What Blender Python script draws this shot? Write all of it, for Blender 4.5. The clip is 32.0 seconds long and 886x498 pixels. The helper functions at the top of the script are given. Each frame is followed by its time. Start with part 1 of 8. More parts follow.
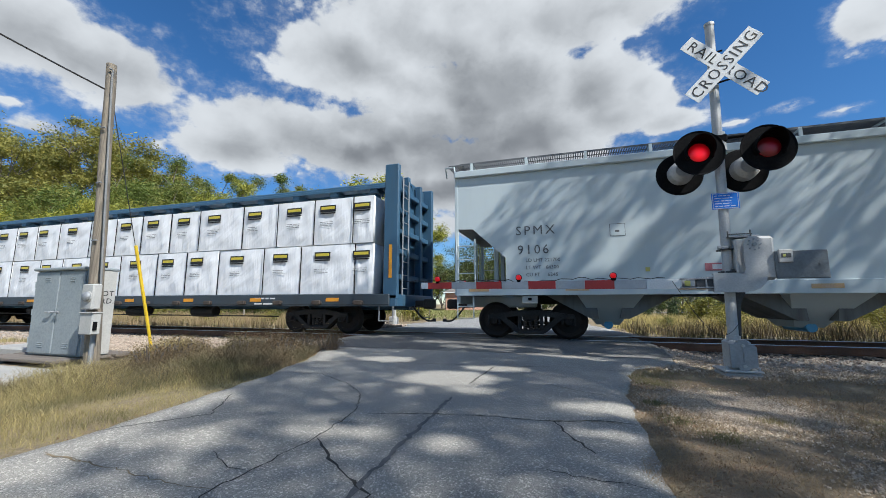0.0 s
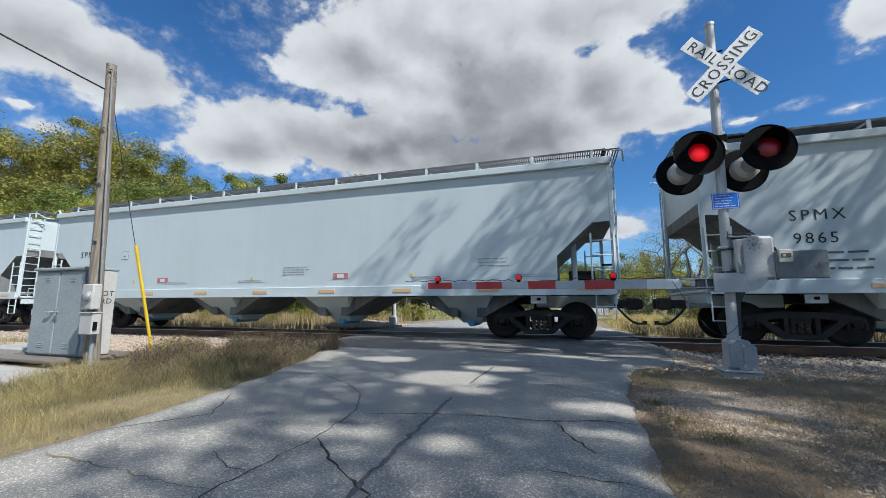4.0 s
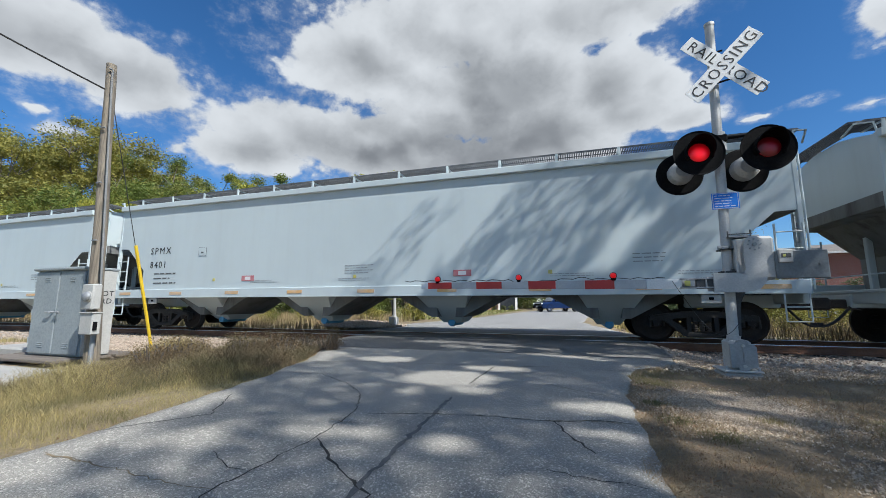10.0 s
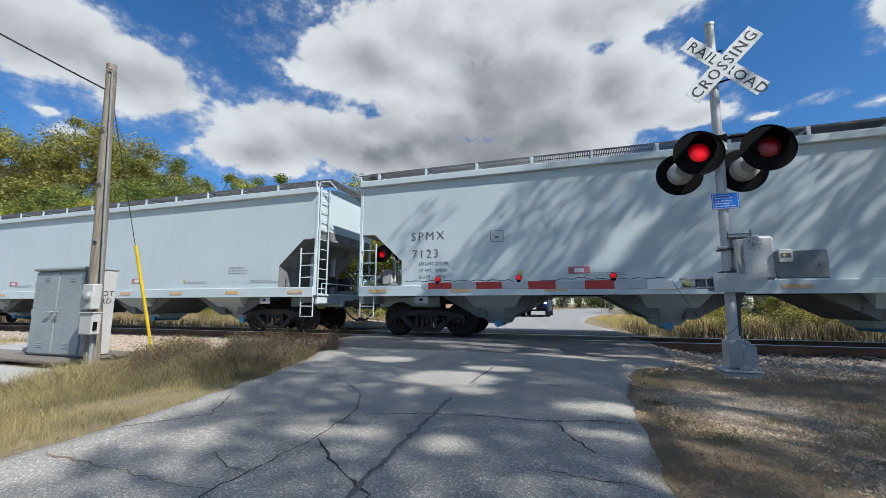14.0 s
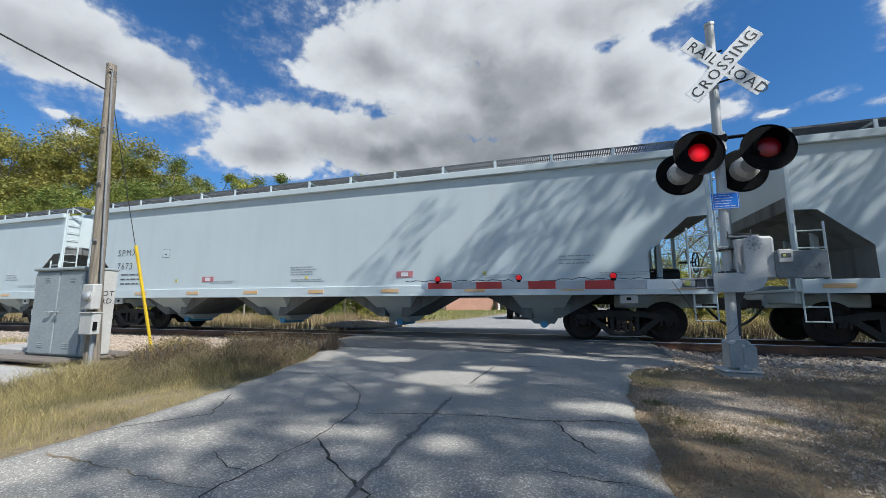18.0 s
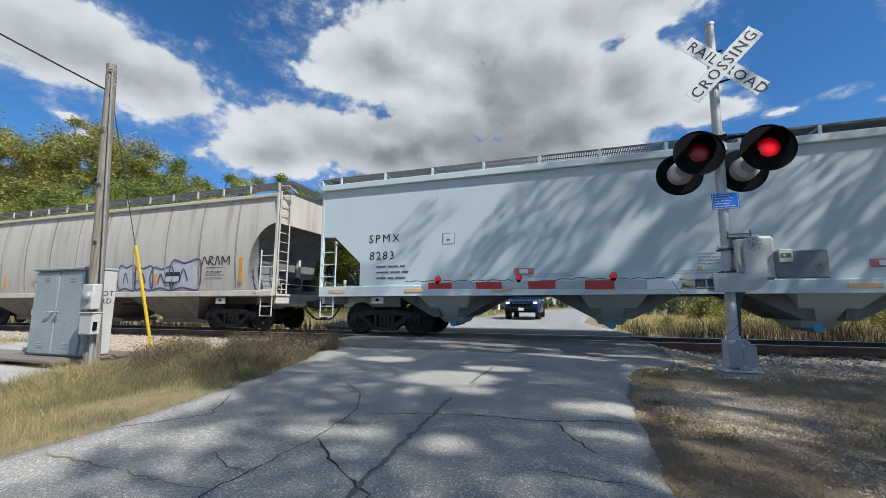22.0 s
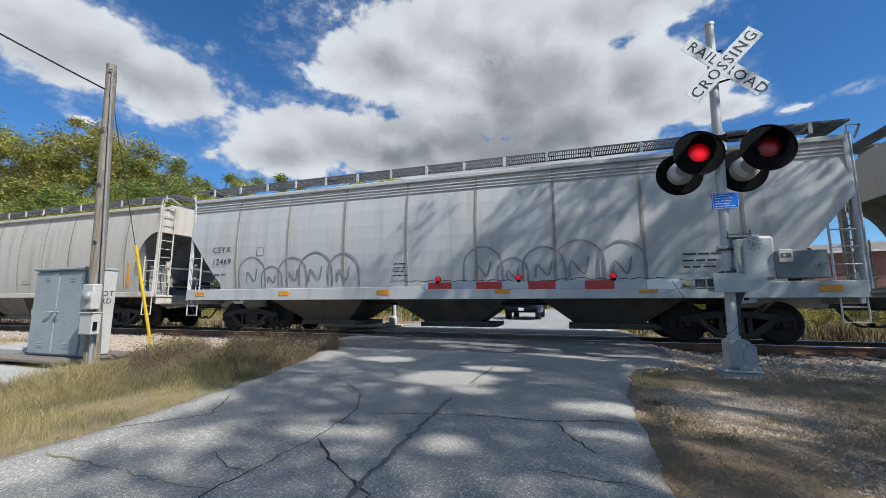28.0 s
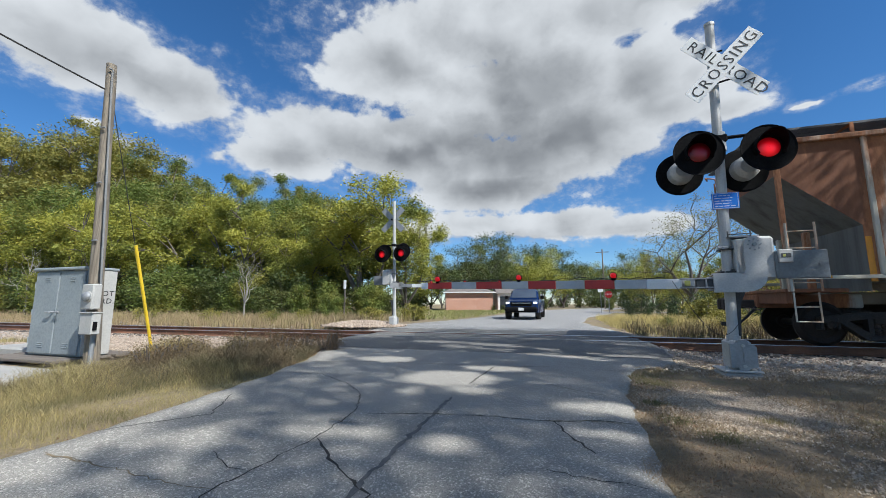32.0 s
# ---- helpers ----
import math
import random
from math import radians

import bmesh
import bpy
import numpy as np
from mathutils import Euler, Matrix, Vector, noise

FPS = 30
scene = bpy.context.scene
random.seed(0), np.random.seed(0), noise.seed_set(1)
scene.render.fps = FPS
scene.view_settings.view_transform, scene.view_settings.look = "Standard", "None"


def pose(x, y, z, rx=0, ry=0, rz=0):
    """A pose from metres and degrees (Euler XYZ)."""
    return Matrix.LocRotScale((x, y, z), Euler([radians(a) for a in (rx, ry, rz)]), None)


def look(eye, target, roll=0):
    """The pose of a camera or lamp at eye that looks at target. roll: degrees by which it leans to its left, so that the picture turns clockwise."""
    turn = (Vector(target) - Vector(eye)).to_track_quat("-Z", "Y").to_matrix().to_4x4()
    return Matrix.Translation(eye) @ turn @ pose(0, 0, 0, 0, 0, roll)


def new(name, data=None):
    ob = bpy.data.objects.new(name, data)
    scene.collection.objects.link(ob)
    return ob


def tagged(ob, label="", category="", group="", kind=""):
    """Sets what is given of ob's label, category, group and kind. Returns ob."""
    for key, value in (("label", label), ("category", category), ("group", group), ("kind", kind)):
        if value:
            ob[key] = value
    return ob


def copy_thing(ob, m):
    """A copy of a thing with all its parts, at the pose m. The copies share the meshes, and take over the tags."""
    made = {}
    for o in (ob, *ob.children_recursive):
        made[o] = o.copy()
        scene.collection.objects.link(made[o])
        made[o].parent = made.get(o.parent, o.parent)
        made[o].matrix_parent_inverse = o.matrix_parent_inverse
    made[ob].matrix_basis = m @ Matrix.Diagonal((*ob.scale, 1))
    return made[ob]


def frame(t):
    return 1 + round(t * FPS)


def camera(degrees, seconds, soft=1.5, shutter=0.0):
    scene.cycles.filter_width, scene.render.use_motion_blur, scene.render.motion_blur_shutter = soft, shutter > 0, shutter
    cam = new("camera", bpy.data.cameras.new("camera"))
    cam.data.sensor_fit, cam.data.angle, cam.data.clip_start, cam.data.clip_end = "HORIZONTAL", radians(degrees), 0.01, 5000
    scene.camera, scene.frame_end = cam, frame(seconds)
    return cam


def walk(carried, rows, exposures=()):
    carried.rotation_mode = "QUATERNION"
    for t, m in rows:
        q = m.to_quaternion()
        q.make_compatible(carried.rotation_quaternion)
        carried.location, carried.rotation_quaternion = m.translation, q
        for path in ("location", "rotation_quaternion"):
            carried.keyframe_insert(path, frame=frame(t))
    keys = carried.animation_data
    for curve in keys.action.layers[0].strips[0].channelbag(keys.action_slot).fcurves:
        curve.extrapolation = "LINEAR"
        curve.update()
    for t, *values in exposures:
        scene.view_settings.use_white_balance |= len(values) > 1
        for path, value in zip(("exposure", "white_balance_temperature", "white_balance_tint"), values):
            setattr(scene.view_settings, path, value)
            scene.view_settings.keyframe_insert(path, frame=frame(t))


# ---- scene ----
HEADING = radians(17.608)
PITCH = radians(8.071)
EYE = Vector((0.0, 0.0, 0.853))
AIM = EYE + Vector((-math.sin(HEADING) * math.cos(PITCH), math.cos(HEADING) * math.cos(PITCH), math.sin(PITCH)))

cam = camera(97.29, 32.0, soft=0.55)
walk(cam, [(0.0, look(EYE, AIM)), (32.0, look(EYE, AIM))], exposures=[(0.0, 0.45, 6100, 8), (32.0, 0.45, 6100, 8)])

# ---- world and sun ----
SUN_ELEVATION = radians(46)
SUN_AZIMUTH = radians(114)     # clockwise from +y
SUN_DIR = Vector((math.sin(SUN_AZIMUTH) * math.cos(SUN_ELEVATION), math.cos(SUN_AZIMUTH) * math.cos(SUN_ELEVATION), math.sin(SUN_ELEVATION)))

world = bpy.data.worlds.new("world")
scene.world = world
world.use_nodes = True
wn = world.node_tree
sky = wn.nodes.new("ShaderNodeTexSky")
sky.sky_type, sky.sun_disc = "NISHITA", False
sky.sun_elevation, sky.sun_rotation = SUN_ELEVATION, SUN_AZIMUTH
sky.air_density, sky.dust_density, sky.ozone_density = 1.0, 0.0, 7.0
vivid = wn.nodes.new("ShaderNodeHueSaturation")
vivid.inputs["Saturation"].default_value = 1.14
wn.links.new(sky.outputs[0], vivid.inputs["Color"])
wn.links.new(vivid.outputs[0], wn.nodes["Background"].inputs[0])
wn.nodes["Background"].inputs[1].default_value = 0.09

sun_data = bpy.data.lights.new("sun", "SUN")
sun_data.energy, sun_data.angle, sun_data.color = 4.9, radians(0.53), (1.0, 0.96, 0.9)
sun = new("sun", sun_data)
sun.matrix_world = look(SUN_DIR * 50, (0, 0, 0))


# ---- materials ----
class Nodes:
    """A small writer of node trees."""

    def __init__(self, name):
        self.mat = bpy.data.materials.new(name)
        self.mat.use_nodes = True
        self.tree = self.mat.node_tree
        self.bsdf = self.tree.nodes["Principled BSDF"]
        self.coord = self.tree.nodes.new("ShaderNodeTexCoord")
        info = self.tree.nodes.new("ShaderNodeObjectInfo")
        shift = self.tree.nodes.new("ShaderNodeVectorMath")
        shift.operation = "MULTIPLY_ADD"
        self.tree.links.new(info.outputs["Random"], shift.inputs[0])
        shift.inputs[1].default_value = (37.0, 53.0, 71.0)
        self.tree.links.new(self.coord.outputs["Object"], shift.inputs[2])
        self.where = shift.outputs[0]
        self.random = info.outputs["Random"]

    def link(self, a, b):
        self.tree.links.new(a, b)

    def noise(self, scale, detail=4.0, stretch=(1, 1, 1), rough=0.55, source=None):
        m = self.tree.nodes.new("ShaderNodeMapping")
        m.inputs["Scale"].default_value = stretch
        self.link(source or self.where, m.inputs[0])
        n = self.tree.nodes.new("ShaderNodeTexNoise")
        n.inputs["Scale"].default_value, n.inputs["Detail"].default_value = scale, detail
        n.inputs["Roughness"].default_value = rough
        self.link(m.outputs[0], n.inputs["Vector"])
        return n.outputs["Fac"]

    def cells(self, scale, stretch=(1, 1, 1), feature="F1"):
        m = self.tree.nodes.new("ShaderNodeMapping")
        m.inputs["Scale"].default_value = stretch
        self.link(self.where, m.inputs[0])
        n = self.tree.nodes.new("ShaderNodeTexVoronoi")
        n.feature = feature
        n.inputs["Scale"].default_value = scale
        self.link(m.outputs[0], n.inputs["Vector"])
        return n

    def ramp(self, fac, lo, hi, a=0.0, b=1.0):
        n = self.tree.nodes.new("ShaderNodeMapRange")
        n.interpolation_type = "SMOOTHSTEP"
        for i, v in enumerate((lo, hi, a, b)):
            n.inputs[i + 1].default_value = v
        self.link(fac, n.inputs[0])
        return n.outputs[0]

    def mix(self, fac, a, b, mode="MIX"):
        n = self.tree.nodes.new("ShaderNodeMix")
        n.data_type, n.blend_type = "RGBA", mode
        for value, socket in ((fac, n.inputs[0]), (a, n.inputs[6]), (b, n.inputs[7])):
            if isinstance(value, (int, float)):
                socket.default_value = value
            elif isinstance(value, tuple):
                socket.default_value = (*value[:3], 1.0)
            else:
                self.link(value, socket)
        return n.outputs[2]

    def math(self, op, a, b=0.0):
        n = self.tree.nodes.new("ShaderNodeMath")
        n.operation = op
        for value, socket in ((a, n.inputs[0]), (b, n.inputs[1])):
            if isinstance(value, (int, float)):
                socket.default_value = value
            else:
                self.link(value, socket)
        return n.outputs[0]

    def finish(self, colour, rough=0.6, metal=0.0, bump=None, depth=0.01, strength=0.5):
        for value, key in ((colour, "Base Color"), (rough, "Roughness"), (metal, "Metallic")):
            socket = self.bsdf.inputs[key]
            if isinstance(value, tuple):
                socket.default_value = (*value[:3], 1.0)
            elif isinstance(value, (int, float)):
                socket.default_value = value
            else:
                self.link(value, socket)
        if bump is not None:
            n = self.tree.nodes.new("ShaderNodeBump")
            n.inputs["Distance"].default_value, n.inputs["Strength"].default_value = depth, strength
            self.link(bump, n.inputs["Height"])
            self.link(n.outputs[0], self.bsdf.inputs["Normal"])
        return self.mat


def surface(name, a, b, scale=3.0, fine=40.0, rough=0.6, metal=0.0, depth=0.004, stretch=(1, 1, 1), dirt=None, dirt_amount=0.5, strength=0.4):
    """A plain surface: two tones in broad patches, fine grain, and stains where dirt is given."""
    n = Nodes(name)
    broad = n.noise(scale, 5.0, stretch)
    grain = n.noise(fine, 3.0, stretch)
    col = n.mix(n.ramp(broad, 0.3, 0.7), a, b)
    col = n.mix(n.ramp(grain, 0.35, 0.75, 0.0, 0.35), col, tuple(v * 0.6 for v in a))
    if dirt:
        stain = n.noise(scale * 0.7, 6.0, (stretch[0] * 1.7, stretch[1] * 1.7, stretch[2] * 0.6), 0.65)
        col = n.mix(n.ramp(stain, 0.72 - 0.3 * dirt_amount, 0.85 - 0.2 * dirt_amount, 0.0, dirt_amount), col, dirt)
    return n.finish(col, n.ramp(grain, 0.2, 0.8, rough * 0.85, min(1.0, rough * 1.15)), metal, grain, depth, strength)


def glow(name, colour, strength, core=0.0):
    """A lamp's glass; core is the radius over which the light of its bulb fades out."""
    n = Nodes(name)
    n.bsdf.inputs["Emission Color"].default_value = (*colour, 1)
    n.bsdf.inputs["Emission Strength"].default_value = strength
    if core:
        sep = n.tree.nodes.new("ShaderNodeSeparateXYZ")
        n.link(n.coord.outputs["Object"], sep.inputs[0])
        x, z = sep.outputs[0], n.math("ADD", sep.outputs[2], 0.03)
        r = n.math("SQRT", n.math("ADD", n.math("MULTIPLY", x, x), n.math("MULTIPLY", z, z)))
        n.link(n.ramp(r, core * 0.1, core, strength, strength * 0.12), n.bsdf.inputs["Emission Strength"])
    return n.finish(tuple(v * (0.16 if core else 0.5) for v in colour), 0.3)


def car_paint(name, base, grime, amount=0.35, rough=0.42, rust=None, rust_amount=0.0):
    """Paint of a freight car: grime that has run down in streaks, rust blooms, road dust."""
    n = Nodes(name)
    broad = n.noise(0.5, 4.0)
    streak = n.noise(1.0, 6.0, (2.6, 2.6, 0.22), 0.62)
    fine = n.noise(14.0, 5.0, (1.0, 1.0, 0.35), 0.65)
    col = n.mix(n.ramp(broad, 0.3, 0.75, 0.0, 0.5), base, tuple(v * 0.88 for v in base))
    col = n.mix(n.math("MULTIPLY", n.ramp(streak, 0.42, 0.8), amount), col, grime)
    col = n.mix(n.math("MULTIPLY", n.ramp(fine, 0.5, 0.85), amount * 0.5), col, grime)
    ro = rough
    if rust:
        blot = n.noise(0.8, 4.0, (1.3, 1.3, 0.42), 0.6)
        spot = n.ramp(n.math("ADD", n.math("MULTIPLY", blot, 0.86), n.math("MULTIPLY", fine, 0.14)), 0.60 - 0.2 * rust_amount, 0.76 - 0.16 * rust_amount)
        tone = n.mix(n.ramp(fine, 0.25, 0.8), rust, tuple(v * 0.6 for v in rust))
        tone = n.mix(n.ramp(blot, 0.55, 0.8, 0.0, 0.8), tone, tuple(v * 0.42 for v in rust))
        col = n.mix(spot, col, tone)
        ro = n.ramp(spot, 0.0, 1.0, rough, 0.85)
    return n.finish(col, ro, 0.0, fine, 0.004, 0.25)


def rusty_paint(name, base, half):
    """Old pale paint of a ribbed car, rusted through in tall soft patches and at both ends."""
    n = Nodes(name)
    sep = n.tree.nodes.new("ShaderNodeSeparateXYZ")
    n.link(n.coord.outputs["Object"], sep.inputs[0])
    broad = n.noise(0.62, 4.0, (1.5, 1.0, 0.34), 0.62)
    streak = n.noise(1.6, 6.0, (3.2, 1.0, 0.2), 0.66)
    fine = n.noise(16.0, 5.0, (1.0, 1.0, 0.4), 0.7)
    end = n.ramp(n.math("ABSOLUTE", sep.outputs[0]), half - 1.9, half - 1.1, 0.0, 0.22)
    high = n.ramp(sep.outputs[2], 1.8, 4.0, -0.05, 0.06)
    amount = n.math("ADD", n.math("ADD", n.math("MULTIPLY", broad, 0.6), n.math("MULTIPLY", streak, 0.32)), n.math("MULTIPLY", fine, 0.1))
    amount = n.math("ADD", amount, n.math("ADD", end, high))
    old = n.mix(n.ramp(streak, 0.4, 0.75), base, (0.47, 0.42, 0.31))
    old = n.mix(n.ramp(fine, 0.5, 0.85, 0.0, 0.4), old, (0.25, 0.22, 0.18))
    tone = n.mix(n.ramp(fine, 0.3, 0.75), (0.42, 0.185, 0.085), (0.27, 0.11, 0.05))
    tone = n.mix(n.ramp(amount, 0.6, 0.72, 0.0, 0.75), tone, (0.15, 0.062, 0.034))
    spot = n.ramp(amount, 0.43, 0.575)
    return n.finish(n.mix(spot, old, tone), n.ramp(spot, 0.0, 1.0, 0.5, 0.85), 0.0, fine, 0.004, 0.3)




def wrap_sheet(name):
    """White plastic sheeting with slanting pulls and fine creases."""
    n = Nodes(name)
    m = n.tree.nodes.new("ShaderNodeMapping")
    m.inputs["Rotation"].default_value = (0, radians(38), 0)
    n.link(n.where, m.inputs[0])
    pulls = n.noise(1.8, 1.5, (0.5, 1.0, 2.6), 0.5, m.outputs[0])
    folds = n.noise(1.4, 3.0, (2.6, 1.0, 0.5), 0.55)
    crease = n.noise(9.0, 4.0, (1, 1, 0.6), 0.6)
    col = n.mix(n.ramp(pulls, 0.35, 0.75, 0.0, 0.5), (0.78, 0.78, 0.775), (0.66, 0.665, 0.67))
    height = n.math("ADD", n.math("ADD", pulls, folds), n.math("MULTIPLY", crease, 0.1))
    return n.finish(col, 0.6, 0.0, height, 0.09, 0.4)


def asphalt(name, light, dark, tone):
    n = Nodes(name)
    broad = n.noise(0.55, 6.0, (1, 1, 1), 0.6)
    patch = n.noise(2.3, 5.0, (1, 1, 1), 0.6)
    chips = n.cells(125.0)
    speck = n.noise(210.0, 3.0)
    grit = n.noise(55.0, 4.0, (1, 1, 1), 0.7)
    stain = n.noise(0.9, 5.0, (2.2, 0.7, 1), 0.65)
    col = n.mix(n.ramp(broad, 0.32, 0.68), dark, light)
    col = n.mix(n.ramp(patch, 0.45, 0.75, 0.0, 0.5), col, tone)
    chip = n.ramp(chips.outputs["Color"], 0.6, 0.92, 0.0, 0.85)
    col = n.mix(chip, col, tuple(min(1.0, v * 2.2) for v in light))
    col = n.mix(n.ramp(speck, 0.5, 0.66, 0.0, 0.85), col, tuple(v * 0.3 for v in dark))
    col = n.mix(n.ramp(grit, 0.5, 0.75, 0.0, 0.45), col, tuple(v * 0.5 for v in dark))
    col = n.mix(n.ramp(stain, 0.52, 0.75, 0.0, 0.4), col, tuple(v * 0.62 for v in dark))
    height = n.math("ADD", n.math("MULTIPLY", chips.outputs["Distance"], -0.6), n.math("ADD", speck, n.math("MULTIPLY", grit, 0.8)))
    return n.finish(col, 0.88, 0.0, height, 0.006, 0.7)


MAT = {
    "asphalt": asphalt("worn asphalt", (0.35, 0.328, 0.285), (0.28, 0.262, 0.228), (0.315, 0.29, 0.245)),
    "asphalt_new": asphalt("dark asphalt", (0.18, 0.171, 0.154), (0.128, 0.123, 0.113), (0.158, 0.148, 0.132)),
    "road_far": asphalt("pale road", (0.29, 0.285, 0.275), (0.23, 0.225, 0.215), (0.27, 0.26, 0.24)),
    "crack": surface("crack filling", (0.022, 0.02, 0.017), (0.05, 0.043, 0.032), 4, 60, 0.95),
    "tar": surface("old tar seam", (0.10, 0.098, 0.094), (0.15, 0.146, 0.138), 5, 60, 0.9),
    "crack_grass": surface("dry grass in a crack", (0.26, 0.2, 0.12), (0.13, 0.1, 0.06), 9, 60, 0.95),
    "ballast": surface("limestone ballast", (0.5, 0.45, 0.39), (0.34, 0.3, 0.26), 6, 50, 0.95, dirt=(0.2, 0.16, 0.12), dirt_amount=0.4),
    "tie": surface("weathered tie wood", (0.10, 0.085, 0.07), (0.055, 0.045, 0.038), 2, 30, 0.9, stretch=(3, 0.4, 3)),
    "rail_web": surface("rusty rail steel", (0.24, 0.11, 0.06), (0.13, 0.065, 0.04), 2, 40, 0.85),
    "rail_head": surface("polished rail head", (0.72, 0.72, 0.72), (0.6, 0.6, 0.6), 2, 60, 0.38, 1.0),
    "galvanised": surface("galvanised steel", (0.34, 0.35, 0.355), (0.25, 0.26, 0.27), 7, 55, 0.5, 0.35),
    "silver_paint": surface("aluminium paint", (0.5, 0.495, 0.475), (0.41, 0.405, 0.39), 4, 45, 0.55, 0.15, dirt=(0.2, 0.18, 0.15), dirt_amount=0.35),
    "cabinet": surface("grey cabinet paint", (0.30, 0.33, 0.335), (0.26, 0.29, 0.295), 2, 30, 0.5, 0.1, dirt=(0.24, 0.22, 0.19), dirt_amount=0.25),
    "cabinet_white": surface("pale grey box paint", (0.47, 0.46, 0.43), (0.40, 0.39, 0.36), 3, 40, 0.5, dirt=(0.3, 0.2, 0.13), dirt_amount=0.25),
    "sign_white": surface("white sign sheeting", (0.78, 0.78, 0.76), (0.7, 0.7, 0.68), 3, 70, 0.45, dirt=(0.5, 0.48, 0.44), dirt_amount=0.2),
    "black": surface("flat black paint", (0.004, 0.004, 0.0045), (0.008, 0.008, 0.0085), 5, 50, 0.9),
    "ink": surface("black lettering", (0.008, 0.008, 0.009), (0.014, 0.014, 0.015), 5, 60, 0.6),
    "ink_worn": surface("faded dark lettering", (0.07, 0.075, 0.08), (0.13, 0.135, 0.14), 7, 60, 0.7),
    "ink_faint": surface("faint grey lettering", (0.22, 0.235, 0.24), (0.3, 0.315, 0.32), 7, 60, 0.7),
    "white_ink": surface("white lettering", (0.7, 0.7, 0.7), (0.6, 0.6, 0.6), 5, 60, 0.6),
    "red_tape": surface("red reflective tape", (0.5, 0.025, 0.02), (0.4, 0.02, 0.018), 5, 90, 0.35),
    "grey_tape": surface("silver reflective tape", (0.46, 0.47, 0.48), (0.38, 0.39, 0.4), 5, 90, 0.35),
    "blue_sign": surface("blue sign sheeting", (0.01, 0.19, 0.7), (0.01, 0.16, 0.6), 3, 60, 0.4),
    "yellow": surface("yellow plastic", (0.8, 0.55, 0.03), (0.7, 0.47, 0.03), 4, 50, 0.45),
    "orange_tape": surface("yellow reflective strip", (0.7, 0.3, 0.015), (0.58, 0.24, 0.02), 4, 50, 0.5),
    "peach_tape": surface("faded orange reflective strip", (0.64, 0.38, 0.15), (0.58, 0.43, 0.29), 4, 50, 0.5),
    "pole_wood": surface("weathered pole wood", (0.29, 0.245, 0.185), (0.15, 0.125, 0.095), 3.5, 22, 0.9, depth=0.012, stretch=(9, 9, 0.35), dirt=(0.075, 0.065, 0.055), dirt_amount=0.7, strength=0.8),
    "conduit": surface("dull grey conduit", (0.22, 0.22, 0.215), (0.17, 0.17, 0.165), 6, 40, 0.7, 0.0, dirt=(0.16, 0.14, 0.12), dirt_amount=0.4),
    "wood_plank": surface("grey timber", (0.2, 0.17, 0.14), (0.12, 0.1, 0.085), 3, 40, 0.9, stretch=(0.4, 4, 4)),
    "concrete": surface("pale concrete", (0.40, 0.385, 0.355), (0.31, 0.30, 0.275), 2, 50, 0.9, dirt=(0.3, 0.27, 0.22), dirt_amount=0.4),
    "cable": surface("black cable sheath", (0.02, 0.02, 0.02), (0.03, 0.03, 0.03), 5, 50, 0.5),
    "lens_lit": glow("lit red lens", (0.9, 0.004, 0.014), 0.72, 0.14),
    "dark_steel": surface("dark steel", (0.06, 0.062, 0.065), (0.04, 0.042, 0.045), 4, 40, 0.6),
    # faint emission added so the unlit lens still reads red
    "lens_dim": glow("unlit red lens with added glow", (0.24, 0.004, 0.012), 0.2, 0.14),
    "arm_lamp": glow("red arm lamp", (0.75, 0.01, 0.014), 0.35),
    "brick": None,
}


MAT["black"].node_tree.nodes["Principled BSDF"].inputs["Specular IOR Level"].default_value = 0.12


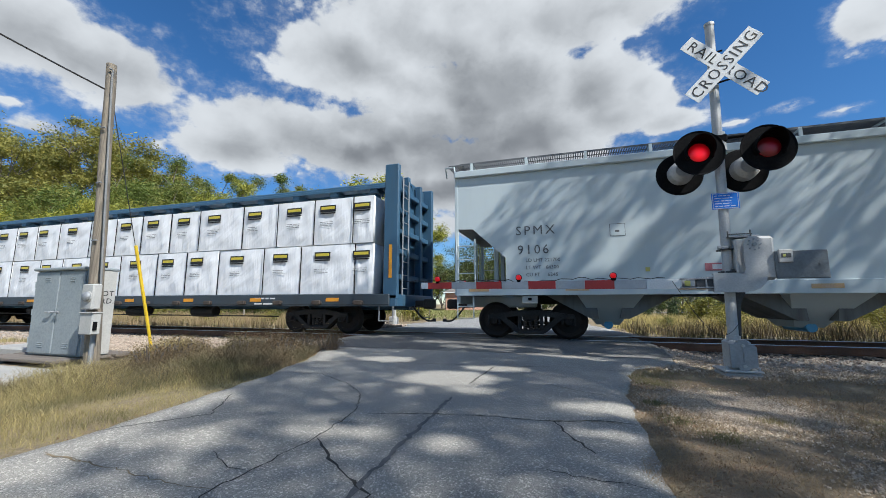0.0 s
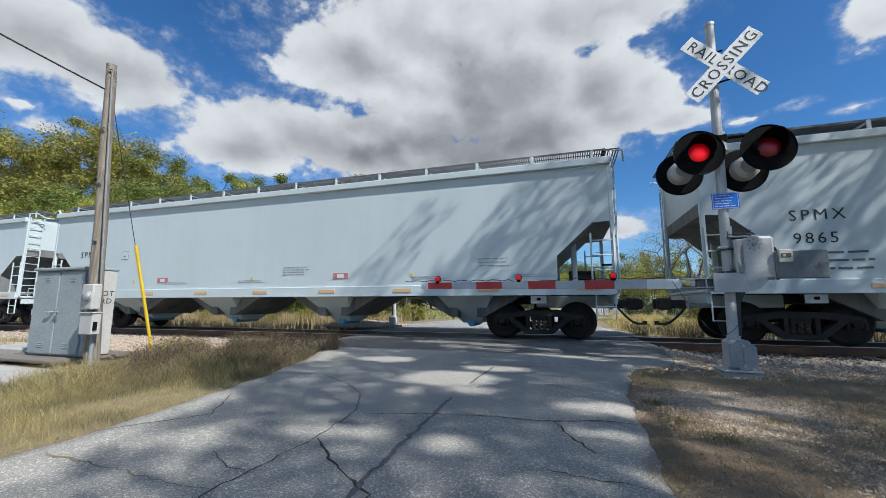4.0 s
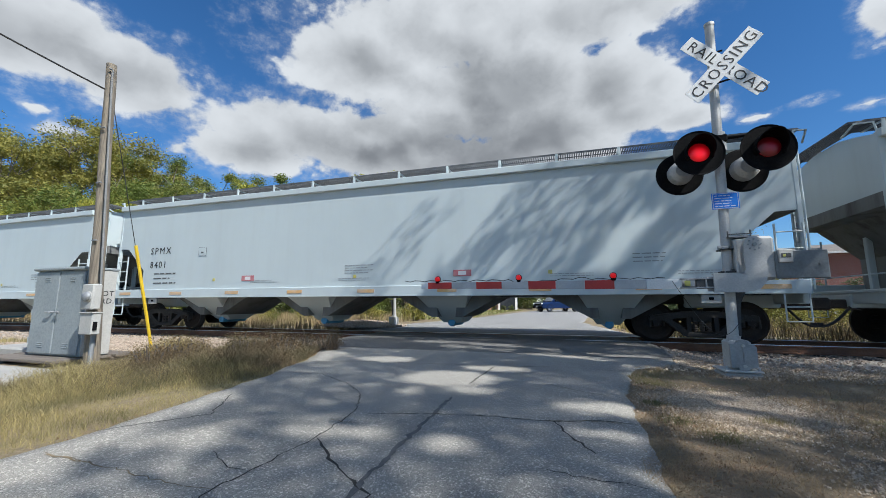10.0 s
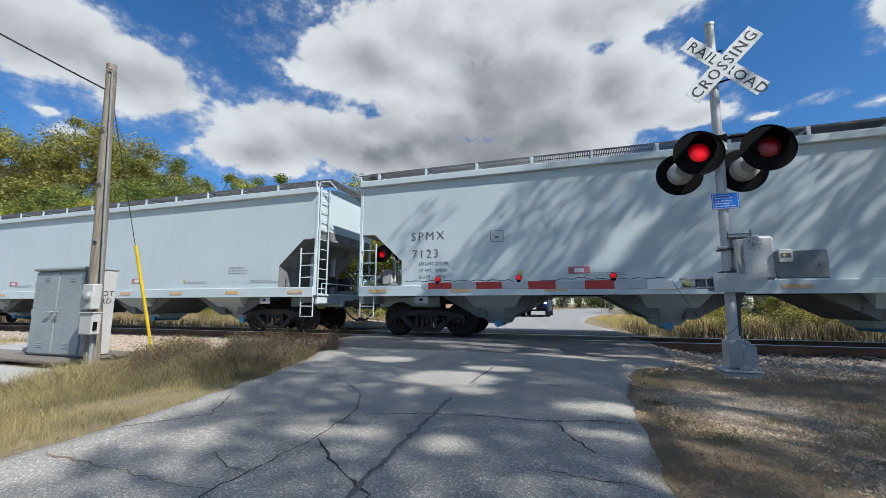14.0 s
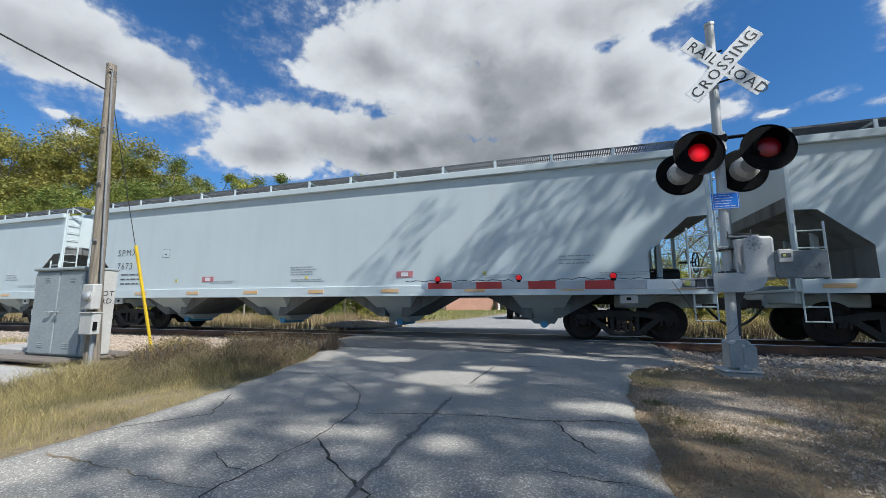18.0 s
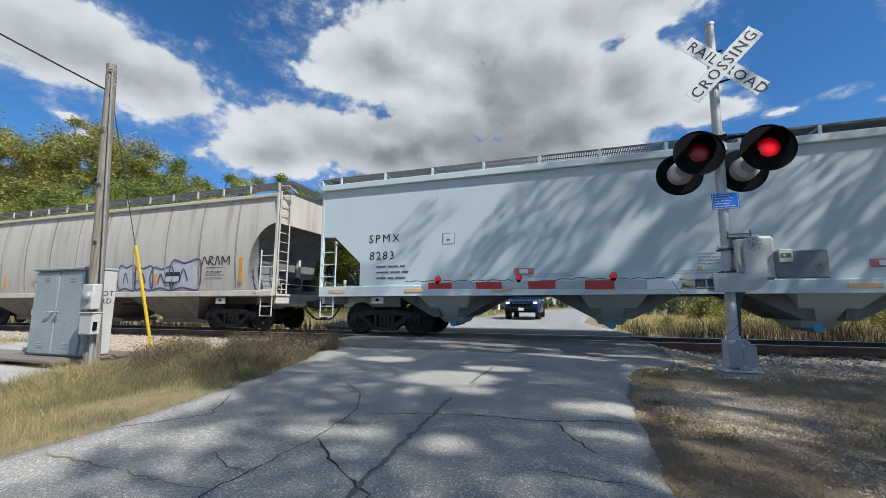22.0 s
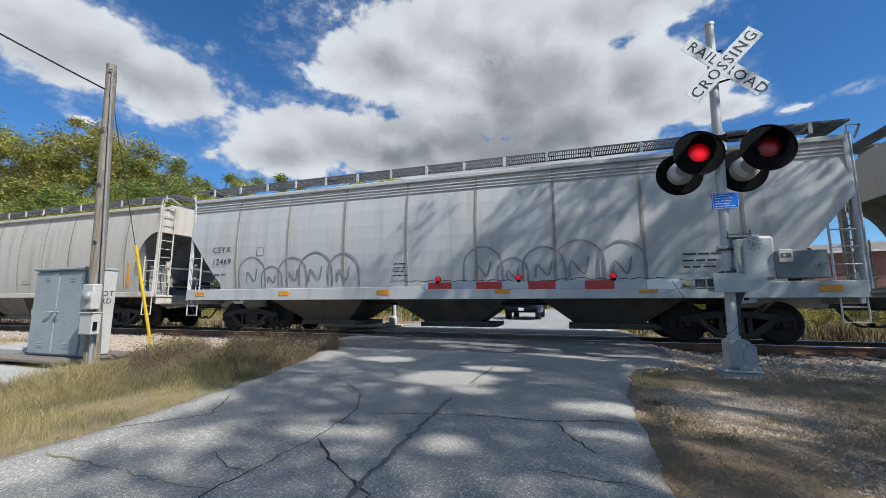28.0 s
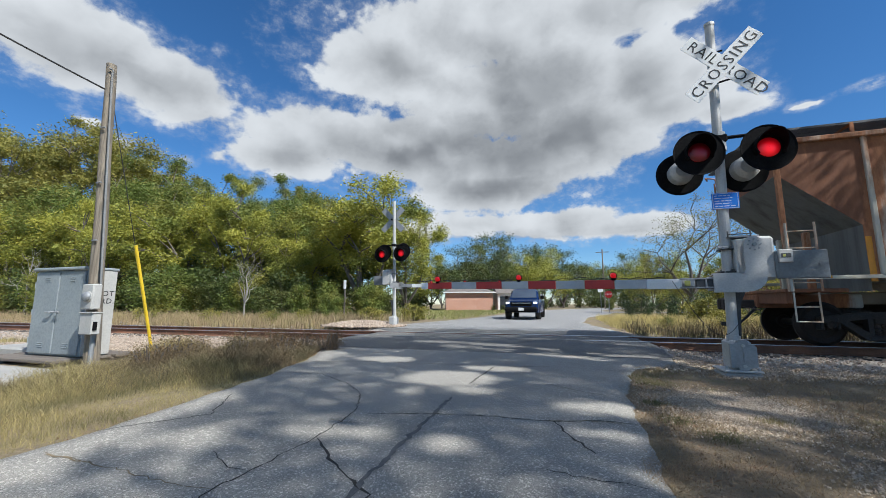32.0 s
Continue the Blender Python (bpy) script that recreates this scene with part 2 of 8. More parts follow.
# ---- mesh writing ----
class Shape:
    """Collects vertices and faces of convex and extruded pieces."""

    def __init__(self):
        self.v, self.f = [], []

    def add(self, verts, faces, closed=True):
        o = len(self.v)
        verts = [Vector(p) for p in verts]
        self.v += verts
        mid = sum(verts, Vector()) / len(verts)
        for f in faces:
            if closed:
                a, b, c = verts[f[0]], verts[f[1]], verts[f[2]]
                centre = sum((verts[i] for i in f), Vector()) / len(f)
                if (b - a).cross(c - a).dot(centre - mid) < 0:
                    f = tuple(reversed(f))
            self.f.append(tuple(o + i for i in f))
        return self

    def box(self, x, y, z, sx, sy, sz, c=0.0, m=None):
        """A box about its centre, its edges chamfered by c."""
        h = (sx / 2, sy / 2, sz / 2)
        c = min(c, min(h) * 0.9)
        verts, faces = [], []
        if c <= 0:
            verts = [(i * h[0], j * h[1], k * h[2]) for i in (-1, 1) for j in (-1, 1) for k in (-1, 1)]
            faces = [(0, 1, 3, 2), (4, 5, 7, 6), (0, 1, 5, 4), (2, 3, 7, 6), (0, 2, 6, 4), (1, 3, 7, 5)]
        else:
            signs = [(i, j, k) for i in (-1, 1) for j in (-1, 1) for k in (-1, 1)]
            at = {}
            for s in signs:
                for a in range(3):
                    at[s, a] = len(verts)
                    verts.append([s[q] * (h[q] if q == a else h[q] - c) for q in range(3)])
            order = ((-1, -1), (-1, 1), (1, 1), (1, -1))
            for a in range(3):
                b, d = (a + 1) % 3, (a + 2) % 3
                for s in (-1, 1):
                    ring = []
                    for p, q in order:
                        key = [0, 0, 0]
                        key[a], key[b], key[d] = s, p, q
                        ring.append(at[tuple(key), a])
                    faces.append(tuple(ring))
                for p in (-1, 1):
                    for q in (-1, 1):
                        lo, hi = [0, 0, 0], [0, 0, 0]
                        lo[a], lo[b], lo[d] = -1, p, q
                        hi[a], hi[b], hi[d] = 1, p, q
                        lo, hi = tuple(lo), tuple(hi)
                        faces.append((at[lo, b], at[hi, b], at[hi, d], at[lo, d]))
            for s in signs:
                faces.append((at[s, 0], at[s, 1], at[s, 2]))
        t = m or Matrix()
        return self.add([t @ Vector((p[0], p[1], p[2])) + Vector((x, y, z)) for p in verts], faces)

    def tube(self, a, b, r, n=8, r2=None, caps=True):
        a, b = Vector(a), Vector(b)
        d = (b - a).normalized()
        u = d.orthogonal().normalized()
        w = d.cross(u)
        r2 = r if r2 is None else r2
        verts = []
        for p, q in ((a, r), (b, r2)):
            verts += [p + (u * math.cos(i * math.tau / n) + w * math.sin(i * math.tau / n)) * q for i in range(n)]
        faces = [(i, (i + 1) % n, n + (i + 1) % n, n + i) for i in range(n)]
        if caps:
            faces += [tuple(range(n)), tuple(range(n, 2 * n))]
        return self.add(verts, faces)

    def pipe(self, points, r, n=6):
        points = [Vector(p) for p in points]
        o, last = len(self.v), len(points) - 1
        u = (points[1] - points[0]).orthogonal().normalized()
        for i, p in enumerate(points):
            d = (points[min(i + 1, last)] - points[max(i - 1, 0)]).normalized()
            u = (u - d * u.dot(d)).normalized()
            w = d.cross(u)
            self.v += [p + (u * math.cos(k * math.tau / n) + w * math.sin(k * math.tau / n)) * r for k in range(n)]
        for i in range(last):
            for k in range(n):
                j = (k + 1) % n
                self.f.append((o + i * n + k, o + i * n + j, o + (i + 1) * n + j, o + (i + 1) * n + k))
        self.f += [tuple(reversed(range(o, o + n))), tuple(range(o + last * n, o + last * n + n))]
        return self

    def prism(self, outline, axis, lo, hi):
        """An outline (two coordinates of the other axes, in order) drawn out along an axis."""
        verts = []
        for s in (lo, hi):
            for p, q in outline:
                verts.append({"x": (s, p, q), "y": (p, s, q), "z": (p, q, s)}[axis])
        n = len(outline)
        o = len(self.v)
        self.v += [Vector(p) for p in verts]
        area = sum(outline[i][0] * outline[(i + 1) % n][1] - outline[(i + 1) % n][0] * outline[i][1] for i in range(n))
        turn = (area > 0) != (axis == "y")
        faces = [(i, (i + 1) % n, n + (i + 1) % n, n + i) for i in range(n)] + [tuple(reversed(range(n))), tuple(range(n, 2 * n))]
        for f in faces:
            self.f.append(tuple(o + i for i in (f if turn else reversed(f))))
        return self

    def lathe(self, profile, centre, axis, n=20):
        """(radius, along) pairs turned about an axis through centre."""
        c, d = Vector(centre), Vector(axis).normalized()
        u = d.orthogonal().normalized()
        w = d.cross(u)
        o = len(self.v)
        for r, s in profile:
            for i in range(n):
                a = i * math.tau / n
                self.v.append(c + d * s + (u * math.cos(a) + w * math.sin(a)) * r)
        for k in range(len(profile) - 1):
            for i in range(n):
                j = (i + 1) % n
                self.f.append((o + k * n + i, o + k * n + j, o + (k + 1) * n + j, o + (k + 1) * n + i))
        return self

    def sheet(self, rows):
        """A surface through rows of points."""
        o, n = len(self.v), len(rows[0])
        for r in rows:
            self.v += [Vector(p) for p in r]
        for i in range(len(rows) - 1):
            for j in range(n - 1):
                self.f.append((o + i * n + j, o + i * n + j + 1, o + (i + 1) * n + j + 1, o + (i + 1) * n + j))
        return self

    def mesh(self, name, material, smooth=False):
        me = bpy.data.meshes.new(name)
        me.from_pydata(self.v, [], self.f)
        me.materials.append(material)
        if smooth:
            me.shade_smooth()
        me.update()
        return me


def part(name, shape, material, parent, label="", smooth=False, at=None):
    """Links a shape (or a mesh) as one mesh object under a thing or a part."""
    me = shape.mesh(name, material, smooth) if isinstance(shape, Shape) else shape
    ob = new(name, me)
    ob.parent = parent
    if at is not None:
        ob.matrix_local = at
    if label:
        tagged(ob, label)
    return ob


def thing(name, label, category, group="", kind="", at=None):
    ob = new(name)
    ob.empty_display_size = 0.2
    if at is not None:
        ob.matrix_world = at
    return tagged(ob, label, category, group, kind)


def single(name, shape, material, label, category="", group="", kind="", at=None, smooth=False):
    ob = new(name, shape.mesh(name, material, smooth))
    if at is not None:
        ob.matrix_world = at
    return tagged(ob, label, category, group, kind)


TEXTS = {}


def text_mesh(body, size, material, spacing=1.0, align="LEFT"):
    """Lettering as a thin mesh in its own xy plane, from the built-in font."""
    key = (body, size, material.name, spacing, align)
    if key not in TEXTS:
        curve = bpy.data.curves.new("lettering", "FONT")
        curve.body, curve.size, curve.space_character, curve.align_x = body, size, spacing, align
        curve.resolution_u, curve.extrude = 2, 0.001
        ob = bpy.data.objects.new("lettering", curve)
        me = bpy.data.meshes.new_from_object(ob)
        bpy.data.objects.remove(ob)
        me.materials.clear()
        me.materials.append(material)
        TEXTS[key] = me
    return TEXTS[key]


def bars(lines, height, width, material, rng, gap=1.7, name="lettering"):
    """Lines of writing too small to read, as plain bars in the xy plane."""
    s = Shape()
    for i in range(lines):
        x = 0.0
        end = width * rng.uniform(0.7, 1.0)
        while x < end:
            w = min(rng.uniform(1.2, 4.0) * height, end - x)
            s.box(x + w / 2, -i * height * gap, 0, w, height * 0.45, 0.003)
            x += w + height * 0.6
    return s.mesh(name, material)
TRACK_Y = 10.91


# ---- ground, road and track ----
ROAD_LEFT = [(-40, -3.0), (-6, -3.0), (0, -3.05), (1.7, -3.08), (2.6, -3.3), (3.4, -3.45), (4.3, -3.65), (5.4, -4.0), (7.2, -4.85), (9.0, -5.7), (12.6, -6.0), (13.8, -7.4), (17.0, -7.0), (22.0, -6.2), (28.0, -5.7), (37.0, -5.4), (60.0, -4.2), (90.0, 4.0), (140.0, 22.0)]
ROAD_RIGHT = [(-40, 0.5), (-6, 0.5), (0, 0.42), (2.2, 0.43), (3.4, 0.48), (4.45, 0.52), (6.0, 0.8), (6.8, 1.5), (9.0, 1.75), (13.0, 1.7), (17.0, 1.1), (20.5, 0.7), (28.0, 1.2), (34.0, 2.6), (44.0, 4.5), (60.0, 4.2), (90.0, 12.0), (140.0, 30.0)]


def along(table, y):
    for (a, p), (b, q) in zip(table, table[1:]):
        if a <= y <= b:
            return p + (q - p) * (y - a) / (b - a)
    return table[0][1] if y < table[0][0] else table[-1][1]


def rough(x, y, size=1.0):
    return noise.noise(Vector((x * size, y * size, 3.7)))


def ground_height(x, y):
    """The lie of the land: level at the road, a ballast bed under the track, a low verge."""
    base = -0.06 + 0.05 * rough(x, y, 0.35) + 0.02 * rough(x, y, 1.3)
    d = abs(y - TRACK_Y)
    bed = -0.2 + 0.012 * rough(x, y, 4.0)
    if d < 2.0:
        base = bed
    elif d < 3.4:
        u = (d - 2.0) / 1.4
        base = bed + (base - 0.12 - bed) * u * u * (3 - 2 * u)
    elif d < 5.0:
        base -= 0.12 * (5.0 - d) / 1.6
    if -40 < y < 140:
        e = max(along(ROAD_LEFT, y) - x, x - along(ROAD_RIGHT, y))
        if e < 0.9:
            u = min(1.0, max(0.0, (e + 0.1) / 1.0))
            low = -0.032 if d > 1.3 else -0.2
            base = low + (base - low) * u
    return base


def axis(marks):
    out = []
    for a, b, step in marks:
        n = max(1, round((b - a) / step))
        out += [a + (b - a) * k / n for k in range(n)]
    return out + [marks[-1][1]]


xs = axis([(-3000, -700, 500), (-700, -120, 40), (-120, -30, 6), (-30, -10, 0.8), (-10, 8, 0.16), (8, 20, 0.6), (20, 120, 6), (120, 700, 40), (700, 3000, 500)])
ys = axis([(-3000, -200, 400), (-200, -20, 20), (-20, 0.5, 1.2), (0.5, 15, 0.16), (15, 30, 0.6), (30, 120, 5), (120, 500, 40), (500, 3000, 400)])
s = Shape()
s.sheet([[(x, y, ground_height(x, y)) for x in xs] for y in ys])


def ground_material():
    n = Nodes("dry grass, soil and gravel")
    pos = n.tree.nodes.new("ShaderNodeNewGeometry").outputs["Position"]
    sep = n.tree.nodes.new("ShaderNodeSeparateXYZ")
    n.link(pos, sep.inputs[0])
    x, y = sep.outputs[0], sep.outputs[1]
    broad = n.noise(0.35, 5.0, source=pos)
    mid = n.noise(2.2, 6.0, source=pos, rough=0.65)
    fine = n.noise(30.0, 5.0, source=pos, rough=0.7)
    cells = n.cells(38.0)
    grass = n.mix(n.ramp(mid, 0.35, 0.65), (0.30, 0.235, 0.11), (0.15, 0.14, 0.055))
    soil = n.mix(n.ramp(mid, 0.3, 0.7), (0.185, 0.138, 0.085), (0.29, 0.22, 0.14))
    stone = n.mix(n.ramp(cells.outputs["Color"], 0.2, 0.9), (0.25, 0.22, 0.185), (0.52, 0.475, 0.41))
    col = n.mix(n.ramp(n.math("ADD", broad, n.math("MULTIPLY", mid, 0.5)), 0.66, 0.86), grass, soil)
    # stone spreads out from the track bed and beside the road on the right
    d = n.math("ABSOLUTE", n.math("SUBTRACT", y, TRACK_Y))
    reach = n.math("SUBTRACT", d, n.ramp(x, -7.5, -4.6, 2.0, 0.0))
    bed = n.ramp(n.math("ADD", reach, n.math("MULTIPLY", n.math("SUBTRACT", mid, 0.5), 2.4)), 3.0, 4.4, 1.0, 0.0)
    side = n.math("MULTIPLY", n.ramp(x, 0.35, 0.6), n.ramp(y, 8.4, 9.2, 1.0, 0.0))
    col = n.mix(n.math("MULTIPLY", side, n.ramp(mid, 0.62, 0.5)), col, soil)
    px = n.math("MULTIPLY", n.math("SUBTRACT", x, 1.35), 1.25)
    py = n.math("MULTIPLY", n.math("SUBTRACT", y, 4.25), 1.1)
    spill = n.math("SQRT", n.math("ADD", n.math("MULTIPLY", px, px), n.math("MULTIPLY", py, py)))
    spill = n.ramp(n.math("ADD", spill, n.math("MULTIPLY", n.math("SUBTRACT", mid, 0.5), 1.6)), 0.45, 0.95, 0.8, 0.0)
    col = n.mix(n.math("MULTIPLY", spill, side), col, stone)
    col = n.mix(bed, col, stone)
    col = n.mix(n.ramp(fine, 0.4, 0.8, 0.0, 0.55), col, (0.06, 0.05, 0.035))
    height = n.math("ADD", n.math("MULTIPLY", cells.outputs["Distance"], -1.0), fine)
    return n.finish(col, 0.95, 0.0, height, 0.02, 0.8)


single("ground", s, ground_material(), "dry grass, soil and gravel ground", kind="structure", smooth=True)


def road_strip(y0, y1, step, lift, pull=0.0):
    s = Shape()
    n = max(2, int((y1 - y0) / step))
    rows = []
    for k in range(n + 1):
        y = y0 + (y1 - y0) * k / n
        a, b = along(ROAD_LEFT, y) + pull, along(ROAD_RIGHT, y) - pull
        a += 0.07 * rough(1.0, y, 2.1) + 0.04 * rough(5.0, y, 7.0)
        b += 0.06 * rough(9.0, y, 2.3) + 0.03 * rough(4.0, y, 8.0) + 0.012 * rough(6.0, y, 25.0)
        m = 22
        row = [(a - 0.06, y, lift - 0.09)]
        for i in range(m + 1):
            x = a + (b - a) * i / m
            row.append((x, y, lift + 0.012 * rough(x, y, 0.9) - (0.02 if i in (0, m) else 0.0)))
        row.append((b + 0.06, y, lift - 0.09))
        rows.append(row)
    s.sheet(rows)
    return s


single("road", road_strip(-40, 7.25, 0.12, 0.0), MAT["asphalt"], "worn grey asphalt road with cracks and weathered edges", kind="structure", smooth=True)
single("road_crossing", road_strip(7.05, TRACK_Y - 0.80, 0.1, 0.004), MAT["asphalt_new"], "dark newer asphalt beside the rails", kind="structure", smooth=True)
single("road_crossing_between", road_strip(TRACK_Y - 0.63, TRACK_Y + 0.63, 0.15, -0.02), MAT["asphalt_new"], "dark asphalt between the rails", kind="structure", smooth=True)
single("road_crossing_beyond", road_strip(TRACK_Y + 0.80, 13.6, 0.15, -0.012), MAT["asphalt_new"], "dark asphalt beyond the rails", kind="structure", smooth=True)
single("road_beyond", road_strip(13.4, 140, 0.6, -0.012), MAT["road_far"], "pale sunlit road beyond the crossing", kind="structure", smooth=True)
s = Shape()
s.sheet([[(x, 48 + 0.03 * x - 4.0 + v * 7.5, -0.035 + 0.02 * math.sin(x)) for x in range(2, 122, 6)] for v in (0, 0.5, 1)])
single("side_street", s, MAT["road_far"], "pale side street joining the road", kind="structure", smooth=True)


def crack(points, width, material, seed, parent):
    """A jagged, tapering crack that lies on the road."""
    rng = random.Random(seed)
    pts = []
    for (x0, y0), (x1, y1) in zip(points, points[1:]):
        n = max(2, int(math.hypot(x1 - x0, y1 - y0) / 0.05))
        for k in range(n):
            u = k / n
            pts.append((x0 + (x1 - x0) * u + rng.uniform(-0.014, 0.014), y0 + (y1 - y0) * u + rng.uniform(-0.014, 0.014)))
    pts.append(points[-1])
    rows = [[], []]
    for k, (x, y) in enumerate(pts):
        a, b = pts[max(k - 1, 0)], pts[min(k + 1, len(pts) - 1)]
        d = math.hypot(b[0] - a[0], b[1] - a[1]) or 1
        nx, ny = -(b[1] - a[1]) / d, (b[0] - a[0]) / d
        w = width * rng.uniform(0.35, 1.0) * min(1.0, 0.35 + k / 4, 0.35 + (len(pts) - 1 - k) / 4)
        z = 0.012 * rough(x, y, 0.9) + 0.003
        rows[0].append((x - nx * w / 2, y - ny * w / 2, z))
        rows[1].append((x + nx * w / 2, y + ny * w / 2, z))
    part("crack", Shape().sheet(rows[::-1]), material, parent)


road = bpy.data.objects["road"]
CRACKS = [([(-3.6, 4.22), (-2.94, 4.3), (-2.28, 3.87), (-1.9, 3.43), (-1.66, 2.9), (-1.63, 2.62), (-1.58, 2.29), (-1.6, 1.9), (-1.62, 1.54), (-1.55, 1.1)], 0.016),
          ([(-1.58, 2.29), (-1.39, 2.1), (-1.18, 1.92), (-0.9, 1.71), (-0.82, 1.3)], 0.026), ([(-1.54, 2.88), (-1.08, 3.05), (-0.55, 3.11), (-0.12, 3.1), (0.2, 3.24), (0.45, 3.2)], 0.02),
          ([(-0.12, 3.1), (-0.02, 2.79), (0.12, 2.53)], 0.024), ([(-2.95, 1.6), (-2.31, 1.56), (-1.79, 1.52), (-1.62, 1.54)], 0.024), ([(-4.1, 5.05), (-2.92, 5.43), (-1.2, 5.52), (-0.07, 5.77), (0.6, 5.6)], 0.022),
          ([(-0.2, 2.23), (0.0, 2.19), (0.36, 2.16)], 0.014), ([(-3.1, 1.95), (-2.7, 2.5), (-3.1, 3.1)], 0.018), ([(-1.05, 4.25), (-1.0, 5.5)], 0.03), ([(-2.0, 1.9), (-1.75, 1.75), (-1.6, 1.75)], 0.012),
          ([(-0.3, 4.6), (0.1, 4.2), (0.5, 4.0)], 0.014)]
for k, (pts, w) in enumerate(CRACKS):
    crack(pts, w * (0.45 if k == 4 else 0.85), MAT["crack_grass" if k == 4 else "crack"], 40 + k, road)
for k, pts in enumerate(([(-1.72, 2.66), (-1.6, 2.63), (-1.5, 2.66)], [(-2.9, 1.58), (-2.5, 1.57)], [(-0.2, 3.1), (0.1, 3.2), (0.4, 3.22)])):
    crack(pts, 0.02, MAT["crack_grass"], 80 + k, road)
# the dark seam down the middle of the road
crack([(-0.95, 1.2), (-1.0, 1.9), (-1.04, 2.93), (-1.06, 3.6)], 0.045, MAT["tar"], 90, road)

# rails
for label, y in (("near", TRACK_Y - 0.7175), ("far", TRACK_Y + 0.7175)):
    rail = thing("rail", "rusty steel rail with a bright worn head", "rail", "rails of the track", "structure")
    prof = [(-0.07, -0.172), (0.07, -0.172), (0.07, -0.162), (0.012, -0.14), (0.01, -0.045), (0.034, -0.035), (0.036, -0.008), (-0.036, -0.008), (-0.034, -0.035), (-0.01, -0.045), (-0.012, -0.14), (-0.07, -0.162)]
    part("rail_web", Shape().prism([(y + a, b) for a, b in prof], "x", -620, 620), MAT["rail_web"], rail)
    part("rail_head", Shape().prism([(y - 0.033, -0.009), (y + 0.033, -0.009), (y + 0.03, 0.0), (y - 0.03, 0.0)], "x", -620, 620), MAT["rail_head"], rail)

track_bed = thing("track_bed", "wooden ties in pale ballast under the rails", "railway track", kind="structure")
rng = random.Random(3)
tie_meshes = []
for k in range(4):
    tie_meshes.append(Shape().box(0, 0, 0, 0.22 + 0.01 * k, 2.6, 0.17, 0.015).mesh("tie", MAT["tie"]))
x = -95.0
while x < 14.0:
    part("tie", rng.choice(tie_meshes), MAT["tie"], track_bed, at=pose(x, TRACK_Y + rng.uniform(-0.05, 0.05), -0.262, 0, 0, rng.uniform(-1.5, 1.5)))
    x += 0.52 if x > -40 else 0.8


def stones(name, count, place_at, sizes, material, seed, label):
    """Loose broken stone: many small uneven lumps in one mesh."""
    rng = random.Random(seed)
    s = Shape()
    octa = ((1, 0, 0), (-1, 0, 0), (0, 1, 0), (0, -1, 0), (0, 0, 1), (0, 0, -1))
    tri = ((0, 2, 4), (2, 1, 4), (1, 3, 4), (3, 0, 4), (2, 0, 5), (1, 2, 5), (3, 1, 5), (0, 3, 5))
    for _ in range(count):
        p = place_at(rng)
        if p is None:
            continue
        r = rng.uniform(*sizes)
        turn = Euler((rng.uniform(0, 6), rng.uniform(0, 6), rng.uniform(0, 6))).to_matrix()
        o = len(s.v)
        s.v += [turn @ (Vector(v) * r * rng.uniform(0.55, 1.2)) + Vector(p) for v in octa]
        s.f += [tuple(o + i for i in f) for f in tri]
    return single(name, s, material, label, kind="stuff")


def stone_material(name, pale, dark):
    n = Nodes(name)
    geo = n.tree.nodes.new("ShaderNodeNewGeometry")
    fine = n.noise(45.0, 4.0)
    col = n.mix(geo.outputs["Random Per Island"], pale, dark)
    col = n.mix(n.ramp(fine, 0.45, 0.75, 0.0, 0.5), col, tuple(v * 0.6 for v in dark))
    return n.finish(col, 0.95, 0.0, fine, 0.004, 0.5)


MAT["stone"] = stone_material("broken limestone", (0.5, 0.405, 0.315), (0.27, 0.21, 0.158))
MAT["gravel_grey"] = stone_material("grey gravel", (0.57, 0.475, 0.36), (0.26, 0.2, 0.14))


def off_road(x, y, gap=0.05):
    return x < along(ROAD_LEFT, y) - gap or x > along(ROAD_RIGHT, y) + gap


def on_ballast(rng):
    x = rng.triangular(-24, 10, -4)
    y = TRACK_Y + rng.choice((-1, -1, -1, 1)) * rng.uniform(0.1, 3.6)
    if not off_road(x, y, 0.1):
        return None
    return (x, y, ground_height(x, y) + 0.01)


def on_verge(rng):
    if rng.random() < 0.62:
        x, y = rng.gauss(1.38, 0.34), rng.gauss(4.1, 0.4)
    elif rng.random() < 0.35:
        x, y = rng.gauss(1.62, 0.16), rng.gauss(2.65, 0.14)
    else:
        x, y = rng.uniform(0.45, 5.0), rng.uniform(2.2, 8.4)
        if noise.noise(Vector((x * 1.6, y * 1.6, 1.0))) < 0.32 + rng.random() * 0.6:
            return None
    if not off_road(x, y, -0.06):
        return None
    return (x, y, ground_height(x, y) + 0.003)


def mast_gravel(rng):
    """Larger pale stone round the mast's base and along the track."""
    x, y = rng.uniform(1.0, 7.0), rng.gauss(6.9, 0.45)
    if not off_road(x, y, 0.02) or y < 5.9:
        return None
    return (x, y, ground_height(x, y) + 0.006)


def on_mound(rng):
    x, y = rng.uniform(-9.4, -6.2), rng.uniform(13.0, 15.6)
    d = math.hypot((x + 7.9) / 1.6, (y - 14.3) / 1.2)
    return (x, y, 0.02 + 0.16 * max(0, 1 - d * d)) if d < 1.1 else None


stones("gravel_mound", 5000, on_mound, (0.03, 0.07), MAT["stone"], 23, "heap of pale stone round the far signal")
stones("ballast", 15000, on_ballast, (0.018, 0.042), MAT["stone"], 21, "pale crushed limestone ballast beside the rails")
stones("gravel", 19000, on_verge, (0.0035, 0.0125), MAT["gravel_grey"], 22, "loose pale gravel on the road verge")
stones("mast_gravel", 5000, mast_gravel, (0.008, 0.03), MAT["gravel_grey"], 24, "pale stone between the signal mast and the track")


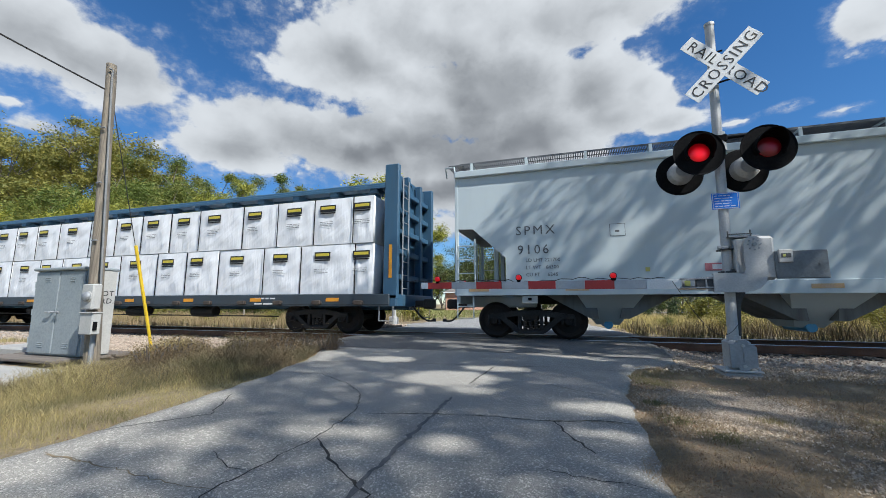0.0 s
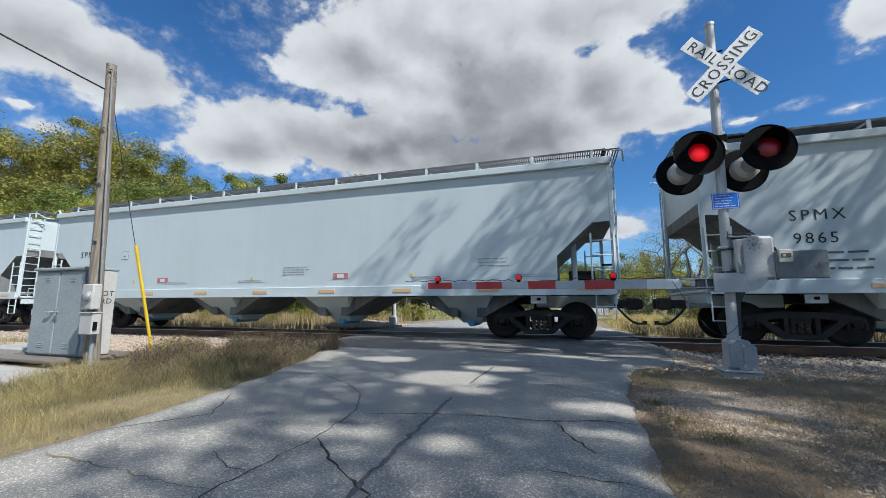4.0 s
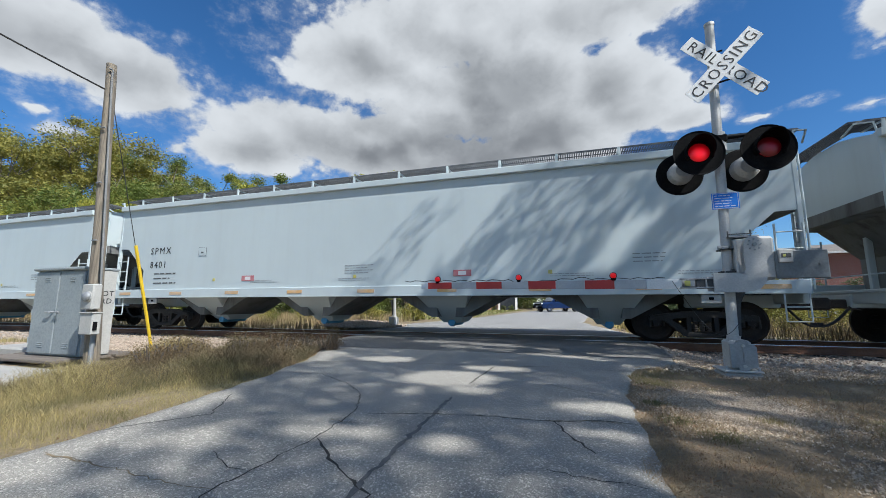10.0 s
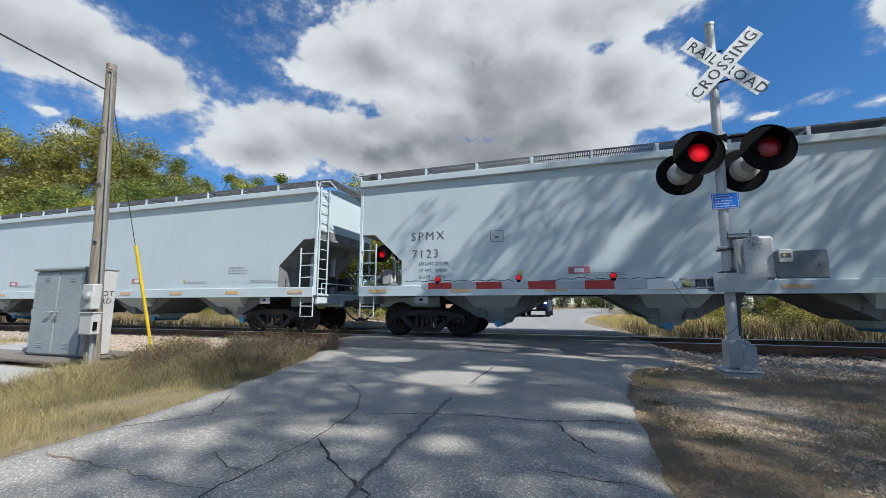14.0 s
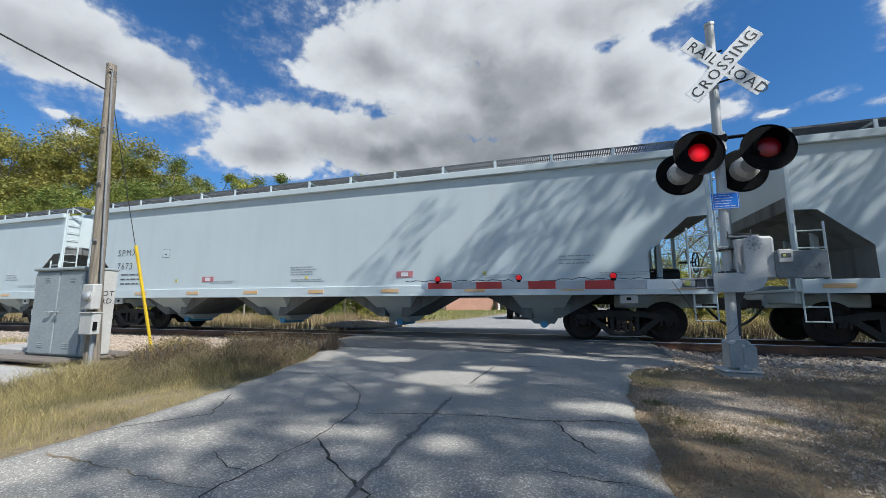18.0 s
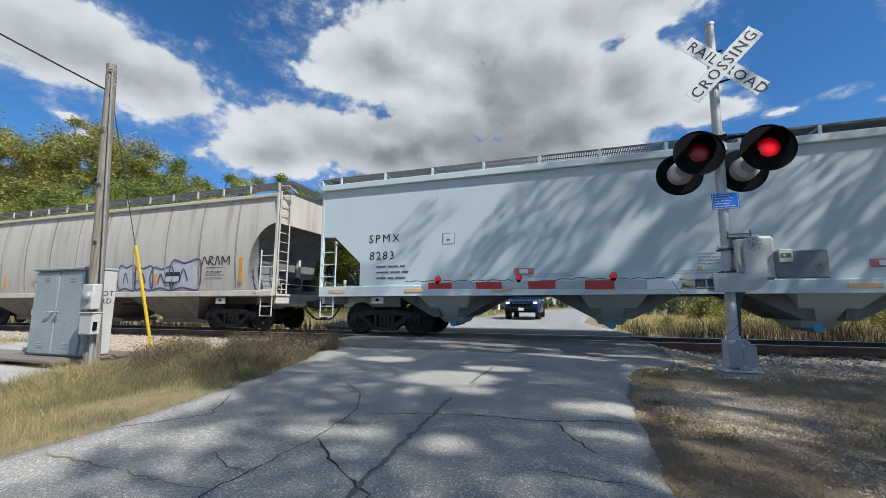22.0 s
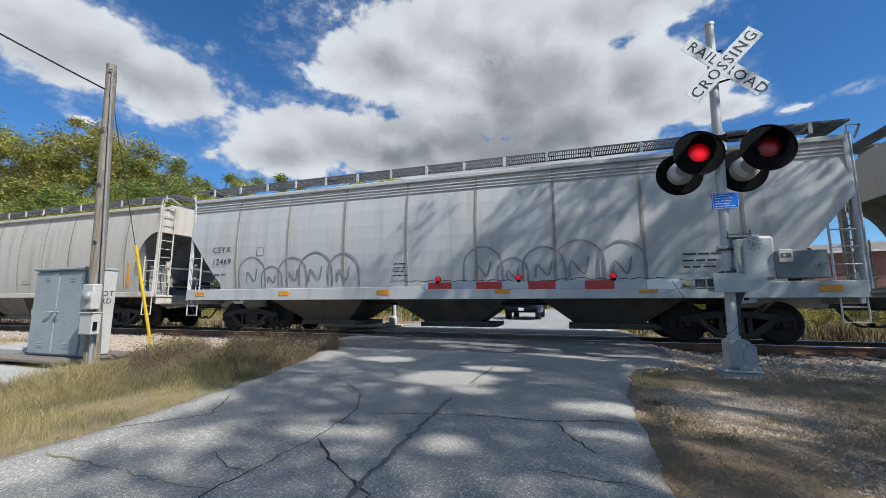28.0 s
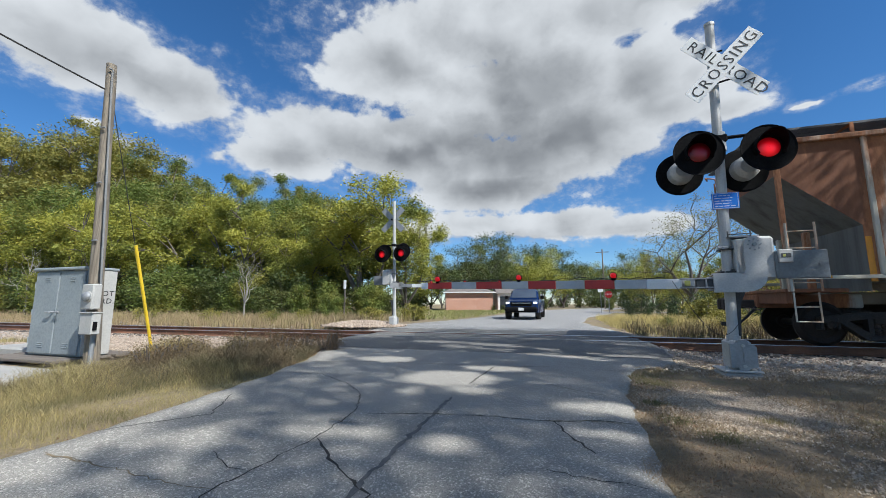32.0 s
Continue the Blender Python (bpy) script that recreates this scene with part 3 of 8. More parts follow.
def grass(name, count, place_at, height, material, seed, label, width=0.006, lean=0.45):
    """Blades of dry grass, each a bent strip of three points."""
    rng = random.Random(seed)
    s = Shape()
    for _ in range(count):
        p = place_at(rng)
        if p is None:
            continue
        x, y, k = p
        z = ground_height(x, y) - 0.01
        h = rng.uniform(*height) * k
        a = rng.uniform(0, math.tau)
        w = width * rng.uniform(0.6, 1.4)
        dx, dy = math.cos(a) * w, math.sin(a) * w
        b = rng.uniform(0, math.tau)
        l = h * rng.uniform(0.1, lean)
        lx, ly = math.cos(b) * l, math.sin(b) * l
        o = len(s.v)
        s.v += [Vector((x - dx, y - dy, z)), Vector((x + dx, y + dy, z)), Vector((x + lx * 0.35 + dx * 0.7, y + ly * 0.35 + dy * 0.7, z + h * 0.6)),
                Vector((x + lx * 0.35 - dx * 0.7, y + ly * 0.35 - dy * 0.7, z + h * 0.6)), Vector((x + lx, y + ly, z + h))]
        s.f += [(o, o + 1, o + 2, o + 3), (o + 3, o + 2, o + 4)]
    return single(name, s, material, label, kind="stuff")


def grass_material(name, a, b, c):
    n = Nodes(name)
    geo = n.tree.nodes.new("ShaderNodeNewGeometry")
    r = geo.outputs["Random Per Island"]
    patch = n.noise(1.9, 4.0, source=geo.outputs["Position"])
    col = n.mix(r, a, b)
    col = n.mix(n.ramp(patch, 0.42, 0.66), col, c)
    m = n.finish(col, 0.8)
    n.bsdf.inputs["Transmission Weight"].default_value = 0.0
    n.bsdf.inputs["Subsurface Weight"].default_value = 0.0
    return m


MAT["dry_grass"] = grass_material("dry verge grass", (0.43, 0.345, 0.145), (0.2, 0.165, 0.066), (0.145, 0.125, 0.05))
MAT["weeds"] = grass_material("brown weeds", (0.2, 0.145, 0.075), (0.085, 0.063, 0.036), (0.1, 0.088, 0.042))
MAT["seed"] = grass_material("brown seed heads", (0.2, 0.13, 0.075), (0.1, 0.068, 0.042), (0.3, 0.23, 0.12))
MAT["straw"] = grass_material("dead brown grass", (0.42, 0.30, 0.17), (0.19, 0.125, 0.07), (0.29, 0.21, 0.115))
MAT["tuft"] = grass_material("green tufts", (0.12, 0.12, 0.045), (0.2, 0.175, 0.07), (0.25, 0.2, 0.09))
MAT["litter"] = grass_material("fallen leaves", (0.30, 0.16, 0.08), (0.14, 0.08, 0.05), (0.24, 0.17, 0.09))
MAT["gold_grass"] = grass_material("golden field grass", (0.58, 0.46, 0.17), (0.40, 0.31, 0.11), (0.34, 0.30, 0.1))
MAT["tan_grass"] = grass_material("tan trackside grass", (0.34, 0.25, 0.14), (0.22, 0.16, 0.085), (0.24, 0.2, 0.08))
MAT["green_grass"] = grass_material("green field grass", (0.20, 0.22, 0.06), (0.30, 0.27, 0.09), (0.13, 0.16, 0.045))


def back_line(x):
    """Where the verge grass gives way to ballast."""
    return min(7.9, 5.55 + 0.78 * (x + 7.8))


def left_verge(rng):
    y = rng.uniform(1.0, 7.9)
    e = along(ROAD_LEFT, y)
    x = e + 0.12 - rng.random() ** 0.8 * (4.2 if y < 5 else 3.6)
    edge = e - x
    if x < -8.2 or y > back_line(x) + rng.uniform(-0.25, 0.15):
        return None
    if x < -6.0 + 0.2 * rough(x, y, 2.0) and 2.45 < y < 3.85:
        return None
    if x < -6.4 and 3.6 < y < 5.1:
        return None
    u = max(0.0, min(1.0, (y - 3.9) / 2.9))
    if abs(x + 5.9 - 1.7 * u) < 0.95 and y > 3.6 and rng.random() < 0.72:
        return None
    k = min(1.0, 0.22 + edge * 0.7) * (0.72 + 1.2 * noise.noise(Vector((x * 1.1, y * 1.1, 0))))
    return (x, y, max(0.14, k))


def weed_row(rng):
    """Taller weeds along the back of the verge and round the pole."""
    u = rng.random()
    x, y = -5.75 + 1.7 * u + rng.gauss(0, 0.55), 3.7 + 3.1 * u + rng.gauss(0, 0.6)
    if x > along(ROAD_LEFT, y) - 0.02 or y > back_line(x) + 0.1 or (x < -6.4 and y < 5.1) or (x < -6.0 and y < 3.85):
        return None
    low = 1.0 if y < 6.0 else max(0.4, 1 - 0.5 * (y - 6.0))
    return (x, y, low * (0.6 + 0.8 * max(0.0, noise.noise(Vector((x * 1.9, y * 1.9, 4.0))) + 0.3)))


def left_ballast(rng):
    x, y = rng.uniform(-15, -4.9), rng.uniform(5.2, 9.0)
    if y < back_line(x) - 0.1 or not off_road(x, y, 0.06) or (x < -6.4 and y < 5.3):
        return None
    return (x, y, ground_height(x, y) + 0.008)


def right_verge(rng):
    y = 1.7 + 6.2 * rng.random() ** 1.9
    x = along(ROAD_RIGHT, y) + 5.5 * rng.random() ** 2.0 - 0.09
    d = x - along(ROAD_RIGHT, y)
    if math.hypot((x - 1.35) * 1.25, (y - 4.25) * 1.1) < 0.62 and rng.random() < 0.9:
        return None
    m = noise.noise(Vector((x * 1.7, y * 1.7, 7.0)))
    if m < -0.12 - 0.05 * d + rng.uniform(-0.25, 0.25):
        return None
    return (x, y, min(1.3, 0.5 + 0.2 * d + 0.5 * max(0.0, m)))


def green_tufts(rng):
    cx, cy, r = rng.choice(((0.75, 5.4, 0.28), (0.9, 5.1, 0.25), (1.0, 5.7, 0.3), (0.75, 3.55, 0.14), (0.95, 3.2, 0.16), (1.45, 3.75, 0.13), (2.2, 3.7, 0.35), (2.6, 3.4, 0.4), (3.0, 4.2, 0.4), (0.72, 4.1, 0.1), (1.2, 6.1, 0.25)))
    x, y = rng.gauss(cx, r * 0.5), rng.gauss(cy, r * 0.5)
    return (x, y, rng.uniform(0.6, 1.1)) if off_road(x, y, -0.04) else None


def fallen_leaves(rng):
    """Litter that has gathered along the road's edge and on the verge."""
    y = rng.uniform(1.8, 6.5)
    if rng.random() < 0.4:
        return (along(ROAD_RIGHT, y) + abs(rng.gauss(0.05, 0.3)), y, rng.uniform(0.5, 1.0))
    if rng.random() < 0.4:
        return (along(ROAD_LEFT, y) - abs(rng.gauss(0.0, 0.12)) + 0.1, y, rng.uniform(0.5, 1.0))
    return (along(ROAD_RIGHT, y) + rng.uniform(0.1, 4.0), y, rng.uniform(0.5, 1.0))


def far_left(rng):
    x = rng.triangular(-60, -7.5, -9)
    return (x, rng.uniform(13.6, 19.5), rng.uniform(0.5, 1.0)) if off_road(x, 17, 0.4) else None


def far_right(rng):
    x, y = rng.uniform(1.6, 30.0), rng.uniform(13.9, 27.0)
    if not off_road(x, y, 0.4):
        return None
    return (x, y, 1.0 if y > 15 else 0.5)


def field_edge(rng):
    x, y = rng.uniform(1.9, 16.0), 14.0 + abs(rng.gauss(0, 1.3))
    k = noise.noise(Vector((x * 0.9, y * 0.9, 2.0)))
    return (x, y, 0.6 + 0.7 * k) if off_road(x, y, 0.5) and k > -0.15 else None


def far_lawn(rng):
    x, y = rng.uniform(-30, -6.5), rng.uniform(22, 62)
    return (x, y, 1.0) if off_road(x, y, 0.3) else None


def left_gap(rng):
    x, y = rng.uniform(-24, -12.5), rng.uniform(5.0, 6.6)
    return (x, y, 0.6)


grass("verge_grass", 125000, left_verge, (0.05, 0.27), MAT["dry_grass"], 31, "tall dry grass on the road verge", 0.0015, 1.5)
grass("verge_weeds", 70000, weed_row, (0.08, 0.3), MAT["weeds"], 32, "brown weed stalks in the dry grass", 0.0016, 1.7)
grass("seed_heads", 16000, weed_row, (0.02, 0.05), MAT["seed"], 42, "brown seed heads low in the weeds", 0.006, 2.6)
stones("verge_ballast", 9000, left_ballast, (0.014, 0.036), MAT["stone"], 25, "pale crushed stone between the verge and the track")
grass("sparse_grass", 95000, right_verge, (0.02, 0.075), MAT["straw"], 33, "short dead brown grass on the road verge", 0.0018, 2.4)
grass("verge_stalks", 900, right_verge, (0.05, 0.11), MAT["straw"], 38, "thin brown weed stalks on the road verge", 0.0022, 0.9)
grass("green_tufts", 9000, green_tufts, (0.015, 0.05), MAT["tuft"], 39, "low green tufts of grass beside the road", 0.0022, 0.9)
grass("leaf_litter", 5000, fallen_leaves, (0.012, 0.03), MAT["litter"], 40, "fallen brown leaves along the road edge", 0.008, 2.2)
grass("trackside_grass", 26000, far_left, (0.25, 0.75), MAT["tan_grass"], 34, "tall dry brown grass behind the track", 0.010)
grass("field_grass", 42000, far_right, (0.15, 0.48), MAT["gold_grass"], 35, "tall golden field grass behind the track", 0.006, 1.1)
grass("field_weeds", 7000, field_edge, (0.25, 0.85), MAT["weeds"], 41, "brown weed stalks along the far side of the track", 0.007, 0.7)
grass("lawn", 14000, far_lawn, (0.08, 0.2), MAT["green_grass"], 36, "short lawn grass by the house", 0.03, 0.8)
grass("left_grass", 6000, left_gap, (0.1, 0.3), MAT["dry_grass"], 37, "dry grass beside the ballast", 0.006)


# ---- crossing signals ----
SIGNAL_X, SIGNAL_Y = 2.10, 6.3
MAT["weight"] = surface("dull weathered steel plate", (0.2, 0.215, 0.22), (0.14, 0.15, 0.155), 6, 40, 0.75, 0.1)
MAT["yellow_tab"] = surface("faded yellow-green plastic", (0.42, 0.42, 0.1), (0.34, 0.33, 0.09), 6, 50, 0.5)


def visor_shape(r, deep):
    """A hood over the upper part of a lamp, open below, in front (-y)."""
    s = Shape()
    rows = [[], [], [], []]
    n = 18
    for k in range(n + 1):
        a = math.radians(-35 + 250 * k / n)
        reach = deep * (0.45 + 0.55 * max(0.0, math.sin(a)))
        x, z = math.cos(a), math.sin(a)
        rows[0].append((x * r, 0, z * r))
        rows[1].append((x * r, -reach, z * r))
        rows[2].append((x * (r - 0.012), -reach, z * (r - 0.012)))
        rows[3].append((x * (r - 0.012), 0, z * (r - 0.012)))
    return s.sheet(rows)


def flasher(parent, m, lens, name="flasher"):
    """One flashing lamp, facing -y in its own space: round target, hood, housing, lens."""
    s = Shape().lathe([(0.0, 0.0), (0.30, 0.0), (0.325, -0.012), (0.325, -0.03), (0.30, -0.02), (0.16, -0.02), (0.0, -0.02)], (0, 0, 0), (0, 1, 0), 32)
    head = part(name, s, MAT["black"], parent, "black round signal target", at=m)
    part("housing", Shape().lathe([(0.0, 0.2), (0.10, 0.2), (0.165, 0.14), (0.175, 0.0)], (0, 0, 0), (0, 1, 0), 24), MAT["silver_paint"], head)
    part("hood", visor_shape(0.185, 0.30), MAT["black"], head)
    part("lens", Shape().lathe([(0.135, -0.03), (0.105, -0.045), (0.055, -0.055), (0.001, -0.058)], (0, 0, 0), (0, 1, 0), 24), lens, head, "round red signal lens", smooth=True)
    return head


FLASH_DISCS = {}


def shutter(head, side):
    """An added dark red disc, slid over the lit lens to imitate the lamp going out."""
    FLASH_DISCS[side] = part("shutter", Shape().lathe([(0.138, -0.006), (0.105, -0.02), (0.055, -0.03), (0.001, -0.033)], (0, 0, 0), (0, 1, 0), 24), MAT["lens_dim"], head, "added dark red disc that mimics an unlit lens", smooth=True)


def crossbuck(parent, m, lettered):
    """Two crossed white blades; the near face carries the words."""
    for k, (turn, body) in enumerate(((-45, "RAILROAD"), (46, "CROSSING"))):
        s = Shape()
        s.box(0, 0, 0, 1.26, 0.006, 0.235, 0.002)
        lift = 0.0 if k == 0 else -0.012
        blade = part("crossbuck_blade", s, MAT["sign_white" if lettered else "galvanised"], parent, "white crossbuck blade with black words" if lettered else "plain back of a crossbuck blade", at=m @ pose(0, lift, 0, 0, -turn, 0))
        if lettered:
            if body == "RAILROAD":
                for piece, x in (("RAIL", -0.335), ("ROAD", 0.36)):
                    part("lettering", text_mesh(piece, 0.215, MAT["ink"], 1.1, "CENTER"), MAT["ink"], blade, at=pose(x, -0.005, -0.07, 90, 0, 0))
            else:
                part("lettering", text_mesh(body, 0.215, MAT["ink"], 1.2, "CENTER"), MAT["ink"], blade, at=pose(0, -0.005, -0.07, 90, 0, 0))


def signal_mast(x, y, turn, near):
    """A crossing signal with mast, crossbuck, four flashers, gate machine, arm and counterweight."""
    sig = thing("crossing_signal", "aluminium crossing signal with lowered red and white gate arm", "crossing signal", "crossing signals", at=pose(x, y, 0, 0, 0, turn))
    silver = MAT["silver_paint"]
    part("mast", Shape().tube((0, 0, 0.3), (0.1, 0, 5.0), 0.064, 16, 0.06).tube((0.1, 0, 4.99), (0.1, 0, 5.03), 0.068, 16), silver, sig, smooth=False)
    base = part("mast_base", Shape().box(0.02, 0.03, -0.01, 0.44, 0.46, 0.03, 0.01).box(0.04, 0.04, 0.19, 0.25, 0.32, 0.38, 0.03).tube((0, 0, 0.34), (0.01, 0, 0.44), 0.08, 14), silver, sig, "cast junction-box base")
    outline = [(-0.1, 0.04), (-0.02, 0.04), (-0.01, 0.0), (0.09, 0.0), (0.1, 0.03), (0.18, 0.04), (0.195, 0.06), (0.195, 0.3), (0.17, 0.33), (0.11, 0.335), (0.1, 0.375), (0.08, 0.39), (0.0, 0.39), (-0.02, 0.375), (-0.03, 0.345), (-0.1, 0.335)]
    door = part("junction_door", Shape().prism(outline, "y", -0.165, -0.12), MAT["galvanised"], base, "lobed cast door of the junction box")
    for z in (0.06, 0.32):
        part("door_bolt", Shape().tube((0.045, -0.165, z), (0.045, -0.19, z), 0.02, 8), silver, door)
    part("door_rib", Shape().box(0.045, -0.168, 0.2, 0.018, 0.012, 0.19, 0.004), MAT["galvanised"], door)
    for e in (-1, 1):
        part("anchor_bolt", Shape().tube((0.02 + e * 0.18, -0.16, 0.0), (0.02 + e * 0.18, -0.16, 0.05), 0.016, 6), silver, base)
    part("foundation", Shape().box(0.02, 0.03, -0.13, 0.42, 0.44, 0.2, 0.02), MAT["concrete"], sig, "square concrete foundation")
    crossbuck(sig, pose(0.19, -0.1, 4.28), near)
    part("crossbuck_clamp", Shape().box(0.14, -0.04, 4.28, 0.2, 0.1, 0.06, 0.01), MAT["black"], sig)
    part("crossbuck_rod", Shape().tube((0.02, -0.07, 4.02), (0.26, -0.09, 4.06), 0.014, 6), MAT["black"], sig)
    part("crossbuck_rod", Shape().tube((0.02, -0.07, 4.5), (0.2, -0.09, 4.52), 0.014, 6), MAT["black"], sig)
    # flasher arm and lamps
    part("cross_arm", Shape().tube((-0.24, -0.03, 3.2), (0.6, -0.03, 3.22), 0.026, 8).box(0.07, 0, 3.2, 0.18, 0.17, 0.12, 0.02).tube((-0.3, -0.02, 3.03), (-0.24, -0.03, 3.2), 0.024, 8).tube((0.56, -0.02, 3.02), (0.6, -0.03, 3.22), 0.024, 8), MAT["black"], sig)
    part("arm_fitting", Shape().tube((0.07, 0, 3.02), (0.07, 0, 3.3), 0.085, 12), silver, sig)
    for k, (lx, lz) in enumerate(((-0.24, 2.98), (0.58, 2.96))):
        head = flasher(sig, pose(lx, -0.14, lz), MAT["lens_lit"] if near else MAT["lens_dim"])
        if near:
            shutter(head, k)
        flasher(sig, pose(lx - 0.14, 0.3, lz - 0.15, 0, 0, 180), MAT["lens_dim"], "rear_flasher")
    if near:
        sign = part("blue_notice", Shape().box(0.05, -0.075, 2.28, 0.33, 0.006, 0.23, 0.002), MAT["blue_sign"], sig, "small blue emergency notice")
        part("notice_border", Shape().box(0.05, -0.079, 2.385, 0.3, 0.003, 0.006).box(0.05, -0.079, 2.175, 0.3, 0.003, 0.006).box(-0.1, -0.079, 2.28, 0.006, 0.003, 0.21).box(0.2, -0.079, 2.28, 0.006, 0.003, 0.21), MAT["white_ink"], sign)
        tagged(part("notice_writing", bars(5, 0.022, 0.26, MAT["white_ink"], random.Random(4)), MAT["white_ink"], sign, at=pose(-0.08, -0.08, 2.355, 90, 0, 0)), kind="stuff")
    # gate machine on the mast
    machine = part("gate_machine", Shape().box(0.36, -0.02, 1.46, 0.30, 0.34, 0.58, 0.035), silver, sig, "aluminium gate machine housing")
    part("machine_cover", Shape().box(0.16, 0.0, 1.48, 0.16, 0.28, 0.5, 0.02), silver, machine)
    for k in range(8):
        a = k * math.pi / 4
        part("pivot_bolt", Shape().tube((0.25 + 0.07 * math.cos(a), -0.27, 1.63 + 0.07 * math.sin(a)), (0.25 + 0.07 * math.cos(a), -0.285, 1.63 + 0.07 * math.sin(a)), 0.011, 6), MAT["galvanised"], machine)
    part("pivot_nut", Shape().tube((0.25, -0.27, 1.63), (0.25, -0.3, 1.63), 0.026, 8), MAT["galvanised"], machine)
    part("machine_clamp", Shape().box(0.05, 0, 1.62, 0.2, 0.2, 0.05, 0.01), MAT["galvanised"], machine)
    part("machine_clamp", Shape().box(0.05, 0, 1.28, 0.2, 0.2, 0.05, 0.01), MAT["galvanised"], machine)
    part("clamp_bolt", Shape().tube((-0.09, -0.05, 1.62), (-0.04, -0.05, 1.62), 0.03, 8), MAT["galvanised"], machine)
    for z in (1.62, 1.31):
        part("u_bolt", Shape().pipe([(0.12, -0.09, z - 0.02), (-0.02, -0.1, z - 0.02), (-0.07, -0.06, z - 0.02), (-0.07, 0.06, z - 0.02), (0.12, 0.09, z - 0.02)], 0.014, 6).tube((0.04, -0.13, z), (0.04, -0.07, z), 0.018, 6), MAT["dark_steel"], machine)
    part("cover_stud", Shape().tube((0.02, -0.12, 1.8), (0.3, -0.12, 1.795), 0.008, 5).tube((0.02, -0.12, 1.76), (0.02, -0.12, 1.84), 0.01, 5).tube((0.28, -0.12, 1.76), (0.28, -0.12, 1.85), 0.01, 5), MAT["dark_steel"], machine)
    part("machine_lid", Shape().box(0.2, 0, 1.765, 0.36, 0.24, 0.03, 0.008), MAT["galvanised"], machine)
    part("arm_bracket", Shape().prism([(-0.24, 1.02), (0.19, 1.02), (0.28, 1.06), (0.345, 1.14), (0.37, 1.25), (0.37, 1.62), (0.34, 1.7), (0.28, 1.74), (0.21, 1.74), (0.15, 1.7), (0.13, 1.62), (0.13, 1.31), (0.11, 1.27), (0.07, 1.25), (-0.24, 1.25)], "y", -0.27, -0.245).box(-0.05, -0.23, 1.255, 0.38, 0.08, 0.012).box(-0.05, -0.23, 1.015, 0.38, 0.08, 0.012), silver, machine, "curved gate arm bracket plate")
    part("arm_bracket_back", Shape().box(-0.02, 0.14, 1.14, 0.36, 0.02, 0.2, 0.005), silver, machine)
    part("counterweight_arm", Shape().box(0.76, -0.2, 1.36, 0.56, 0.03, 0.36, 0.01).tube((0.95, -0.215, 1.36), (0.95, -0.235, 1.36), 0.022, 6), MAT["weight"], machine, "flat dull grey counterweight plate")
    tagbox = part("machine_label", Shape().box(0.59, -0.22, 1.47, 0.15, 0.05, 0.17, 0.008), MAT["cabinet_white"], machine)
    part("label_window", Shape().box(0.59, -0.247, 1.475, 0.105, 0.004, 0.055), MAT["dark_steel"], tagbox)
    part("label_print", Shape().box(0.57, -0.25, 1.475, 0.03, 0.004, 0.03), MAT["yellow_tab"], tagbox)
    # brace takes the dark steel to put its shadowed look into the colour
    part("mast_brace", Shape().prism([(0.06, 1.02), (0.2, 1.02), (0.13, 0.86), (0.1, 0.42), (0.06, 0.42)], "y", 0.0, 0.03), MAT["dark_steel"], sig)
    # the arm
    stripe = 0.406
    arm = part("gate_arm", Shape().box(-0.42, -0.235, 1.195, 0.42, 0.03, 0.02, 0.004).box(-0.42, -0.235, 1.075, 0.42, 0.03, 0.02, 0.004).box(-0.42, -0.16, 1.135, 0.46, 0.02, 0.11, 0.006).box(-0.5, -0.21, 1.135, 0.09, 0.06, 0.09, 0.006).box(-0.32, -0.2, 1.135, 0.02, 0.09, 0.13, 0.004), MAT["galvanised"], sig, "red and white striped gate arm, lowered")
    x0 = -0.6
    names = ("white", "grey", "red", "grey", "red", "grey", "red", "grey", "red", "white")
    x = x0
    mats = {"white": MAT["sign_white"], "grey": MAT["grey_tape"], "red": MAT["red_tape"]}
    for k, tone in enumerate(names):
        w = (0.44, 0.41)[k] if k < 2 else (stripe if k < 9 else 0.12)
        h = 0.135 - 0.004 * k
        part("arm_stripe", Shape().box(x - w / 2, -0.2, 1.13 + 0.003 * k, w - 0.004, 0.032, h, 0.004), mats[tone], arm)
        x -= w
    wire = []
    for k in range(46):
        u = k / 45
        wire.append((x0 - 0.2 - 3.9 * u, -0.2, 1.215 + 0.012 * math.sin(k * 2.1) + (0.03 * math.sin(u * 9) if 0.25 < u < 0.55 else 0) + 0.02 * u))
    part("arm_cable", Shape().pipe(wire, 0.007, 4), MAT["cable"], arm)
    for k, lx in enumerate((x0 - 0.86, x0 - 2.21, x0 - 3.53)):
        body = part("arm_lamp", Shape().tube((lx, -0.2, 1.19), (lx, -0.2, 1.228), 0.032, 8).tube((lx, -0.19, 1.262), (lx, -0.17, 1.262), 0.05, 12), MAT["black"], arm)
        part("lamp_lens", Shape().lathe([(0.001, -0.045), (0.026, -0.042), (0.039, -0.028), (0.042, 0.0), (0.039, 0.028), (0.026, 0.042), (0.001, 0.045)], (lx, -0.2, 1.262), (0, 1, 0), 14), MAT["arm_lamp"], body, "red gate arm lamp", smooth=True)
    pts = []
    for k in range(19):
        u = k / 18
        pts.append((-0.72 + 0.74 * u, -0.22, 1.17 - 0.55 * u - 0.24 * math.sin(math.pi * u) - 0.14 * math.sin(math.pi * u * u)))
    part("hanging_cable", Shape().pipe(pts, 0.004, 5), MAT["cable"], sig)
    part("arm_fuse", Shape().box(-0.54, -0.235, 1.135, 0.07, 0.02, 0.075, 0.006), MAT["yellow_tab"], arm, "yellow-green plastic tab")
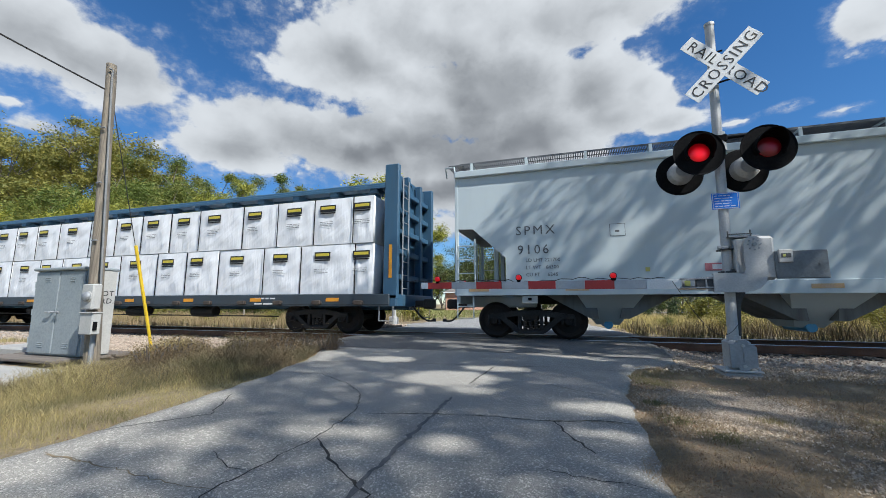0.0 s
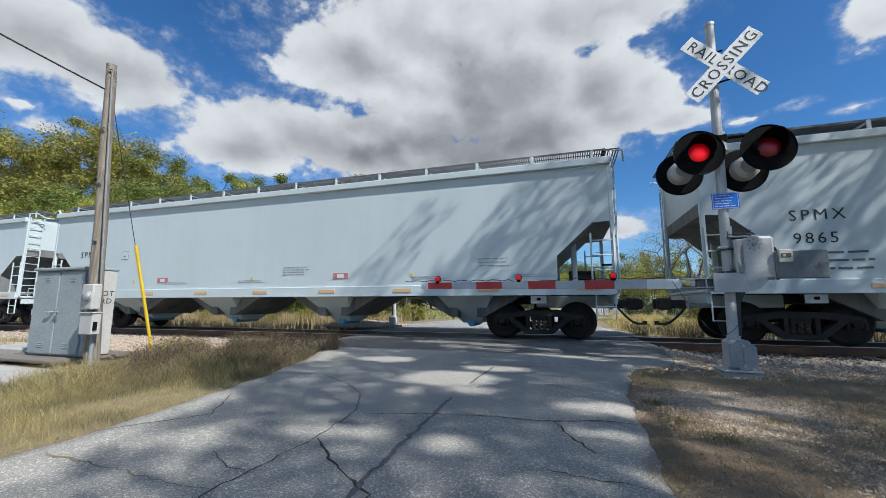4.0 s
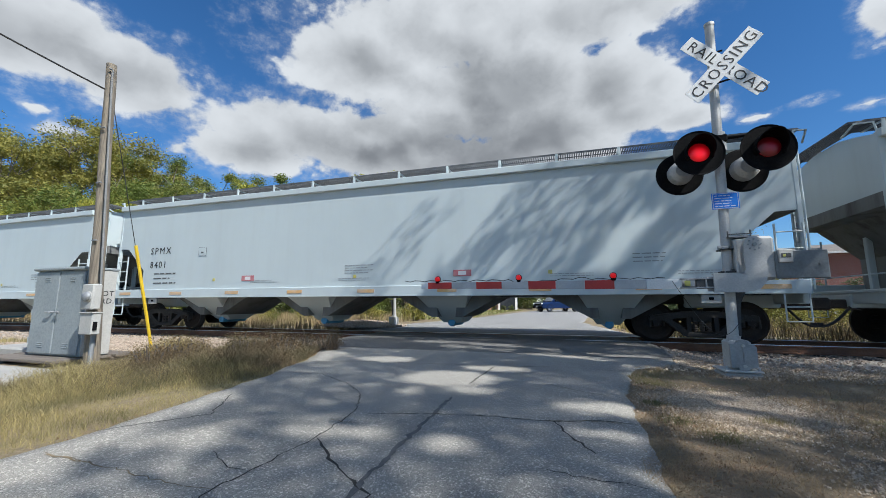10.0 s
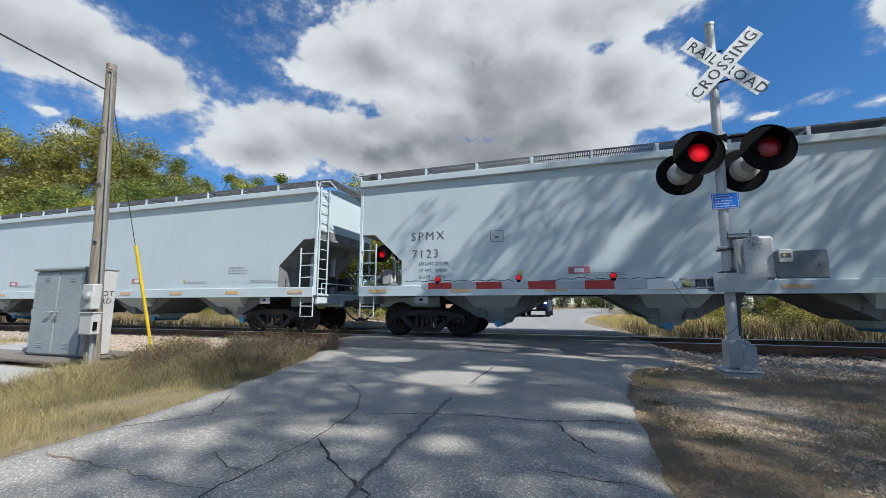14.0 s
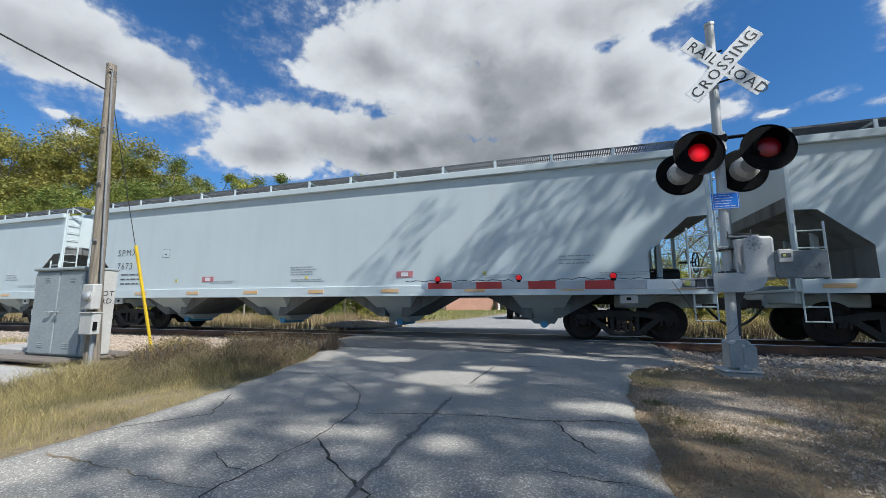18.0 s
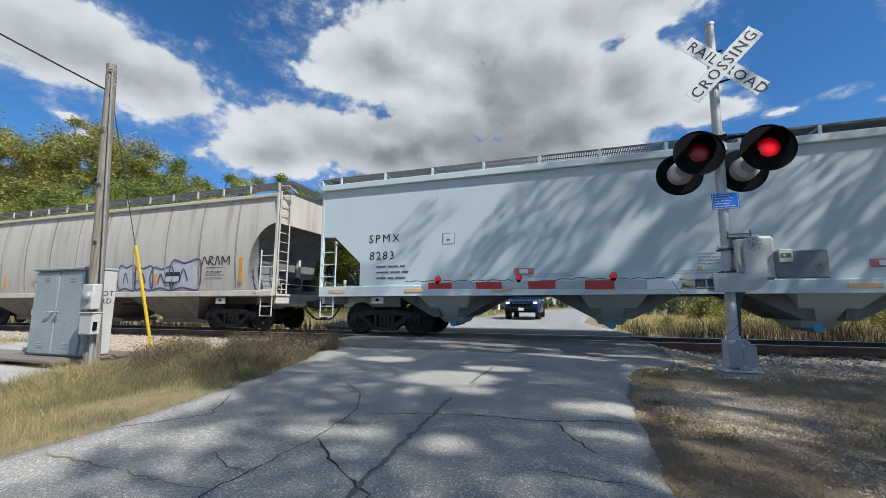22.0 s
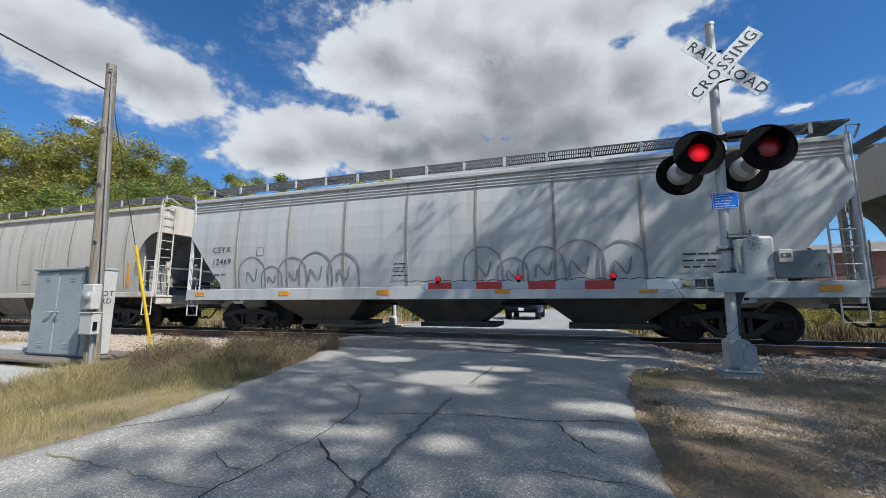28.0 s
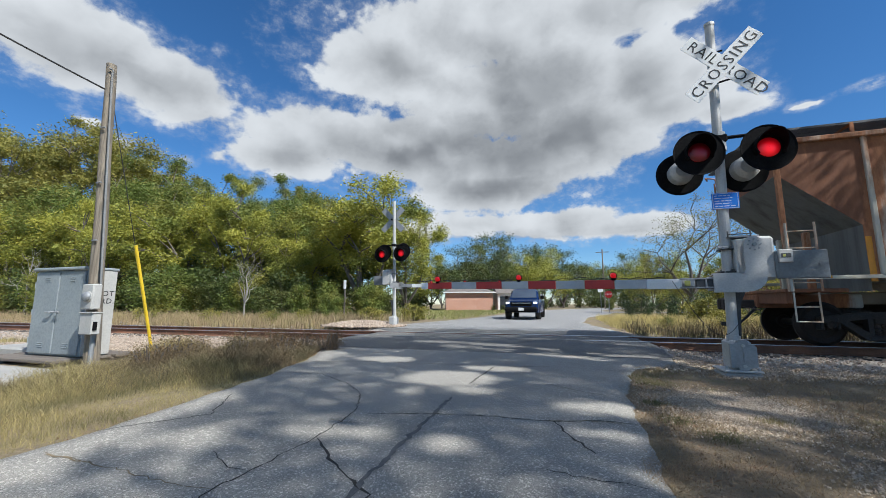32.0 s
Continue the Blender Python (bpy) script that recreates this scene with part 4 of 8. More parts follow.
    part("arm_adapter", Shape().box(-0.33, -0.215, 1.135, 0.22, 0.03, 0.15, 0.01), MAT["dark_steel"], arm)
    return sig


signal_mast(SIGNAL_X, SIGNAL_Y, 0, True)
far_signal = signal_mast(-6.5, 14.2, 180, False)
for ob in far_signal.children:
    if ob.name.startswith(("gate_machine", "gate_arm", "hanging_cable")):
        ob.location.z += 0.45
for ob in list(far_signal.children):
    if ob.name.startswith("rear_flasher"):
        for lens in ob.children:
            if lens.name.startswith("lens"):
                lens.material_slots[0].link = "OBJECT"
                lens.material_slots[0].material = MAT["lens_lit"]

# ---- equipment cabinet, meter pole, marker post ----
cab = thing("equipment_cabinet", "grey metal signal cabinet with double doors, on timbers", "cabinet", at=pose(-7.74, 4.34, 0.035, 0, 0, 0))
body = part("body", Shape().box(0, 0, 0.69, 1.22, 0.42, 1.34, 0.015), MAT["cabinet"], cab)
part("roof", Shape().box(0, -0.02, 1.38, 1.26, 0.5, 0.05, 0.015), MAT["cabinet"], cab)
for e in (-1, 1):
    door = part("door", Shape().box(e * 0.30, -0.222, 0.69, 0.58, 0.025, 1.28, 0.008), MAT["cabinet"], cab, "grey cabinet door with vents")
    for z in (1.28, 0.25):
        for k in range(3):
            part("vent", Shape().box(e * 0.30 + 0.02, -0.238, z - 0.04 - 0.028 * k, 0.13, 0.012, 0.014, 0.004), MAT["cabinet"], door)
    part("handle", Shape().tube((e * 0.06, -0.23, 0.7), (e * 0.06, -0.28, 0.7), 0.016, 6).box(e * 0.11, -0.285, 0.695, 0.11, 0.02, 0.03, 0.006), MAT["galvanised"], door, "steel door handle")
    for z in (0.3, 0.74, 1.18):
        part("hinge", Shape().tube((e * 0.60, -0.225, z - 0.1), (e * 0.60, -0.225, z), 0.012, 6), MAT["cabinet"], door)
part("end_panel", Shape().box(0.617, 0, 0.69, 0.016, 0.40, 1.32, 0.004), MAT["cabinet_white"], cab, "white painted cabinet end")
near = part("end_lettering", text_mesh("OT", 0.12, MAT["ink"], 1.1), MAT["ink"], cab, at=pose(0.628, 0.0, 0.95, 90, 0, 90))
part("end_lettering", text_mesh("RD.", 0.12, MAT["ink"], 1.1), MAT["ink"], cab, at=pose(0.628, -0.01, 0.83, 90, 0, 90))
platform = thing("timber_platform", "weathered timber platform under the signal cabinet", "platform")
for k in range(3):
    part("plank", Shape().box(-8.0, 3.98 + 0.42 * k, 0.02, 1.8, 0.36, 0.05, 0.01), MAT["wood_plank"], platform)
for x in (-8.6, -7.3):
    part("block", Shape().box(x, 4.4, -0.08, 0.3, 1.0, 0.16, 0.015), MAT["wood_plank"], platform)
single("concrete_pad", Shape().box(-8.0, 3.1, -0.08, 3.7, 0.98, 0.14, 0.02), MAT["concrete"], "pale worn concrete pad beside the cabinet", kind="structure")
single("gravel_pad", Shape().box(-9.6, 4.9, -0.03, 1.9, 0.7, 0.2, 0.03), MAT["concrete"], "low concrete block beside the cabinet", kind="structure")

pole = thing("utility_pole", "weathered wooden meter pole with an electric meter", "utility pole", at=pose(-6.6, 4.0, 0))
s = Shape()
rows = []
rng = random.Random(8)
for k in range(13):
    z = -0.1 + 4.85 * k / 12
    r = 0.098 - 0.028 * k / 12
    cx = -0.08 * (k / 12) * 4.85 + 0.01 * math.sin(k * 1.3)
    rows.append([(cx + r * math.cos(a) * (1 + 0.03 * math.sin(3 * a + k)), r * math.sin(a), z) for a in (i * math.tau / 14 for i in range(15))])
s.sheet(rows)
o = len(s.v)
s.v += [Vector(p) for p in rows[-1][:-1]]
s.f.append(tuple(range(o, o + 14)))
part("shaft", s, MAT["pole_wood"], pole, "grey cracked pole shaft", smooth=True)
part("conduit", Shape().pipe([(0.10, -0.06, 1.1), (-0.03, -0.06, 2.4), (-0.25, -0.05, 4.45), (-0.25, -0.05, 4.6), (-0.3, -0.07, 4.63)], 0.015, 8), MAT["conduit"], pole)
part("lower_conduit", Shape().tube((0.1, -0.08, -0.05), (0.1, -0.08, 0.42), 0.03, 8), MAT["galvanised"], pole)
meter = part("meter_box", Shape().box(0.1, -0.16, 0.96, 0.24, 0.12, 0.36, 0.015), MAT["cabinet_white"], pole, "pale grey meter box")
part("meter_glass", Shape().lathe([(0.07, 0.0), (0.07, -0.035), (0.055, -0.055), (0.001, -0.06)], (0.13, -0.22, 0.96), (0, 1, 0), 20), MAT["galvanised"], meter, "round electric meter", smooth=True)
part("meter_band", Shape().lathe([(0.08, 0.0), (0.08, -0.015), (0.07, -0.015)], (0.13, -0.22, 0.96), (0, 1, 0), 20), MAT["cabinet_white"], meter)
switch = part("switch_box", Shape().box(0.12, -0.15, 0.58, 0.26, 0.12, 0.3, 0.012).box(0.12, -0.155, 0.735, 0.28, 0.14, 0.02, 0.004), MAT["cabinet_white"], pole, "rust-stained switch box")
part("switch_handle", Shape().box(0.26, -0.17, 0.55, 0.02, 0.05, 0.12, 0.005), MAT["black"], switch)
for z in (1.8, 2.7, 3.6):
    part("conduit_strap", Shape().box(-0.075 * z * 1.0 + 0.03, -0.095, z, 0.1, 0.03, 0.02, 0.004), MAT["galvanised"], pole)
cable = []
a, b = Vector((-7.0, 4.0, 4.3)), Vector((-10.9, -2.2, 7.4))
for k in range(15):
    u = k / 14
    p = a.lerp(b, u)
    cable.append((p.x, p.y, p.z - 0.7 * u * (1 - u)))
part("service_cable", Shape().pipe([(q[0] + 6.6, q[1] - 4.0, q[2]) for q in cable], 0.014, 5), MAT["cable"], pole, "black overhead service cable")
part("guy_wire", Shape().tube((-0.28, 0.02, 4.1), (-0.6, 1.33, -0.1), 0.006, 4), MAT["cable"], pole)
part("guy_guard", Shape().tube((-0.43, 0.715, 1.85), (-0.6, 1.33, -0.1), 0.026, 8), MAT["yellow"], pole, "yellow plastic guy wire guard")


# ---- the freight train ----
SPEED = 17.8
WHEEL_R = 0.457

MAT.update({
    # the shade on sloped sheets and hopper flanks is put into this colour
    "shaded_slope": car_paint("grey paint darkened for shade", (0.17, 0.175, 0.17), (0.05, 0.045, 0.04), 0.9, 0.8),
    "paint_pale": car_paint("pale blue-grey car paint", (0.50, 0.56, 0.565), (0.40, 0.43, 0.42), 0.28),
    "paint_cream": car_paint("cream-grey car paint", (0.62, 0.60, 0.49), (0.46, 0.43, 0.33), 0.4),
    "paint_white": car_paint("white car paint", (0.72, 0.74, 0.74), (0.55, 0.55, 0.52), 0.3),
    "paint_tan": car_paint("weathered tan-grey car paint", (0.50, 0.455, 0.395), (0.25, 0.205, 0.16), 0.64, 0.6),
    # brown stains, plus the shade below the car put into the colour
    "chute_stain_shade": car_paint("brown-stained grey paint, darkened for shade", (0.2, 0.17, 0.135), (0.065, 0.048, 0.035), 0.85, 0.75),
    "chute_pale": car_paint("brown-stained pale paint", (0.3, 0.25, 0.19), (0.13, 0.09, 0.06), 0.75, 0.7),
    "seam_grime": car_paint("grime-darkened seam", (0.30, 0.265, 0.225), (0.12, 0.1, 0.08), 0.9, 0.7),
    # near-black colour imitates the deep shade below the sill
    "chute_shade": car_paint("hopper paint blackened for shade", (0.09, 0.08, 0.07), (0.03, 0.025, 0.02), 0.85, 0.75),
    "paint_dull": car_paint("dull grey car paint", (0.47, 0.468, 0.455), (0.25, 0.24, 0.215), 0.55, 0.55),
    "paint_clean": car_paint("clean light grey car paint", (0.51, 0.515, 0.515), (0.38, 0.375, 0.36), 0.3, 0.45),
    "paint_rust": rusty_paint("grey paint with rust", (0.50, 0.51, 0.46), 8.35),
    "trim_rust": rusty_paint("rusty pale trim", (0.5, 0.47, 0.39), 20.0),
    "paint_blue": car_paint("dark blue car paint", (0.035, 0.095, 0.16), (0.05, 0.06, 0.065), 0.5, 0.5),
    "sill_dark": car_paint("dark blue-grey sill paint", (0.035, 0.05, 0.062), (0.03, 0.03, 0.03), 0.6, 0.6),
    "truck_black": surface("dark oily cast steel", (0.012, 0.011, 0.010), (0.024, 0.02, 0.017), 3, 40, 0.75),
    "truck_rust": surface("rusty cast steel", (0.075, 0.058, 0.045), (0.04, 0.03, 0.024), 3, 40, 0.85),
    "wheel": surface("brown wheel steel", (0.026, 0.019, 0.016), (0.016, 0.012, 0.0105), 4, 40, 0.7, 0.3),
    "tread": surface("bright wheel tread", (0.45, 0.44, 0.43), (0.3, 0.3, 0.3), 4, 40, 0.35, 1.0),
    "grating": surface("galvanised grating", (0.13, 0.135, 0.14), (0.085, 0.09, 0.095), 5, 40, 0.65, 0.2),
    "cap_blue": surface("pale blue plastic cap", (0.1, 0.36, 0.6), (0.08, 0.3, 0.5), 4, 40, 0.5),
    "cap_red": surface("faded red gate paint", (0.36, 0.07, 0.07), (0.28, 0.06, 0.06), 4, 40, 0.6),
    "hose": surface("black rubber hose", (0.02, 0.02, 0.02), (0.03, 0.03, 0.03), 4, 40, 0.7),
    "wrap": wrap_sheet("white lumber wrap"),
    "wrap_yellow": surface("yellow print on wrap", (0.62, 0.5, 0.05), (0.55, 0.44, 0.04), 5, 50, 0.45),
    "spray_blue": surface("violet-blue spray paint", (0.30, 0.32, 0.48), (0.38, 0.4, 0.52), 5, 30, 0.6),
    "spray_violet": surface("dark violet spray paint", (0.07, 0.06, 0.14), (0.11, 0.1, 0.2), 5, 30, 0.6),
    "spray_red": surface("faded red spray paint", (0.33, 0.13, 0.115), (0.27, 0.12, 0.105), 5, 30, 0.7),
    "spray_pale": surface("pale spray paint", (0.5, 0.51, 0.54), (0.42, 0.43, 0.46), 5, 30, 0.6),
    "spray_grey": surface("grey spray paint", (0.2, 0.2, 0.22), (0.26, 0.26, 0.27), 5, 30, 0.7),
})


def inset_wedge(z):
    if z >= 2.72:
        return 0.0
    if z >= 2.70:
        return 0.45 * (2.72 - z) / 0.02
    if z >= 1.96:
        return 0.45 + 0.8 * (2.70 - z) / 0.74
    return 1.25


def inset_round(z):
    if z >= 3.25:
        return 0.0
    if z >= 1.8:
        return 0.98 * math.sqrt(max(0.0, 1 - ((z - 1.8) / 1.45) ** 2))
    return 0.98 - 0.25 * ((1.8 - z) / 0.5) ** 2


def inset_steep(z):
    if z >= 3.45:
        return 0.0
    if z >= 2.35:
        return 1.25 * (3.45 - z) / 1.1
    return 1.25


def inset_slant(z):
    if z >= 2.98:
        return 0.0
    if z >= 1.45:
        return 1.25 * (2.98 - z) / 1.53
    return 1.25


def flat_side(z):
    return 1.585


def bowed_side(z):
    u = (z - 2.7) / 1.5
    return 1.62 - 0.13 * u * u


def car_body(style):
    """The tank of a covered hopper: sides, sloped end sheets and roof in one skin."""
    half, top, inset, bulge = style["length"] / 2, style["top"], style["inset"], style["bulge"]
    base = style.get("base", 1.1)
    marks = {"wedge": [1.1, 1.4, 1.7, 1.959, 1.961, 2.2, 2.45, 2.699, 2.721, 3.0, 3.4, 3.8, top],
             "round": [1.1, 1.3, 1.5, 1.65, 1.8, 2.0, 2.2, 2.4, 2.6, 2.8, 2.95, 3.08, 3.18, 3.24, 3.26, 3.6, 3.9, top],
             "steep": [1.1, 1.5, 1.9, 2.3, 2.349, 2.351, 2.7, 3.1, 3.449, 3.451, 3.8, top],
             "slant": [1.1, 1.3, 1.449, 1.451, 1.8, 2.2, 2.6, 2.979, 2.981, 3.4, 3.8, top]}[style["cut"]]
    marks[0] = base
    columns = 40
    s = Shape()
    for side in (-1, 1):
        rows = []
        for z in marks:
            e = half - inset(z)
            rows.append([(-e + 2 * e * k / columns, side * bulge(z), z) for k in range(columns + 1)])
        s.sheet(rows if side < 0 else [list(reversed(r)) for r in rows])
    for e in (-1, 1):
        s.sheet(end_rows(style, marks[-(4 if style["cut"] != "steep" else 3):], e))
    edge = bulge(top)
    prof = [(-edge, top), (-edge * 0.62, top + 0.16), (-edge * 0.28, top + 0.27), (edge * 0.28, top + 0.27), (edge * 0.62, top + 0.16), (edge, top)]
    s.sheet([[(-half, y, z), (half, y, z)] for y, z in reversed(prof)])
    for e in (-1, 1):
        o = len(s.v)
        s.v += [Vector((e * half, y, z)) for y, z in prof]
        f = tuple(o + i for i in range(len(prof)))
        s.f.append(f if e < 0 else tuple(reversed(f)))
    s.sheet([[(-half + inset(base), -bulge(base), base), (half - inset(base), -bulge(base), base)],
             [(-half + inset(base), bulge(base), base), (half - inset(base), bulge(base), base)]][::-1])
    return s


def end_rows(style, levels, e):
    rows = []
    for z in levels:
        x, y = e * (style["length"] / 2 - style["inset"](z)), style["bulge"](z)
        rows.append([(x, -y * e, z), (x, -0.4 * y * e, z), (x, 0.4 * y * e, z), (x, y * e, z)])
    return rows


def slope_levels(style):
    return {"wedge": [1.1, 1.4, 1.7, 1.959, 1.961, 2.2, 2.45, 2.699, 2.721, 3.0], "round": [1.1, 1.3, 1.5, 1.65, 1.8, 2.0, 2.2, 2.4, 2.6, 2.8, 2.95, 3.08, 3.18, 3.24, 3.26],
            "steep": [1.1, 1.5, 1.9, 2.3, 2.349, 2.351, 2.7, 3.1, 3.449, 3.451], "slant": [1.1, 1.3, 1.449, 1.451, 1.8, 2.2, 2.6, 2.979, 2.981]}[style["cut"]]


def wheel_shape():
    s = Shape()
    for e in (-1, 1):
        y = e * 0.745
        s.lathe([(0.07, y - 0.09 * e), (0.14, y - 0.09 * e), (0.16, y - 0.03 * e), (0.30, y - 0.015 * e), (0.385, y - 0.06 * e), (0.455, y - 0.065 * e),
                 (WHEEL_R, y), (0.455, y + 0.0 * e), (0.385, y + 0.062 * e), (0.30, y + 0.02 * e), (0.15, y + 0.05 * e), (0.12, y + 0.09 * e), (0.09, y + 0.09 * e)][::e],
                (0, 0, 0), (0, 1, 0), 24)
        s.tube((0, y + 0.02 * e, 0), (0, y + 0.36 * e, 0), 0.085, 10)
        for k in range(3):
            a = k * math.tau / 3
            s.box(0.055 * math.cos(a), y + 0.372 * e, 0.055 * math.sin(a), 0.03, 0.02, 0.03)
    s.tube((0, -0.7, 0), (0, 0.7, 0), 0.08, 10)
    return s


TRUCK_MESH = {}


def truck_part(name, build, material, smooth=False):
    key = (name, material.name)
    if key not in TRUCK_MESH:
        TRUCK_MESH[key] = build().mesh(name, material, smooth)
    return TRUCK_MESH[key]


def sideframe_shape(y):
    """A cast side frame: top and bottom chords, columns and jaws, with open windows."""
    s = Shape()
    w = 0.1
    top = [(-0.98, 0.60), (-0.62, 0.66), (-0.35, 0.70), (0.35, 0.70), (0.62, 0.66), (0.98, 0.60), (0.98, 0.50), (0.60, 0.53), (0.30, 0.57), (-0.30, 0.57), (-0.60, 0.53), (-0.98, 0.50)]
    for q in range(5):
        a, b, c, d = top[q], top[q + 1], top[10 - q], top[11 - q]
        s.prism([a, b, c, d], "y", y - w, y + w)
    for e in (-1, 1):
        s.prism([(e * 0.78, 0.53), (e * 0.60, 0.53), (e * 0.26, 0.26), (e * 0.34, 0.16)][::e], "y", y - w, y + w)
        s.prism([(e * 0.22, 0.60), (e * 0.30, 0.60), (e * 0.30, 0.24), (e * 0.22, 0.24)][::-e], "y", y - w * 0.8, y + w * 0.8)
        s.box(e * 0.889, y, 0.545, 0.30, 0.22, 0.14, 0.03)
        s.box(e * 1.02, y, 0.44, 0.07, 0.18, 0.2, 0.02)
        s.box(e * 0.75, y, 0.45, 0.06, 0.18, 0.18, 0.02)
    s.box(0, y, 0.20, 0.66, 0.22, 0.1, 0.02)
    return s


def spring_shape():
    prof = []
    for k in range(5):
        z = 0.275 + k * 0.05
        prof += [(0.045, z - 0.02), (0.062, z), (0.045, z + 0.02)]
    return Shape().lathe(prof, (0, 0, 0), (0, 0, 1), 7)


def bolster_shape():
    s = Shape()
    s.box(0, 0, 0.55, 0.40, 2.1, 0.18, 0.03)
    s.box(0, 0, 0.68, 0.5, 0.6, 0.12, 0.03)
    s.tube((0, 0, 0.7), (0, 0, 0.86), 0.2, 14)
    return s


def add_truck(car, x, material):
    truck = part("truck", truck_part("bolster", bolster_shape, material), material, car, at=pose(x, 0, 0))
    for side in (-1, 1):
        y = side * 1.0
        part("side_frame", truck_part("side_frame%d" % side, lambda: sideframe_shape(y), material), material, truck)
        for x_spring in (-0.13, 0.0, 0.13):
            part("spring", truck_part("spring", spring_shape, MAT["truck_rust"]), material, truck, at=pose(x_spring, y, 0))
    for e in (-1, 1):
        part("wheelset", truck_part("wheelset", wheel_shape, MAT["wheel"], False), MAT["wheel"], truck, at=pose(e * 0.889, 0, WHEEL_R))
    part("brake_rod", truck_part("brake_rod", lambda: Shape().tube((-0.45, -0.62, 0.42), (0.55, -0.62, 0.36), 0.025, 6).tube((-0.9, 0.2, 0.36), (0.9, 0.2, 0.36), 0.03, 6), MAT["truck_rust"]), material, truck)
    return truck


def coupler_shape(e, half):
    s = Shape()
    s.box(e * (half + 0.12), 0, 0.86, 0.5, 0.22, 0.2, 0.03)
    s.box(e * (half + 0.5), 0.02 * e, 0.86, 0.34, 0.30, 0.28, 0.05)
    s.box(e * (half + 0.66), -0.09 * e, 0.86, 0.12, 0.12, 0.26, 0.03)
    s.tube((e * (half + 0.28), -0.95, 0.74), (e * (half + 0.28), 0.0, 0.8), 0.014, 5)
    s.tube((e * (half + 0.28), 0.95, 0.74), (e * (half + 0.28), 0.0, 0.8), 0.014, 5)
    return s


def hose_shape(e, half):
    s = Shape()
    pts = []
    for k in range(9):
        u = k / 8
        pts.append((e * (half + 0.1 + 0.62 * u), -0.3 + 0.1 * u, 0.8 - 0.42 * math.sin(math.pi * u * 0.62)))
    s.pipe(pts, 0.028, 6)
    s.box(*pts[-1], 0.1, 0.07, 0.09, 0.01)
    return s


def ladder_shape(a, b, across, rungs, r=0.014):
    """Two stiles from a to b and its copy shifted by across, with rungs."""
    a, b, across = Vector(a), Vector(b), Vector(across)
    s = Shape()
    s.tube(a, b, r * 1.6, 5).tube(a + across, b + across, r * 1.6, 5)
    for k in range(rungs):
        p = a.lerp(b, (k + 0.5) / rungs)
        s.tube(p, p + across, r, 5)
    return s


def running_board_shape(half, y0, y1, z):
    """Grating: deep bars laid across, tied by three thin bars along, with a rim."""
    s = Shape()
    for k in range(3):
        s.box(0, y0 + (y1 - y0) * k / 2, z, 2 * half, 0.01, 0.045 if k != 1 else 0.02)
    n = max(2, round(2 * half / 0.055))
    for k in range(n + 1):
        s.box(-half + 2 * half * k / n, (y0 + y1) / 2, z, 0.02, abs(y1 - y0), 0.04)
    return s


def chute_shape(x, width, foot, drop, foot_y=0.35, lean=0.0, top=1.12):
    """One discharge hopper below the body: a four-sided funnel."""
    s = Shape()
    t, b = top, drop
    a, c = width / 2, foot / 2
    s.add([(x - a, -1.42, t), (x + a, -1.42, t), (x + a, 1.42, t), (x - a, 1.42, t),
           (x - c + lean, -foot_y, b), (x + c + lean, -foot_y, b), (x + c + lean, foot_y, b), (x - c + lean, foot_y, b)],
          [(0, 1, 2, 3), (4, 5, 6, 7), (0, 1, 5, 4), (1, 2, 6, 5), (2, 3, 7, 6), (3, 0, 4, 7)])
    return s


def near_text(car, body, x, z, size, material, y=-1.6, spacing=1.0, name="lettering"):
    if -1.65 < y < -1.6:
        y = -bowed_side(z + size * 0.35) - 0.013
    return part(name, text_mesh(body, size, material, spacing), material, car, at=pose(x, y, z, 90, 0, 0))


def near_bars(car, lines, height, width, x, z, material, rng, y=-1.6):
    if -1.65 < y <= -1.6:
        y = -bowed_side(z) - 0.003
    return tagged(part("stencil", bars(lines, height, width, material, rng), material, car, at=pose(x, y, z, 90, 0, 0)), kind="stuff")


